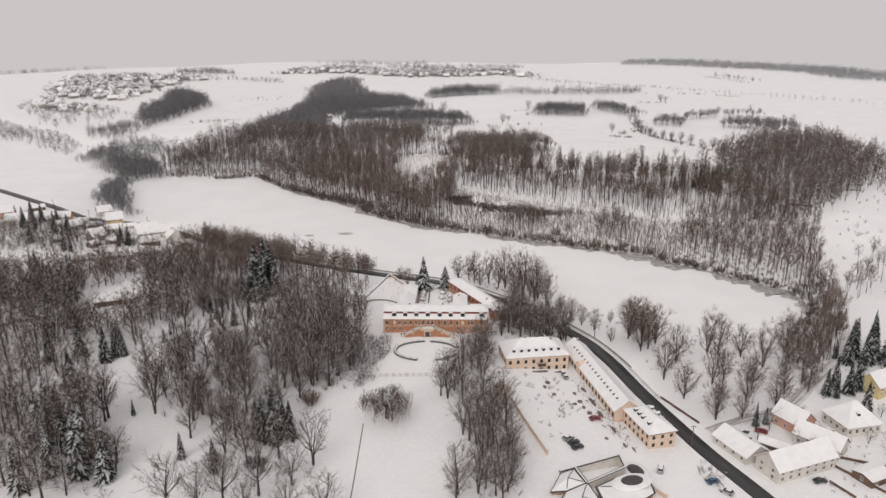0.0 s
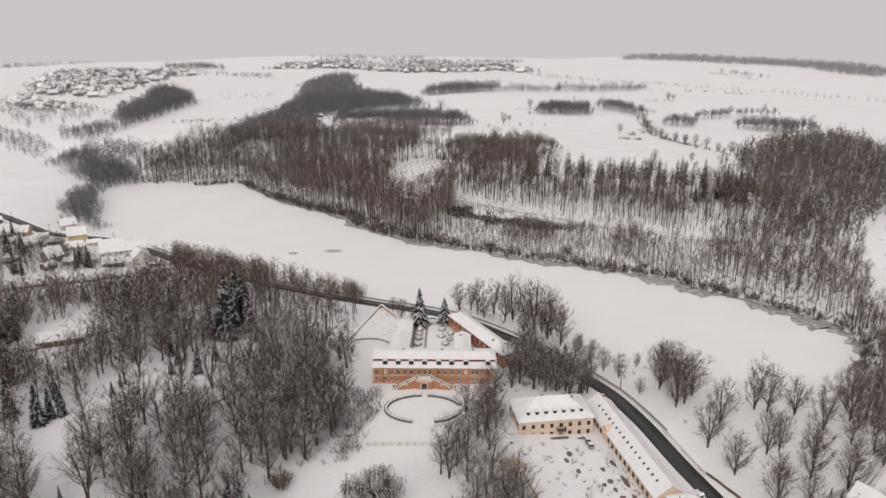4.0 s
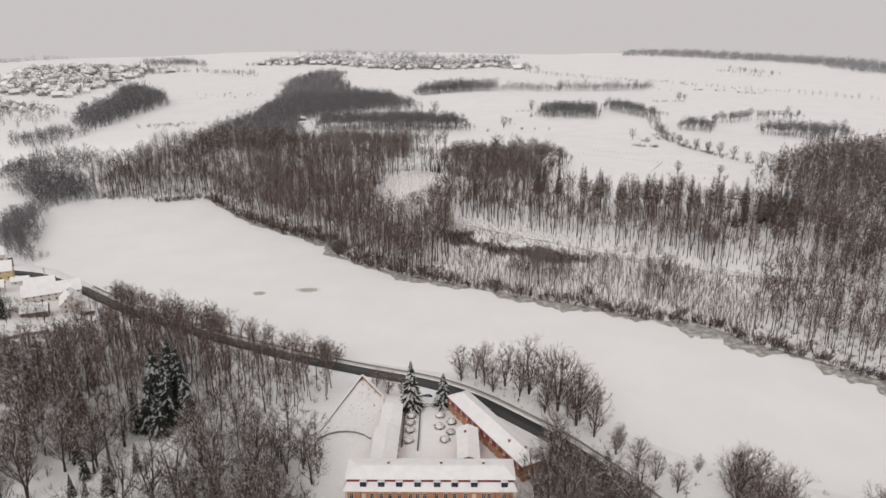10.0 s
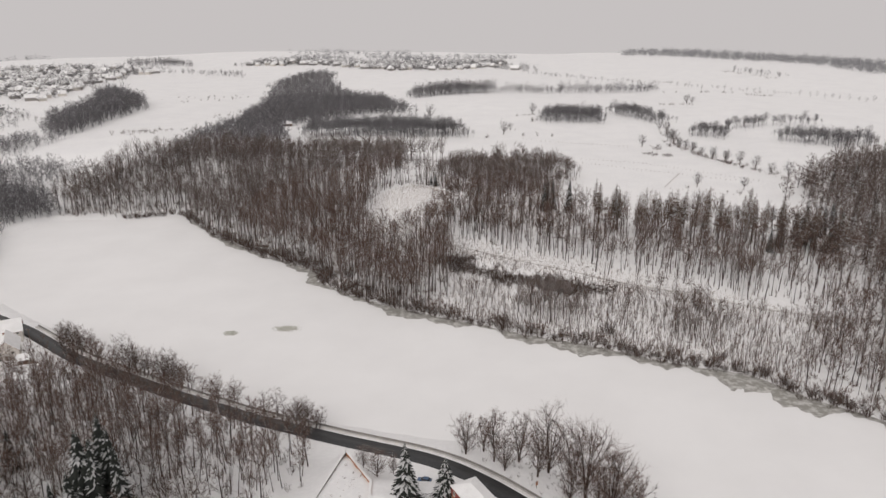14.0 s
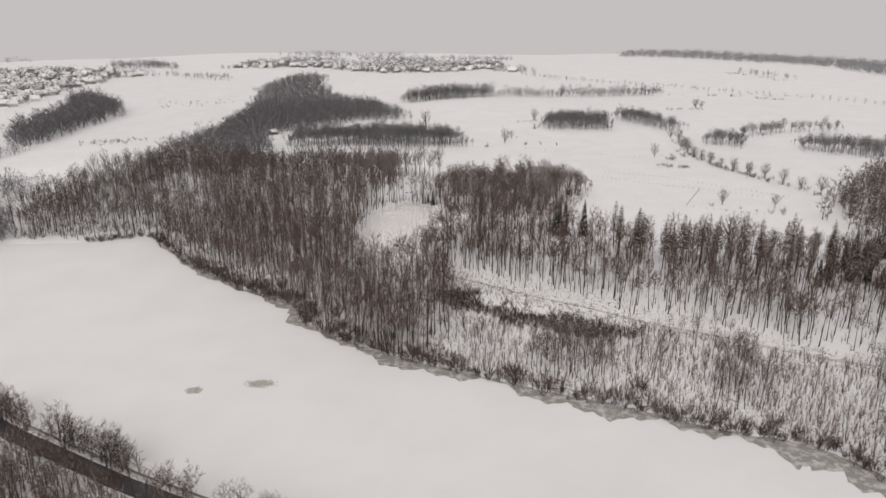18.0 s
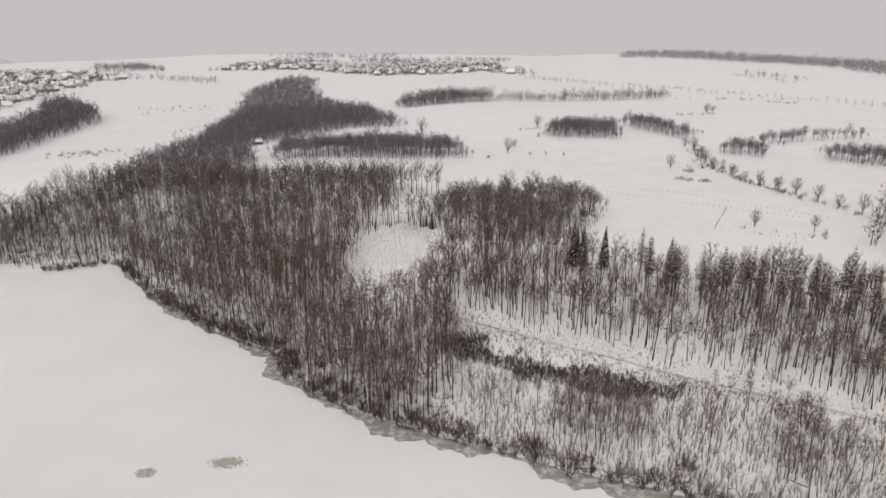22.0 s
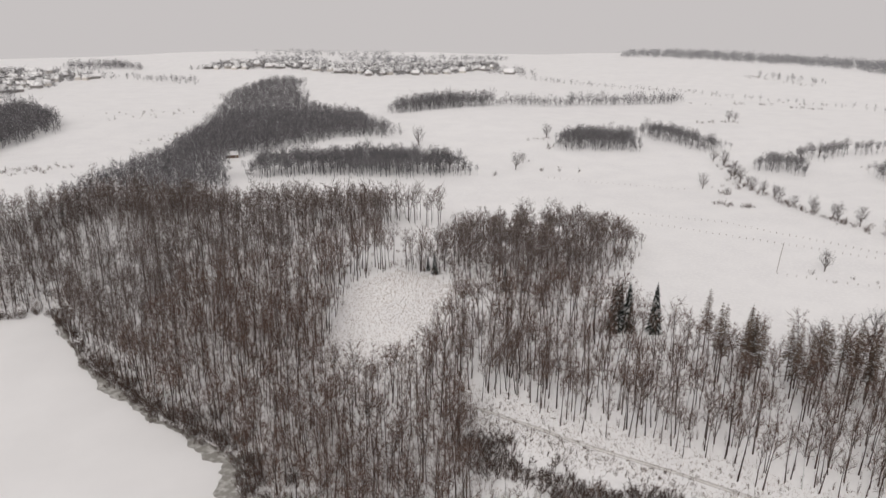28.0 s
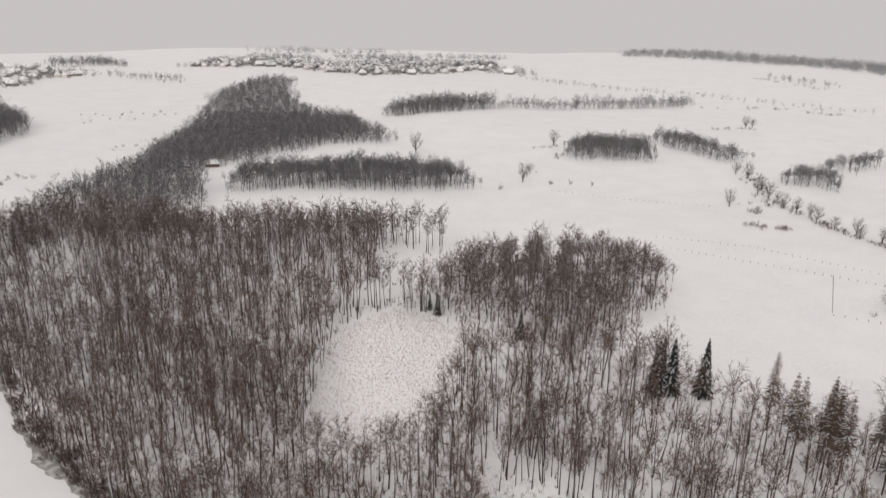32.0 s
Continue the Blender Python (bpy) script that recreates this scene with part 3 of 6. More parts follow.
joined("bare_woodland", sized(terrace[rest_t], 7, 0.6, 1.0), FOREST, m_twig, "leafless wood on the snowy bank above the track", "woodland")
joined("bare_woodland", domed(scatter(KNOLL, 6.3, 3, wobble=2.0, thin=0.3), KNOLL, 4, 0.75, 1.05, 18), BEECH, m_twig_mid, "rounded leafless wood at the edge of the field", "woodland")
joined("bare_woodland", sized(scatter(EASTWOOD, 6.6, 4, wobble=5.0, thin=0.35), 4, 0.7, 1.25), FOREST_FAR, m_twig_mid, "dense dark leafless wood east of the lake", "woodland")
joined("bare_woodland", sized(scatter([(220, 88), (237, 105), (262, 116), (280, 100), (250, 66), (216, 66), (207, 66)], 6.5, 17), 7, 0.5, 0.8), FOREST, m_twig, "small leafless wood beyond the dam track", "woodland")
joined("shrubbery", sized(scatter([(218, 100), (240, 150), (262, 180), (330, 250), (330, 160), (262, 116), (237, 108)], 8.5, 18, keep=0.6), 4, 0.4, 1.3), BUSH, m_twig_red, "scattered brown bushes on the snowy clearing", "shrubs")
joined("bare_woodland", sized(scatter(EASTSHORE, 5.2, 5), 7, 0.6, 0.9), FOREST, m_twig, "leafless wood on the east shore", "woodland")
joined("spruce_wood", sized(scatter(EASTWOOD, 11, 6, keep=0.5), 2, 0.8, 1.15), SPRUCE_FAR, m_needle, "dark snow-dusted spruces among leafless trees", "woodland")
joined("shrubbery", sized(scatter(THICKET, 1.5, 7, wobble=1.8), 4, 0.55, 1.4), BUSH, m_thicket, "dense brown leafless thicket along the ditch", "shrubs")
joined("saplings", sized(scatter(LEVEL, 1.8, 8, thin=0.6), 4, 0.4, 1.25), SAPLING, m_twig_red, "thin leafless saplings and dry reeds by the shore", "shrubs")
level_trees = np.concatenate([scatter(LEVEL, 6.0, 9, thin=0.9), scatter([(36, 203), (60, 198), (72, 208), (66, 222), (44, 230), (40, 216)], 3.6, 14), scatter([(100, 182), (132, 178), (128, 205), (104, 208)], 4.2, 15)])
joined("shore_trees", sized(level_trees, 7, 0.35, 0.72), FOREST, m_twig_red, "young leafless alders on the level shore", "woodland")

# bushes that overhang the wooded shore
SHORE = [(-225, 382), (-188, 397), (-149, 343), (-105, 301), (-70, 276), (-68, 261), (-52, 244), (-30, 228), (-3, 213), (19, 203), (37, 193), (65, 182), (94, 166), (125, 155), (140, 137), (168, 113), (192, 89), (193, 64), (177, 40)]
edge_spots = []
for (ax, ay), (bx, by) in zip(SHORE, SHORE[1:]):
    ln = math.hypot(bx - ax, by - ay)
    for _ in range(int(ln * 1.7)):
        u, v = rng.random(), rng.normal(1.3, 1.7)
        edge_spots.append((ax + (bx - ax) * u - (by - ay) / ln * v, ay + (by - ay) * u + (bx - ax) / ln * v))
joined("shore_scrub", sized(edge_spots, 4, 0.6, 1.5), BUSH, m_thicket, "brown leafless scrub overhanging the lake shore", "shrubs")
patchy_spots = []
for (ax, ay), (bx, by) in zip(SHORE[2:15], SHORE[3:16]):
    ln = math.hypot(bx - ax, by - ay)
    for _ in range(int(ln * 0.55)):
        u, v = rng.random() ** 1.5, 2.0 + 5.5 * rng.random()
        patchy_spots.append((ax + (bx - ax) * u - (by - ay) / ln * v, ay + (by - ay) * u + (bx - ax) / ln * v))
joined("shore_bushes", sized(patchy_spots, 4, 0.9, 2.0), BUSH, m_twig_red, "tall reddish-brown bushes on the wooded shore", "shrubs")
WILLOWS = [(-122, 324), (-108, 306), (-92, 296), (-78, 286), (-64, 272), (-60, 262), (-46, 248), (-36, 240), (-22, 236), (-84, 298), (-70, 284), (-50, 262), (-12, 222), (30, 204), (76, 190), (118, 166)]
willow = [tree_thing("willow_clump", bush(130 + k, 7.5, 5.2, 16, 900, 0.075), m_bark, m_thicket, "broad dense leafless willow clump on the lake shore", "shrub", "willow clumps of the shore") for k in range(3)]
plant(willow, [(x, y, 0.7 + 0.35 * ((k * 7) % 5) / 4, k % 3) for k, (x, y) in enumerate(WILLOWS)], set())
EASTEND = [(199, 94), (197, 62), (182, 36), (164, 12), (150, -8), (146, -28), (158, -16), (174, 4), (192, 30), (199, 50), (208, 74), (214, 94)]
joined("shore_scrub", sized(scatter(EASTEND, 2.8, 64, keep=0.8), 4, 0.6, 1.5), BUSH, m_thicket, "dense tall brown scrub at the lake's east end", "shrubs")
joined("bare_woodland", sized(scatter(EASTEND, 3.4, 12), 7, 0.4, 0.7), FOREST, m_twig, "leafless trees at the lake's east end", "woodland")

track = ribbon([(4, 289), (38, 267), (67, 250), (94, 234), (120, 220), (155, 202), (190, 184), (215, 170)], 0.9, 0.04, name="track", mat=m_verge)
tagged(track, "narrow rutted snowy track at the foot of the wood", "track", kind="structure")
joined("bank_bushes", sized(scatter([(4, 300), (5, 284), (38, 262), (94, 229), (180, 182), (200, 182), (145, 216), (79, 253), (38, 277)], 2.7, 47, keep=0.75), 4, 0.2, 0.5), BUSH, m_twig_red, "low brown bushes along the snowy track", "shrubs")

# ---- buildings ----
m_ochre = surface("ochre_render", (0.51, 0.245, 0.135), (0.42, 0.195, 0.108), 0.5, 0.85, 0.15, fine=(0.38, 0.18, 0.095))
m_trimpale = surface("pale_trim", (0.66, 0.56, 0.44), (0.58, 0.49, 0.38), 0.8, 0.8)
m_peach = surface("peach_render", (0.76, 0.60, 0.47), (0.68, 0.53, 0.42), 0.4, 0.85, 0.15, fine=(0.52, 0.37, 0.25))
m_yellow = surface("yellow_render", (0.62, 0.50, 0.25), (0.54, 0.43, 0.22), 0.4, 0.85, 0.15)
m_white = surface("white_render", (0.66, 0.62, 0.57), (0.55, 0.52, 0.48), 0.4, 0.85, 0.15)
m_pink = surface("pink_render", (0.55, 0.32, 0.24), (0.48, 0.28, 0.21), 0.4, 0.85, 0.15)
m_brown = surface("brown_boards", (0.16, 0.10, 0.07), (0.11, 0.07, 0.05), 0.8, 0.8, 0.3)
m_redtile = surface("red_roof", (0.26, 0.055, 0.04), (0.19, 0.045, 0.035), 0.7, 0.7, 0.3, fine=(0.33, 0.09, 0.06))
m_sheet = surface("dark_sheet", (0.045, 0.042, 0.042), (0.065, 0.06, 0.058), 1.0, 0.5)
m_frame = surface("window_frame", (0.62, 0.58, 0.50), (0.52, 0.48, 0.42), 2.0, 0.6)
m_darkframe = surface("dark_frame", (0.10, 0.07, 0.05), (0.07, 0.05, 0.04), 2.0, 0.6)
m_chimney = surface("chimney_brick", (0.30, 0.14, 0.09), (0.22, 0.11, 0.08), 1.5, 0.9, 0.3)
m_hedge = surface("hedge_twigs", (0.055, 0.052, 0.04), (0.10, 0.09, 0.075), 0.8, 0.9, 0.8, fine=(0.5, 0.5, 0.5))
m_iron = surface("dark_iron", (0.03, 0.03, 0.03), (0.05, 0.045, 0.04), 2.0, 0.5, metal=0.5)
m_glass, nt, p = nodes_of("window_glass")
p.inputs["Base Color"].default_value = (0.028, 0.03, 0.034, 1)
p.inputs["Roughness"].default_value = 0.12
MADE = {}


def window(parent, x, y, z, ww, hh, turn=0.0, frame_mat=None, name="window"):
    """A framed window, proud of its wall, with a cross of glazing bars and a sill; turn 0 looks to -y."""
    frame_mat = frame_mat or m_frame
    key = (round(ww, 2), round(hh, 2), frame_mat.name)
    if key not in MADE:
        a, b, t = ww / 2, hh / 2, 0.10
        MADE[key] = [block((-a - t, a + t, -0.07, 0.02, b, b + t), (-a - t, -a, -0.07, 0.02, -b, b), (a, a + t, -0.07, 0.02, -b, b), (-0.04, 0.04, -0.05, 0.02, -b, b),
                           (-a, a, -0.05, 0.02, b * 0.25, b * 0.25 + 0.06)), block((-a, a, -0.02, 0.02, -b, b)), block((-a - 0.15, a + 0.15, -0.16, 0.02, -b - 0.1, -b))]
        for n, (bm, nm, mt) in enumerate(zip(MADE[key], ("window", "pane", "sill"), (frame_mat, m_glass, m_roofsnow))):
            me = bpy.data.meshes.new(nm)
            bm.normal_update()
            bm.to_mesh(me)
            bm.free()
            me.materials.append(mt)
            MADE[key][n] = me
    ob = new(name, MADE[key][0])
    ob.matrix_basis = pose(x, y, z, 0, 0, turn)
    ob.parent = parent
    for nm, me in (("pane", MADE[key][1]), ("sill", MADE[key][2])):
        c = new(nm, me)
        c.parent = ob
    return ob


def gable_walls(w, d, eave, rise, deep=2.5):
    a, b = w / 2, d / 2
    return faces(bmesh.new(), [(-a, -b, -deep), (a, -b, -deep), (a, b, -deep), (-a, b, -deep), (-a, -b, eave), (a, -b, eave), (a, b, eave), (-a, b, eave), (-a, 0, eave + rise), (a, 0, eave + rise)],
                 [(3, 2, 1, 0), (0, 1, 5, 4), (2, 3, 7, 6), (1, 2, 6, 9, 5), (3, 0, 4, 8, 7), (4, 5, 9, 8), (6, 7, 8, 9)])


def roof_shell(w, d, eave, rise, hip, over, thick, lift=0.0, seed=0):
    """A roof slab of even thickness with a slightly sagging, uneven snow surface on both slopes."""
    a, b, hp = w / 2 + over, d / 2 + over, (d / 2 if hip else 0.0)
    drop = rise * over / (d / 2)
    rg = np.random.default_rng(seed + int(w * 7 + d * 3))
    bm = bmesh.new()
    n, k = max(4, int(w / 1.6)), 5

    def at(u, v, up):
        # v runs from -1 (front eave) over 0 (ridge) to 1 (back eave)
        half = (a - (hp + over if hip else 0) * (1 - abs(v)))
        z = eave + rise - (rise + drop) * abs(v)
        return (u * half, v * b, z + up + lift)
    top, low = [], []
    for j in range(2 * k + 1):
        v = -1 + j / k
        top.append([bm.verts.new(at(-1 + 2 * i / n, v, thick * (1 + 0.35 * rg.normal() * (0 < i < n) * 0.35))) for i in range(n + 1)])
        low.append([bm.verts.new(at(-1 + 2 * i / n, v, 0.0)) for i in range(n + 1)])
    for j in range(2 * k):
        for i in range(n):
            bm.faces.new((top[j][i], top[j][i + 1], top[j + 1][i + 1], top[j + 1][i]))
            bm.faces.new((low[j][i + 1], low[j][i], low[j + 1][i], low[j + 1][i + 1]))
    for i in range(n):
        bm.faces.new((low[0][i], low[0][i + 1], top[0][i + 1], top[0][i]))
        bm.faces.new((low[-1][i + 1], low[-1][i], top[-1][i], top[-1][i + 1]))
    if hip:
        bm.faces.new([row[0] for row in top][::-1])
        bm.faces.new([row[n] for row in top])
    for j in range(2 * k):
        bm.faces.new((low[j + 1][0], low[j][0], top[j][0], top[j + 1][0]))
        bm.faces.new((low[j][n], low[j + 1][n], top[j + 1][n], top[j][n]))
    return bm


def dormer(parent, x, y, z, w=1.1, tall=1.3, turn=0.0, deep=1.6):
    """A small dormer with a dark casement, cheeks and a rounded snow-capped hood."""
    ob = part("dormer", block((-w / 2, w / 2, 0, deep, -0.2, tall)), m_sheet, parent)
    ob.matrix_basis = pose(x, y, z, 0, 0, turn)
    part("pane", block((-w / 2 + 0.18, -0.05, -0.03, 0.02, 0.15, tall - 0.25), (0.05, w / 2 - 0.18, -0.03, 0.02, 0.15, tall - 0.25)), m_glass, ob)
    bm = bmesh.new()
    n = 6
    arc = [(-(w / 2 + 0.14) * math.cos(math.pi * k / n), tall - 0.06 + 0.34 * math.sin(math.pi * k / n)) for k in range(n + 1)]
    f = [bm.verts.new((u, -0.16, q)) for u, q in arc]
    g = [bm.verts.new((u, deep, q)) for u, q in arc]
    for k in range(n):
        bm.faces.new((f[k + 1], f[k], g[k], g[k + 1]))
    bm.faces.new(f)
    bm.faces.new(g[::-1])
    bm.faces.new((f[0], f[-1], g[-1], g[0]))
    part("hood", bm, m_roofsnow, ob)
    return ob


def chimney(parent, x, y, z, tall=1.2, w=0.55):
    ob = part("chimney", block((-w / 2, w / 2, -w / 2, w / 2, -1.2, tall), (-w / 2 - 0.08, w / 2 + 0.08, -w / 2 - 0.08, w / 2 + 0.08, tall - 0.35, tall - 0.2)), m_chimney, parent)
    ob.matrix_basis = pose(x, y, z)
    part("snow_cap", block((-w / 2 - 0.03, w / 2 + 0.03, -w / 2 - 0.03, w / 2 + 0.03, tall, tall + 0.14)), m_roofsnow, ob)
    return ob


def house(name, x, y, turn, w, d, eave, rise, wall, label, hip=False, base=None, over=0.5, category="house", group="", rows=(), cols=0, ends=1, win=(0.9, 1.25),
          chimneys=(), dormers=(), door=None, frame_mat=None, plinth=None):
    """A pitched-roof house. rows: heights of the window rows; cols: windows a row on the long sides; ends: windows a row on the short sides."""
    z = h(x, y) if base is None else base
    ob = anchor(name, x, y, z, turn)
    tagged(ob, label, category, group)
    part("wall", gable_walls(w, d, eave, 0.02 if hip else rise - 0.05), wall, ob)
    part("roof", roof_shell(w, d, eave, rise, hip, over, 0.28, 0.10), m_roofsnow, ob, "snow-covered roof")
    part("eave", roof_shell(w - 0.2, d - 0.2, eave, rise, hip, over, 0.10, -0.02), m_redtile if wall is not m_brown else m_sheet, ob, "red tiled roof edge under the snow")
    if plinth:
        part("plinth", block((-w / 2 - 0.05, w / 2 + 0.05, -d / 2 - 0.05, d / 2 + 0.05, -2.5, 0.5)), plinth, ob)
    for r in rows:
        for k in range(cols):
            u = -w / 2 + w * (k + 0.5) / cols
            if not (door is not None and abs(u - door) < 1.2 and r < 2.6):
                window(ob, u, -d / 2, r, *win, 0, frame_mat)
            window(ob, u, d / 2, r, *win, 180, frame_mat)
        for k in range(ends):
            v = -d / 2 + d * (k + 0.5) / ends
            window(ob, w / 2, v, r, *win, 90, frame_mat)
            window(ob, -w / 2, v, r, *win, -90, frame_mat)
    if door is not None:
        dr = part("door", block((-0.6, 0.6, -0.08, 0.02, 0.0, 2.2)), m_darkframe, ob)
        dr.matrix_basis = pose(door, -d / 2, 0.1)
        part("door_frame", block((-0.75, -0.6, -0.1, 0.02, 0, 2.35), (0.6, 0.75, -0.1, 0.02, 0, 2.35), (-0.75, 0.75, -0.1, 0.02, 2.2, 2.35)), m_frame, dr)
    for u, v in chimneys:
        chimney(ob, u, v, eave + rise * (1 - abs(v) / (d / 2)))
    for u, side, q in dormers:
        zz = eave + rise * q
        dormer(ob, u, side * (d / 2) * (1 - q), zz + 0.25, turn=0 if side < 0 else 180)
    return ob


# the manor house
GX, GY, GZ = -2.3, 11.0, 8.5
manor = anchor("manor_house", GX, GY, GZ)
tagged(manor, "ochre baroque manor house with a red-banded snowy mansard roof", "manor house")
part("wall", block((-23.7, 23.7, 0, 10.6, -2, 6.9)), m_ochre, manor, "ochre rendered wall")
part("plinth", block((-23.78, 23.78, -0.08, 0.0, -0.5, 0.7)), m_pink, manor)
part("cornice", block((-24.1, 24.1, -0.4, 11.0, 6.62, 6.95)), m_trimpale, manor, "pale moulded cornice")
part("string_course", block((-23.75, 23.75, -0.06, 0, 3.35, 3.55)), m_trimpale, manor)
for u in (-19.9, -10.0, 1.0, 18.3, -23.4, 23.4):
    part("pilaster", block((u - 0.35, u + 0.35, -0.10, 0.0, 0.7, 6.62)), m_trimpale if abs(u) > 23 else m_ochre, manor)
for u in (-19.3, 1.4, 18.1):
    part("downpipe", block((u - 0.07, u + 0.07, -0.24, -0.10, 0, 6.6)), m_sheet, manor)


def frustum(a0, b0, a1, b1, z0, z1, ym):
    """A four-sided slope between two level rectangles round y = ym."""
    return faces(bmesh.new(), [(-a0, ym - b0, z0), (a0, ym - b0, z0), (a0, ym + b0, z0), (-a0, ym + b0, z0), (-a1, ym - b1, z1), (a1, ym - b1, z1), (a1, ym + b1, z1), (-a1, ym + b1, z1)],
                 [(3, 2, 1, 0), (0, 1, 5, 4), (1, 2, 6, 5), (2, 3, 7, 6), (3, 0, 4, 7), (4, 5, 6, 7)])


part("lower_roof", frustum(24.3, 5.9, 23.2, 4.4, 6.95, 9.1, 5.3), m_roofsnow, manor, "steep snow-covered lower roof slope")
part("roof_band", frustum(23.25, 4.45, 23.1, 4.3, 9.1, 10.2, 5.3), m_redtile, manor, "exposed dark red roof band")
part("upper_roof", frustum(23.8, 4.95, 21.0, 0.4, 10.2, 11.35, 5.3), m_roofsnow, manor, "snow-covered upper roof")
for u in (-18.6, -13.6, -8.6, -3.5, 1.9, 6.8, 12.2, 20.6):
    dormer(manor, u, 0.15, 7.7, 1.8, 1.95, deep=2.2)
for u in (-12, 3, 15):
    chimney(manor, u, 6.6, 11.2, 0.7, 0.6)
for u in (-21.9, -16.2, -13.6, -11.2, -8.6, -5.5, -3.5, -1.5, 1.7, 4.3, 6.8, 9.8, 14.9, 16.4, 20.6):
    window(manor, u, -0.02, 5.05, 1.0, 1.75)
for u in (-18.5, 12.2):
    part("blind_window", block((u - 0.55, u + 0.55, -0.07, 0, 4.2, 5.9)), m_trimpale, manor)
for u in (-21.9, -18.5, -15.9, 9.8, 14.9, 16.4, 20.6):
    window(manor, u, -0.02, 2.1, 0.95, 1.1)
for v in (2.5, 5.3, 8.1):
    window(manor, 23.7, v, 5.05, 1.0, 1.75, 90)
    window(manor, -23.7, v, 5.05, 1.0, 1.75, -90)

# double stair before the door
stair = anchor("double_stair", GX - 3.5, GY, GZ)
tagged(stair, "double-flight ochre stone stair with snowy balustrades before the manor", "stair")
part("landing", block((-2.9, -1.0, -4.4, -0.1, -0.3, 3.1), (1.0, 2.9, -4.4, -0.1, -0.3, 3.1), (-1.0, 1.0, -4.4, -0.1, 2.5, 3.1), (-1.0, 1.0, -0.6, -0.1, -0.3, 2.5)), m_ochre, stair)
part("doorway", block((-0.98, 0.98, -4.32, -4.2, 0, 2.5)), m_sheet, stair, "dark arched doorway")
part("arch", block((-1.3, -1.0, -4.55, -4.4, 0, 2.6), (1.0, 1.3, -4.55, -4.4, 0, 2.6), (-1.3, 1.3, -4.55, -4.4, 2.5, 2.85)), m_trimpale, stair)
part("landing_snow", block((-2.85, 2.85, -4.3, -0.1, 3.1, 3.22)), m_roofsnow, stair)
part("balustrade", block((-2.95, 2.95, -4.6, -4.4, 3.1, 4.0)), m_trimpale, stair)
for side in (-1, 1):
    for k in range(14):
        st = part("step", block((-0.25, 0.26, -1.1, 1.1, -3.4, 0.0)), m_stone, stair)
        st.matrix_basis = pose(side * (3.15 + 0.5 * k), -2.3 - 0.10 * k, 3.0 - 0.215 * k)
        part("step_snow", block((-0.24, 0.25, -1.08, 1.08, 0.0, 0.07)), m_roofsnow, st)
    for off, mat in ((-1.25, m_trimpale), (1.2, m_trimpale)):
        x0, x1 = side * 2.9, side * 10.1
        y0, y1 = -2.3 + off, -3.7 + off
        bm = faces(bmesh.new(), [(x0, y0, -0.3), (x1, y1, -0.3), (x1, y1, 1.0), (x0, y0, 4.0), (x0, y0 - 0.22, -0.3), (x1, y1 - 0.22, -0.3), (x1, y1 - 0.22, 1.0), (x0, y0 - 0.22, 4.0)],
                   [(0, 1, 2, 3), (7, 6, 5, 4), (3, 2, 6, 7), (1, 5, 6, 2), (0, 3, 7, 4), (0, 4, 5, 1)])
        bmesh.ops.recalc_face_normals(bm, faces=bm.faces[:])
        part("balustrade", bm, m_ochre if off < 0 else mat, stair)
        bm = faces(bmesh.new(), [(x0, y0 + 0.05, 4.0), (x1, y1 + 0.05, 1.0), (x1, y1 - 0.27, 1.0), (x0, y0 - 0.27, 4.0), (x0, y0 + 0.05, 4.16), (x1, y1 + 0.05, 1.16), (x1, y1 - 0.27, 1.16), (x0, y0 - 0.27, 4.16)],
                   [(0, 1, 2, 3), (7, 6, 5, 4), (0, 4, 5, 1), (2, 6, 7, 3), (1, 5, 6, 2), (0, 3, 7, 4)])
        bmesh.ops.recalc_face_normals(bm, faces=bm.faces[:])
        part("coping_snow", bm, m_roofsnow, stair)
    for x, y, z in ((side * 2.9, -3.6, 3.2), (side * 6.5, -4.3, 1.6), (side * 10.2, -4.9, 0.0), (side * 10.2, -2.4, 0.0), (side * 11.6, -4.6, 0.0)):
        urn = anchor("stone_urn", GX - 3.5 + x, GY + y, GZ + z)
        tagged(urn, "dark stone urn on a pedestal with a cap of snow", "urn", "urns along the manor stair")
        part("pedestal", block((-0.35, 0.35, -0.35, 0.35, -0.1, 1.2), (-0.45, 0.45, -0.45, 0.45, 1.1, 1.25)), m_trimpale, urn)
        bm = bmesh.new()
        bmesh.ops.create_cone(bm, cap_ends=True, segments=10, radius1=0.22, radius2=0.5, depth=0.8, matrix=Matrix.Translation((0, 0, 1.65)))
        part("bowl", bm, m_sheet, urn)
        bm = bmesh.new()
        bmesh.ops.create_icosphere(bm, subdivisions=1, radius=0.5, matrix=Matrix.Translation((0, 0, 2.02)) @ Matrix.Diagonal((1, 1, 0.55, 1)))
        part("snow_cap", bm, m_roofsnow, urn)

# wings round the court
house("west_wing", -16.8, 34.5, 90, 19.5, 7.4, 5.2, 1.9, m_ochre, "ochre west wing of the manor with a snowy roof", base=8.5, category="wing", rows=(2.2,), cols=6, ends=0, over=0.35)
house("west_wing", -16.4, 53.5, 90, 18.0, 6.6, 3.4, 0.5, m_ochre, "low flat-roofed ochre wing under snow beside the court", base=8.5, category="wing", rows=(1.7,), cols=6, ends=0, over=0.3)
ew = house("east_wing", 17.2, 46.2, -61.5, 46, 7.6, 6.2, 1.9, m_ochre, "long ochre and red east wing of the manor under snow", hip=True, base=7.8, category="wing", rows=(1.9,), cols=13, ends=1, over=0.4, chimneys=((12, -1.5), (18, 0.5)))
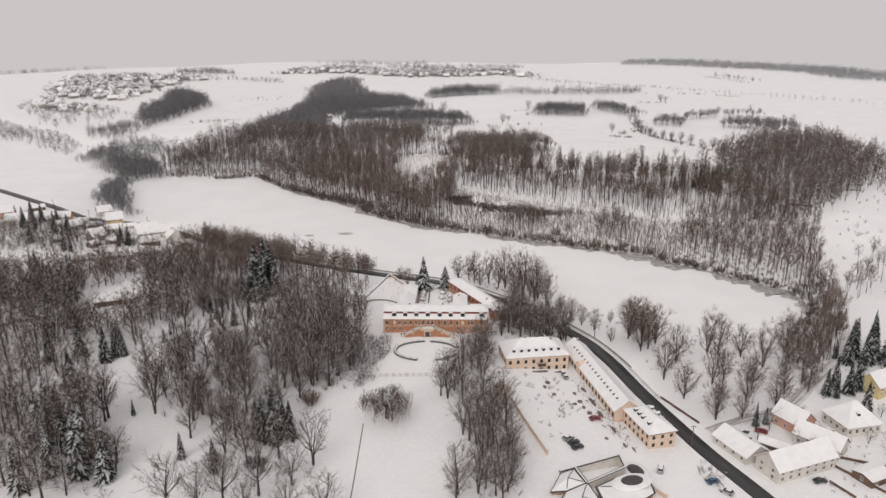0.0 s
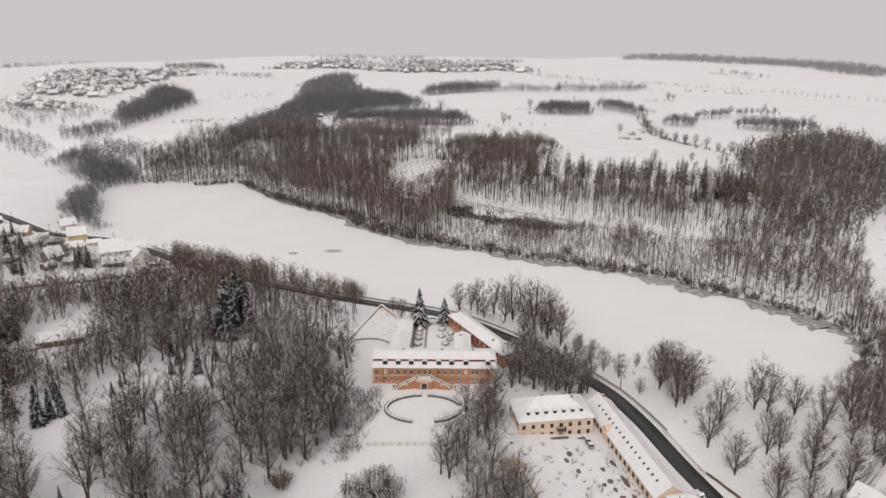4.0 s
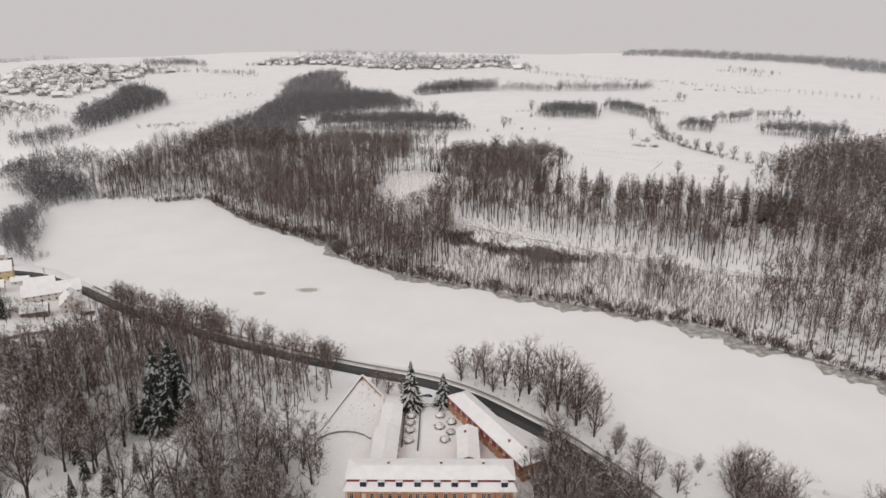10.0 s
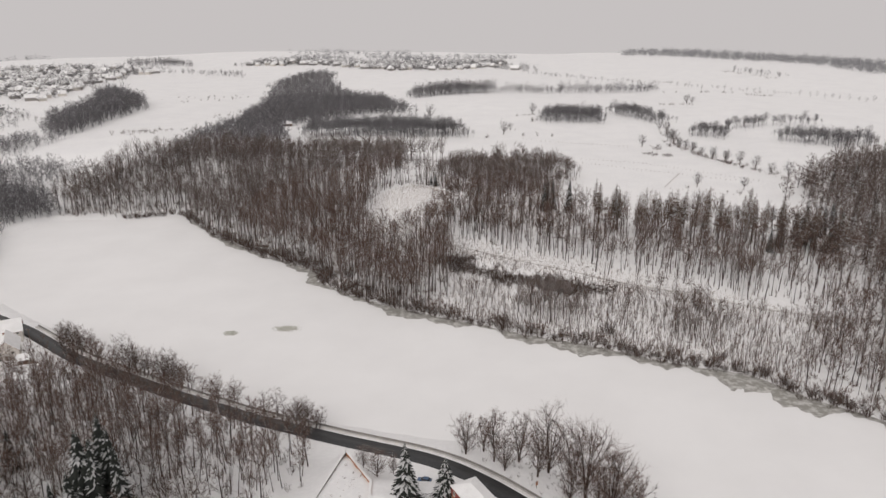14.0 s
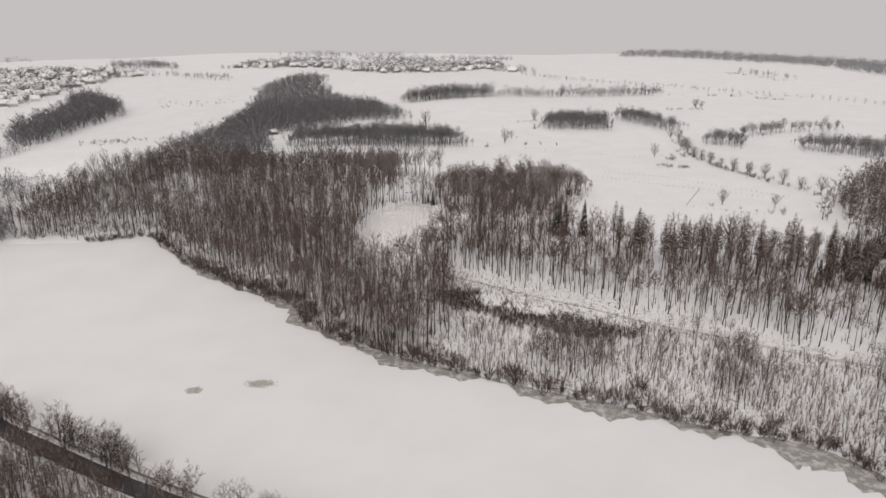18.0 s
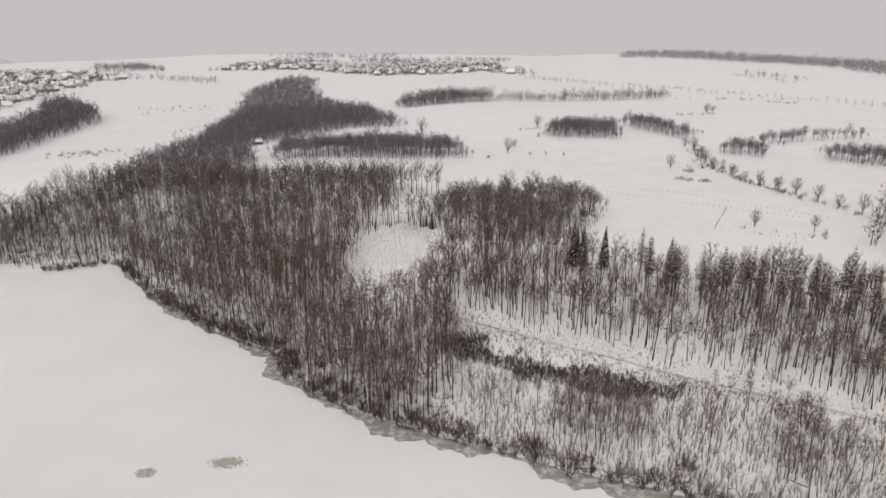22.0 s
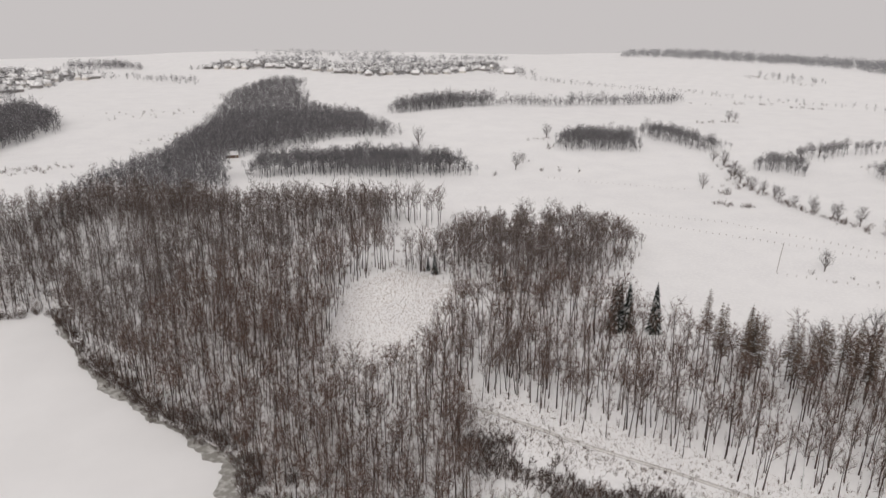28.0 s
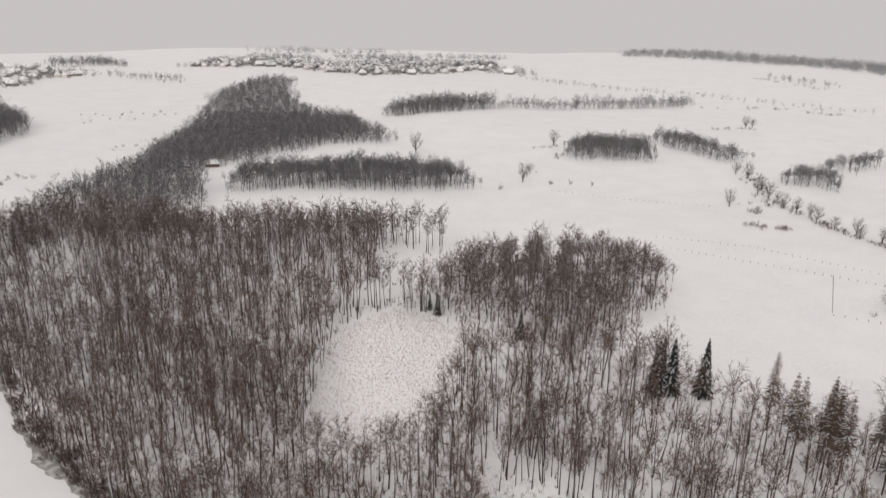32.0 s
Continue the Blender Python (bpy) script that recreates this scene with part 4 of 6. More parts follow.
part("red_band", block((-22.9, 22.9, -4.12, -3.84, 4.0, 6.0), (-22.9, 22.9, 3.84, 4.12, 4.0, 6.0)), m_redtile, ew, "dark red upper band below the roof")
for k in range(12):
    window(ew, -21 + 3.8 * k, -4.13, 5.0, 0.9, 1.0)
house("court_pavilion", 8.9, 36.5, 90, 17.0, 6.4, 5.0, 1.3, m_ochre, "low ochre pavilion with a snowy roof in the court", base=8.5, category="pavilion", rows=(2.0,), cols=4, ends=0, over=0.3, chimneys=((4.5, 0.8),))
part("red_band", block((-23.2, 23.2, 10.58, 10.8, 5.0, 6.6)), m_redtile, manor, "red band under the rear eaves")


def low_wall(name, line, tall, thick, mat, label, top=0.12, base=None):
    """A wall along a line with a snowy coping, one part a stretch."""
    ob = anchor(name, line[0][0], line[0][1], 0)
    tagged(ob, label, "wall")
    for (ax, ay), (bx, by) in zip(line, line[1:]):
        n = max(1, int(math.hypot(bx - ax, by - ay) / 6))
        for k in range(n):
            px, py, qx, qy = (ax + (bx - ax) * k / n, ay + (by - ay) * k / n, ax + (bx - ax) * (k + 1) / n, ay + (by - ay) * (k + 1) / n)
            z = (max(h(px, py), h(qx, qy)) if base is None else base)
            ln, turn = math.hypot(qx - px, qy - py), math.degrees(math.atan2(qy - py, qx - px))
            w = part("stretch", block((-0.05, ln + 0.05, -thick / 2, thick / 2, -4, tall)), mat, ob)
            w.matrix_basis = pose(px - line[0][0], py - line[0][1], z, 0, 0, turn)
            part("coping_snow", block((-0.05, ln + 0.05, -thick / 2 - 0.1, thick / 2 + 0.1, tall, tall + top)), m_roofsnow, w)
    return ob


arc = [(-31.2 + 10.5 * math.cos(a), 40.5 + 10.0 * math.sin(a)) for a in np.linspace(2.45, 0.62, 7)]
low_wall("garden_wall", [(-45, 48), (-40.5, 48.6), (-30.2, 89)], 0.6, 0.4, m_stone, "grey garden wall with a snowy coping round the terrace", base=8.5)
low_wall("garden_wall", [(-30.2, 89), (-21, 73.5), (-20.5, 63)], 2.6, 0.6, m_ochre, "stepped ochre garden wall with a snowy coping", base=6.5)
low_wall("garden_wall", arc, 0.8, 0.35, m_stone, "curved grey garden wall with a snowy coping", base=8.5)


def topiary(name, x, y, r, label):
    """A clipped round shrub: dense short twigs on a ball, snow lying on them."""
    rg = np.random.default_rng(int(abs(x * 7 + y * 13)))
    ob = anchor(name, x, y, h(x, y))
    tagged(ob, label, "shrub", "clipped shrubs of the court")
    s = Soup()
    for _ in range(420):
        d = rg.normal(size=3)
        d /= np.linalg.norm(d)
        d[2] = abs(d[2])
        p = d * r * [1, 1, 0.85] * rg.uniform(0.55, 0.95)
        s.blade(p, p + (d + rg.normal(0, 0.5, 3)) * 0.45, 0.22, rg)
    mesh_object("crown", *s.arrays(), m_twig_snowy, ob)
    bm = bmesh.new()
    bmesh.ops.create_icosphere(bm, subdivisions=2, radius=r * 0.8, matrix=Matrix.Translation((0, 0, 0.1)) @ Matrix.Diagonal((1, 1, 0.8, 1)))
    part("core", bm, m_hedge, ob)
    bm = bmesh.new()
    bmesh.ops.create_icosphere(bm, subdivisions=2, radius=r * 0.82, matrix=Matrix.Translation((0, 0, r * 0.34)) @ Matrix.Diagonal((1, 1, 0.62, 1)))
    for v in bm.verts:
        v.co += Vector((noise.noise(v.co * 3), noise.noise(v.co * 3 + Vector((5, 0, 0))), 0.5 * noise.noise(v.co * 2))) * 0.16
    part("snow_cap", bm, m_roofsnow, ob)
    return ob


for x, y, r in ((-9.9, 60, 1.7), (-10, 55.8, 1.7), (-10, 51.2, 1.7), (-10.3, 45.2, 2.0), (0, 60.6, 1.8), (3.9, 56.3, 1.8), (-0.1, 53.4, 1.8), (1.7, 45.7, 1.7), (3.6, 50.2, 1.5)):
    topiary("clipped_shrub", x, y, r, "round clipped shrub under snow in the manor court")
hedge = part("clipped_hedge", block((-7.15, -6.75, 40, 66, 8.3, 9.3), (-12.4, -12.0, 42, 63, 8.3, 9.1)), m_hedge, None)
tagged(hedge, "low clipped hedge lines dusted with snow in the court", "hedge")


def arc_hedge(a0, a1):
    bm = bmesh.new()
    n = 26
    rings = []
    for k in range(n + 1):
        a = a0 + (a1 - a0) * k / n
        c, s = math.cos(a), math.sin(a)
        rings.append([bm.verts.new((-5.6 + c * (13.4 + e), -7.6 + s * (9.3 + e), 8.5 + z)) for e, z in ((-0.7, -0.2), (-0.6, 0.75), (0.6, 0.75), (0.7, -0.2))])
    for p, q in zip(rings, rings[1:]):
        for j in range(3):
            bm.faces.new((p[j], q[j], q[j + 1], p[j + 1]))
    bm.faces.new(rings[0][::-1])
    bm.faces.new(rings[-1])
    bmesh.ops.recalc_face_normals(bm, faces=bm.faces[:])
    ob = part("curved_hedge", bm, m_hedge, None)
    cap = bmesh.new()
    rings = []
    for k in range(n + 1):
        a = a0 + (a1 - a0) * k / n
        c, s, w = math.cos(a), math.sin(a), 0.34 + 0.08 * math.sin(k * 2.3)
        rings.append([cap.verts.new((-5.6 + c * (13.4 + e), -7.6 + s * (9.3 + e), 8.5 + z)) for e, z in ((-w, 0.7), (-w * 0.7, 0.86), (w * 0.7, 0.86), (w, 0.7))])
    for p, q in zip(rings, rings[1:]):
        for j in range(3):
            cap.faces.new((p[j], q[j], q[j + 1], p[j + 1]))
    bmesh.ops.recalc_face_normals(cap, faces=cap.faces[:])
    part("snow_top", cap, m_roofsnow, ob)
    return tagged(ob, "low curved box hedge round the forecourt lawn", "hedge", "hedges of the forecourt")


arc_hedge(1.65, 4.45)
arc_hedge(1.48, 0.3)
arc_hedge(-0.1, -1.25)

# forecourt fence
fence = anchor("forecourt_fence", -23, -31, 8.4)
tagged(fence, "pale pillared fence with iron railings across the forecourt", "fence")
for k in range(9):
    ps = part("post", block((-0.28, 0.28, -0.28, 0.28, -1, 1.7), (-0.36, 0.36, -0.36, 0.36, 1.5, 1.7)), m_white, fence)
    ps.matrix_basis = pose(2.6 * k, 0.08 * k, 0)
    part("snow_cap", block((-0.34, 0.34, -0.34, 0.34, 1.7, 1.86)), m_roofsnow, ps)
    if k < 8:
        rl = part("railing", block((0.3, 2.3, -0.03, 0.03, 1.1, 1.18), (0.3, 2.3, -0.03, 0.03, 0.2, 0.28), *((0.4 + 0.2 * j, 0.43 + 0.2 * j, -0.015, 0.015, 0.2, 1.3) for j in range(10))), m_white, fence)
        rl.matrix_basis = pose(2.6 * k, 0.08 * k, 0)

# the hotel-like second house, the long range and the end house
house2 = house("country_house", 39.0, -14.3, 8.9, 25.8, 15.0, 7.5, 4.6, m_peach, "two-storey peach country house with a hipped snowy roof", hip=True, base=5.8, rows=(2.0, 5.2), cols=8, ends=3,
               win=(0.95, 1.5), chimneys=((-3, 1.0), (5, 1.5), (7, -1)), dormers=[(-9.5 + 3.1 * k, -1, 0.22) for k in range(7)], door=1.6, frame_mat=m_darkframe, plinth=m_pink)
part("balcony", block((0.1, 3.1, -9.0, -7.5, 3.55, 3.7), (0.1, 3.1, -9.0, -8.94, 3.7, 4.6), (0.1, 0.16, -9.0, -7.5, 3.7, 4.6), (3.04, 3.1, -9.0, -7.5, 3.7, 4.6)), m_sheet, house2, "small dark balcony over the door")
annex = house("annex", 25.2, -19.5, 8.9, 4.2, 7.5, 3.0, 0.5, m_peach, "low flat annex with a snowy roof beside the house", base=5.8, category="annex", rows=(1.5,), cols=1, ends=1, over=0.3)
long_range = house("stable_range", 63.3, -30.2, -78.3, 54, 9.6, 4.6, 3.6, m_peach, "long low peach stable range with a snowy roof", base=4.9, rows=(2.2,), cols=17, ends=1, win=(1.2, 1.7), category="outbuilding", chimneys=((-25, 0.6),), frame_mat=m_darkframe, plinth=m_pink)
for k in range(16):
    sk = part("skylight", block((-0.35, 0.35, -0.45, 0.45, 0.0, 0.16)), m_sheet, long_range)
    sk.matrix_basis = pose(-21 + 2.9 * k, -2.2, 4.6 + 3.6 * 0.54 + 0.36, 37)
gate = part("cross_gable", faces(bmesh.new(), [(-11, -5.2, 0), (-7.5, -5.2, 0), (-7.5, -2, 0), (-11, -2, 0), (-11, -5.2, 5.3), (-7.5, -5.2, 5.3), (-7.5, -1, 6.6), (-11, -1, 6.6), (-9.25, -5.2, 6.6), (-9.25, -1, 7.2)],
            [(0, 1, 5, 8, 4), (1, 2, 6, 5), (3, 0, 4, 7), (4, 8, 9, 7), (8, 5, 6, 9)]), m_peach, long_range)
end_house = house("end_house", 74.6, -64.4, -73.5, 17.0, 10.0, 6.2, 3.0, m_peach, "two-storey peach house with a hipped snowy roof by the road", hip=True, base=3.9, rows=(1.8, 4.6), cols=6, ends=3, win=(0.85, 1.3),
                  dormers=[(-4.5, -1, 0.3), (-2.0, -1, 0.3), (0.5, -1, 0.3), (4.6, -1, 0.3), (-4, 1, 0.3), (0, 1, 0.3)], frame_mat=m_darkframe)
house("garden_barn", 21.5, -36.5, 105, 15, 9.5, 3.2, 3.6, m_peach, "low garden barn with a broad snowy roof under trees", base=7.0, rows=(1.6,), cols=3, ends=1, category="barn", dormers=((2, -1, 0.3), (-3, 1, 0.3)))
low_wall("yard_wall", [(27, -46), (31, -62), (37, -83)], 1.8, 0.5, m_peach, "peach yard wall with a thick snowy coping")

# restaurant group round a sunken court
def slab_roof(bm, pts, base, tall):
    """A prism over a ground outline."""
    n = len(pts)
    return faces(bm, [(x, y, base) for x, y in pts] + [(x, y, tall) for x, y in pts], [tuple(range(n))[::-1], tuple(range(n, 2 * n))] + [(k, (k + 1) % n, n + (k + 1) % n, n + k) for k in range(n)])


def parapet(name, line, base, tall, label):
    ob = anchor(name, *line[0], 0)
    tagged(ob, label, "wall")
    for (ax, ay), (bx, by) in zip(line, line[1:]):
        ln, turn = math.hypot(bx - ax, by - ay), math.degrees(math.atan2(by - ay, bx - ax))
        w = part("stretch", block((-0.2, ln + 0.2, -0.25, 0.25, -3, tall)), m_white, ob)
        w.matrix_basis = pose(ax - line[0][0], ay - line[0][1], base, 0, 0, turn)
        part("coping", block((-0.3, ln + 0.3, -0.42, 0.42, tall, tall + 0.22)), m_sheet, w, "dark metal coping")
        part("coping_snow", block((0.0, ln, -0.05, 0.36, tall + 0.22, tall + 0.36)), m_roofsnow, w)


rb = h(52, -90) - 0.3
parapet("court_wall", [(39.5, -94.3), (59.6, -85.2), (60.1, -91.4), (47.0, -99.9), (44.6, -92.0)], rb, 3.2, "white court wall with a dark coping under snow")
for pts, apex, label in (([(47, -99.5), (49.5, -109), (44, -116), (36, -112), (40, -104)], (44.0, -108.0), "low tent-like snowy roof with dark edges"), ([(49.5, -101.5), (58.5, -95.5), (66, -97), (66, -104), (56, -112), (50.5, -109.5)], (58.5, -103.0), "low snowy restaurant roof with dark edges"),
                         ([(44.0, -92.6), (46.4, -99.5), (40.2, -103.4), (35.4, -104.0), (39.6, -95.0)], (41.2, -99.0), "snowy lean-to roof with dark edges")):
    ob = anchor("pavilion", *apex, rb)
    tagged(ob, label, "pavilion", "restaurant pavilions")
    rel = [(x - apex[0], y - apex[1]) for x, y in pts]
    part("wall", slab_roof(bmesh.new(), [(x * 0.95, y * 0.95) for x, y in rel], -3, 2.7), m_ochre, ob)
    part("roof_edge", slab_roof(bmesh.new(), [(x * 1.05, y * 1.05) for x, y in rel], 2.7, 3.0), m_sheet, ob, "dark roof edge")
    n = len(rel)
    part("roof_snow", faces(bmesh.new(), [(x * 0.98, y * 0.98, 3.0) for x, y in rel] + [(x * 0.9, y * 0.9, 3.25) for x, y in rel] + [(0, 0, 4.4)],
                            [(k, (k + 1) % n, n + (k + 1) % n, n + k) for k in range(n)] + [(n + k, n + (k + 1) % n, 2 * n) for k in range(n)]), m_roofsnow, ob)
    for k in range(n):
        (ax, ay), (bx, by) = rel[k], rel[(k + 1) % n]
        window(ob, (ax + bx) / 2 * 0.955, (ay + by) / 2 * 0.955, 1.3, 1.3, 1.5, math.degrees(math.atan2(by - ay, bx - ax)) + 180)
    for k in range(3):
        bar = part("ridge_strip", block((0, 0.9 * math.hypot(*rel[k]), -0.12, 0.12, -0.05, 0.1)), m_sheet, ob, "dark ridge strip")
        bar.matrix_basis = pose(0, 0, 4.4, 0, math.degrees(math.atan2(1.15, 0.9 * math.hypot(*rel[k]))), math.degrees(math.atan2(rel[k][1], rel[k][0])))
for x, y, rx, ry, z in ((64.2, -89.0, 2.6, 3.6, rb - 0.2), (60.1, -100.4, 4.0, 2.6, rb + 4.1)):
    ob = anchor("skylight_dome", x, y, z, 20)
    tagged(ob, "dark oval glass dome ringed with snow", "skylight", "glass domes of the restaurant")
    bm = bmesh.new()
    bmesh.ops.create_icosphere(bm, subdivisions=3, radius=1.0, matrix=Matrix.Diagonal((rx, ry, 1.5, 1)))
    part("glazing", bm, m_sheet, ob, "dark glazing")
    bm = bmesh.new()
    bmesh.ops.create_icosphere(bm, subdivisions=3, radius=1.0, matrix=Matrix.Diagonal((rx * 1.7, ry * 1.5, 0.75, 1)))
    part("snow_ring", bm, m_roofsnow, ob)
low_wall("garden_wall", [(66.9, -92.8), (67.4, -95.2), (68.6, -97.4), (70.9, -100.6)], 1.5, 0.7, m_peach, "curved peach garden wall capped with snow")

# village by the road
VILLAGE = ((103.6, -72.3, -66, 15, 10, 2.8, 3.0, m_white, "low house with a broad snowy roof by the road", 4), (117.5, -82.5, 22, 24, 9.5, 4.6, 4.2, m_white, "long pale house with a snowy roof and roof windows", 7),
           (128, -57, -60, 11, 8.5, 4.2, 4.0, m_pink, "pink gabled house with a snowy roof", 3), (131.5, -70, -48, 15, 8, 3.8, 3.4, m_white, "pale house with a snowy gabled roof", 4),
           (115.5, -71.5, -35, 9, 5, 2.4, 0.9, m_brown, "wooden shed under snow", 2), (139, -88, 25, 9, 7, 2.6, 0.8, m_brown, "brown wooden shed with a snowy roof", 2),
           (148, -92, 20, 8, 6, 2.6, 0.8, m_brown, "brown garden shed with a snowy roof", 2), (171.5, -32, 28, 12, 9, 4.6, 4.0, m_yellow, "yellow house with a steep snowy roof among spruces", 4))
for x, y, turn, w, d, e, r, wall, label, n in VILLAGE:
    house("shed" if wall is m_brown else "house", x, y, turn, w, d, e, r, wall, label, rows=(1.5,) if e < 4.4 else (1.5, e - 1.0), cols=n, ends=2 if e > 3 else 1, win=(0.9, 1.1),
          chimneys=() if wall is m_brown else ((w * 0.2, 0.7),), door=None, category="shed" if wall is m_brown else "house", frame_mat=m_frame)
house("villa", 148.5, -57, 14, 14, 12, 4.2, 6.0, m_white, "white villa with a tall hipped snowy roof", hip=True, rows=(2.2,), cols=5, ends=4, win=(1.0, 1.4), dormers=((-1, -1, 0.35),))
for x, y, turn, w, d, e, r, wall, label in ((-239, 205, 25, 11, 9, 5.4, 4.2, m_yellow, "yellow gabled house with a snowy roof near the shore"), (-197, 178, 28, 26, 9, 4.6, 4.0, m_white, "long white farmhouse with a snowy roof by the road"),
                                             (-180.5, 164, 118, 13, 9, 4.8, 4.2, m_white, "white gabled farmhouse end with a snowy roof"), (-211, 192, 25, 14, 8, 3.2, 3.2, m_white, "low white house with a snowy roof"),
                                             (-190, 150, 20, 11, 7, 3.0, 2.6, m_brown, "brown barn with a snowy roof"), (-262, 236, 40, 10, 8, 4.2, 3.6, m_white, "white house by the road with a snowy roof"),
                                             (-277, 206, 10, 12, 8, 3.6, 3.2, m_pink, "pink house with a snowy roof"), (-322, 210, 30, 11, 9, 4.6, 4.0, m_pink, "brick-coloured house with a snowy roof"),
                                             (-255, 178, 60, 12, 8, 3.4, 3.4, m_white, "pale house with a snowy roof among trees"), (-300, 190, 15, 14, 9, 4.2, 4.0, m_white, "pale house with a snowy roof in the hamlet"),
                                             (-226, 152, 60, 9, 8, 4.0, 4.2, m_stone, "grey gabled cottage with a snowy roof"), (-228, 180, 25, 10, 7, 3.0, 2.6, m_white, "small white house with a snowy roof")):
    house("farmhouse" if w > 12.5 else "house", x, y, turn, w, d, e, r, wall, label, rows=(1.5, e - 0.9) if e > 4.5 else (1.5,), cols=max(2, int(w / 3.2)), ends=2, win=(0.9, 1.1), chimneys=((w * 0.2, 0.6),), group="houses of the lakeside hamlet")
house("garden_pavilion", -165, 47, 22, 19, 12, 2.8, 1.6, m_brown, "long low brown shelter with a snowy roof in the park", category="shelter", rows=(), over=0.5)


# ---- cars ----
def car(x, y, turn, paint, label, snowy=True):
    ob = anchor("car", x, y, h(x, y) + 0.12, turn)
    tagged(ob, label, "car")
    prof = [(-2.15, 0.35), (-2.2, 0.75), (-2.05, 0.98), (-1.2, 1.0), (2.0, 0.92), (2.2, 0.7), (2.15, 0.35)]
    cab = [(-1.75, 0.98), (-1.25, 1.46), (0.25, 1.46), (1.05, 0.96)]

    def extrude(outline, half, taper=0.0):
        bm = bmesh.new()
        zt = max(q[1] for q in outline)
        l = [bm.verts.new((u, -half + taper * (v - outline[0][1]) / (zt - outline[0][1] + 1e-6), v)) for u, v in outline]
        r = [bm.verts.new((u, half - taper * (v - outline[0][1]) / (zt - outline[0][1] + 1e-6), v)) for u, v in outline]
        n = len(outline)
        for k in range(n):
            bm.faces.new((l[k], l[(k + 1) % n], r[(k + 1) % n], r[k]))
        bm.faces.new(l[::-1])
        bm.faces.new(r)
        bmesh.ops.recalc_face_normals(bm, faces=bm.faces[:])
        return bm
    bm = extrude(prof, 0.88)
    bmesh.ops.bevel(bm, geom=bm.edges[:], offset=0.06, segments=1, affect="EDGES")
    part("body", bm, paint, ob)
    part("cabin", extrude(cab, 0.80, 0.16), m_glass, ob, "dark glazed cabin")
    part("roof", extrude([(-1.3, 1.44), (-1.2, 1.52), (0.2, 1.52), (0.3, 1.44)], 0.66), m_roofsnow if snowy else paint, ob)
    if snowy:
        part("hood_snow", block((1.1, 2.0, -0.7, 0.7, 0.94, 1.02)), m_roofsnow, ob)
    for u in (-1.35, 1.35):
        for v in (-0.86, 0.86):
            bm = bmesh.new()
            bmesh.ops.create_cone(bm, cap_ends=True, segments=12, radius1=0.32, radius2=0.32, depth=0.2, matrix=pose(u, v, 0.32, 90))
            part("wheel", bm, m_sheet, ob)
    return ob


def paint(name, c):
    m, nt2, q = nodes_of(name)
    q.inputs["Base Color"].default_value = (*c, 1)
    q.inputs["Roughness"].default_value, q.inputs["Coat Weight"].default_value = 0.35, 0.6
    return m


p_blue, p_dark, p_red, p_grey = paint("blue_paint", (0.02, 0.07, 0.16)), paint("dark_paint", (0.02, 0.022, 0.025)), paint("red_paint", (0.22, 0.02, 0.025)), paint("grey_paint", (0.28, 0.28, 0.29))
car(50.2, -24.6, 96, p_grey, "car buried under snow in the yard")
car(105.6, -63.4, 24, p_grey, "snow-covered car between the houses")
car(73.0, -86.0, 70, p_grey, "snow-covered car beside the restaurant")
car(-5.2, 78.6, 170, p_blue, "blue car parked behind the manor", False)
car(50.7, -27.5, 100, p_grey, "grey car under snow in the yard")
car(57, -58, 15, p_red, "dark red car parked in the yard", False)
car(46.7, -75.2, 30, p_dark, "dark car parked in the yard", False)
car(47.6, -77.8, 28, p_dark, "dark car parked in the yard", False)
car(45.2, -72.8, 28, p_grey, "snow-covered grey car parked in the yard")
car(88.1, -91, 20, p_blue, "blue car parked by the road", False)
car(90.7, -96, 140, p_grey, "grey car with a snowy roof by the road")
car(122, -90, 10, p_dark, "dark car parked before the long house", False)
car(115.1, -61.5, 150, p_red, "red car parked between the houses", False)
car(108.5, -62, 20, p_dark, "dark car parked between the houses")

# ---- park of the manor and lakeside trees ----
SPRUCES = [(-96, 18), (-106, 17), (-121, -1), (-136, -16), (-108, -62), (-116, -84), (-82, -83), (-55, -80), (-82, -87), (-122, -6), (-108, -66), (-140, -48), (-92, 40), (-96, 48), (-96, 22), (-104, 20), (-121, 3), (-138, -10), (-70, -98), (-111, -100), (-90, 54)]
MEADOWS = [[(x - 5, y - 10), (x + 5, y - 10), (x + 5, y + 4), (x - 5, y + 4)] for x, y in SPRUCES] + [[(-138, 152), (-142, 128), (-147, 96), (-185, 66), (-340, 40), (-340, 220), (-180, 190)]] + [[(-141, -26), (-131, -8), (-115, 9), (-76, 33), (-73, 20), (-92, 3), (-108, -15), (-122, -26), (-102, -63), (-90, -82), (-65, -91), (-52, -108), (-84, -114), (-112, -70), (-128, -42)],
           [(-134, -37), (-137, -24), (-134, -10), (-124, -8), (-119, 7), (-113, 10), (-108, -2), (-118, -14), (-121, -30), (-113, -47), (-108, -58), (-99, -66), (-88, -66), (-84, -76), (-74, -86), (-60, -92), (-96, -92), (-109, -70), (-125, -49)],
           [(-54, -59), (-46, -57), (-36, -36), (-28, -46), (-24, -63), (-10, -70), (-10, -84), (-50, -86)], [(-94, 26), (-80, 36), (-72, 21), (-88, 10)],
           [(-192, 61), (-162, 76), (-145, 46), (-170, 26)], [(-62, 52), (-50, 60), (-50, 44), (-62, 40)], [(-182, 22), (-160, 58), (-146, 50), (-155, 14)]]
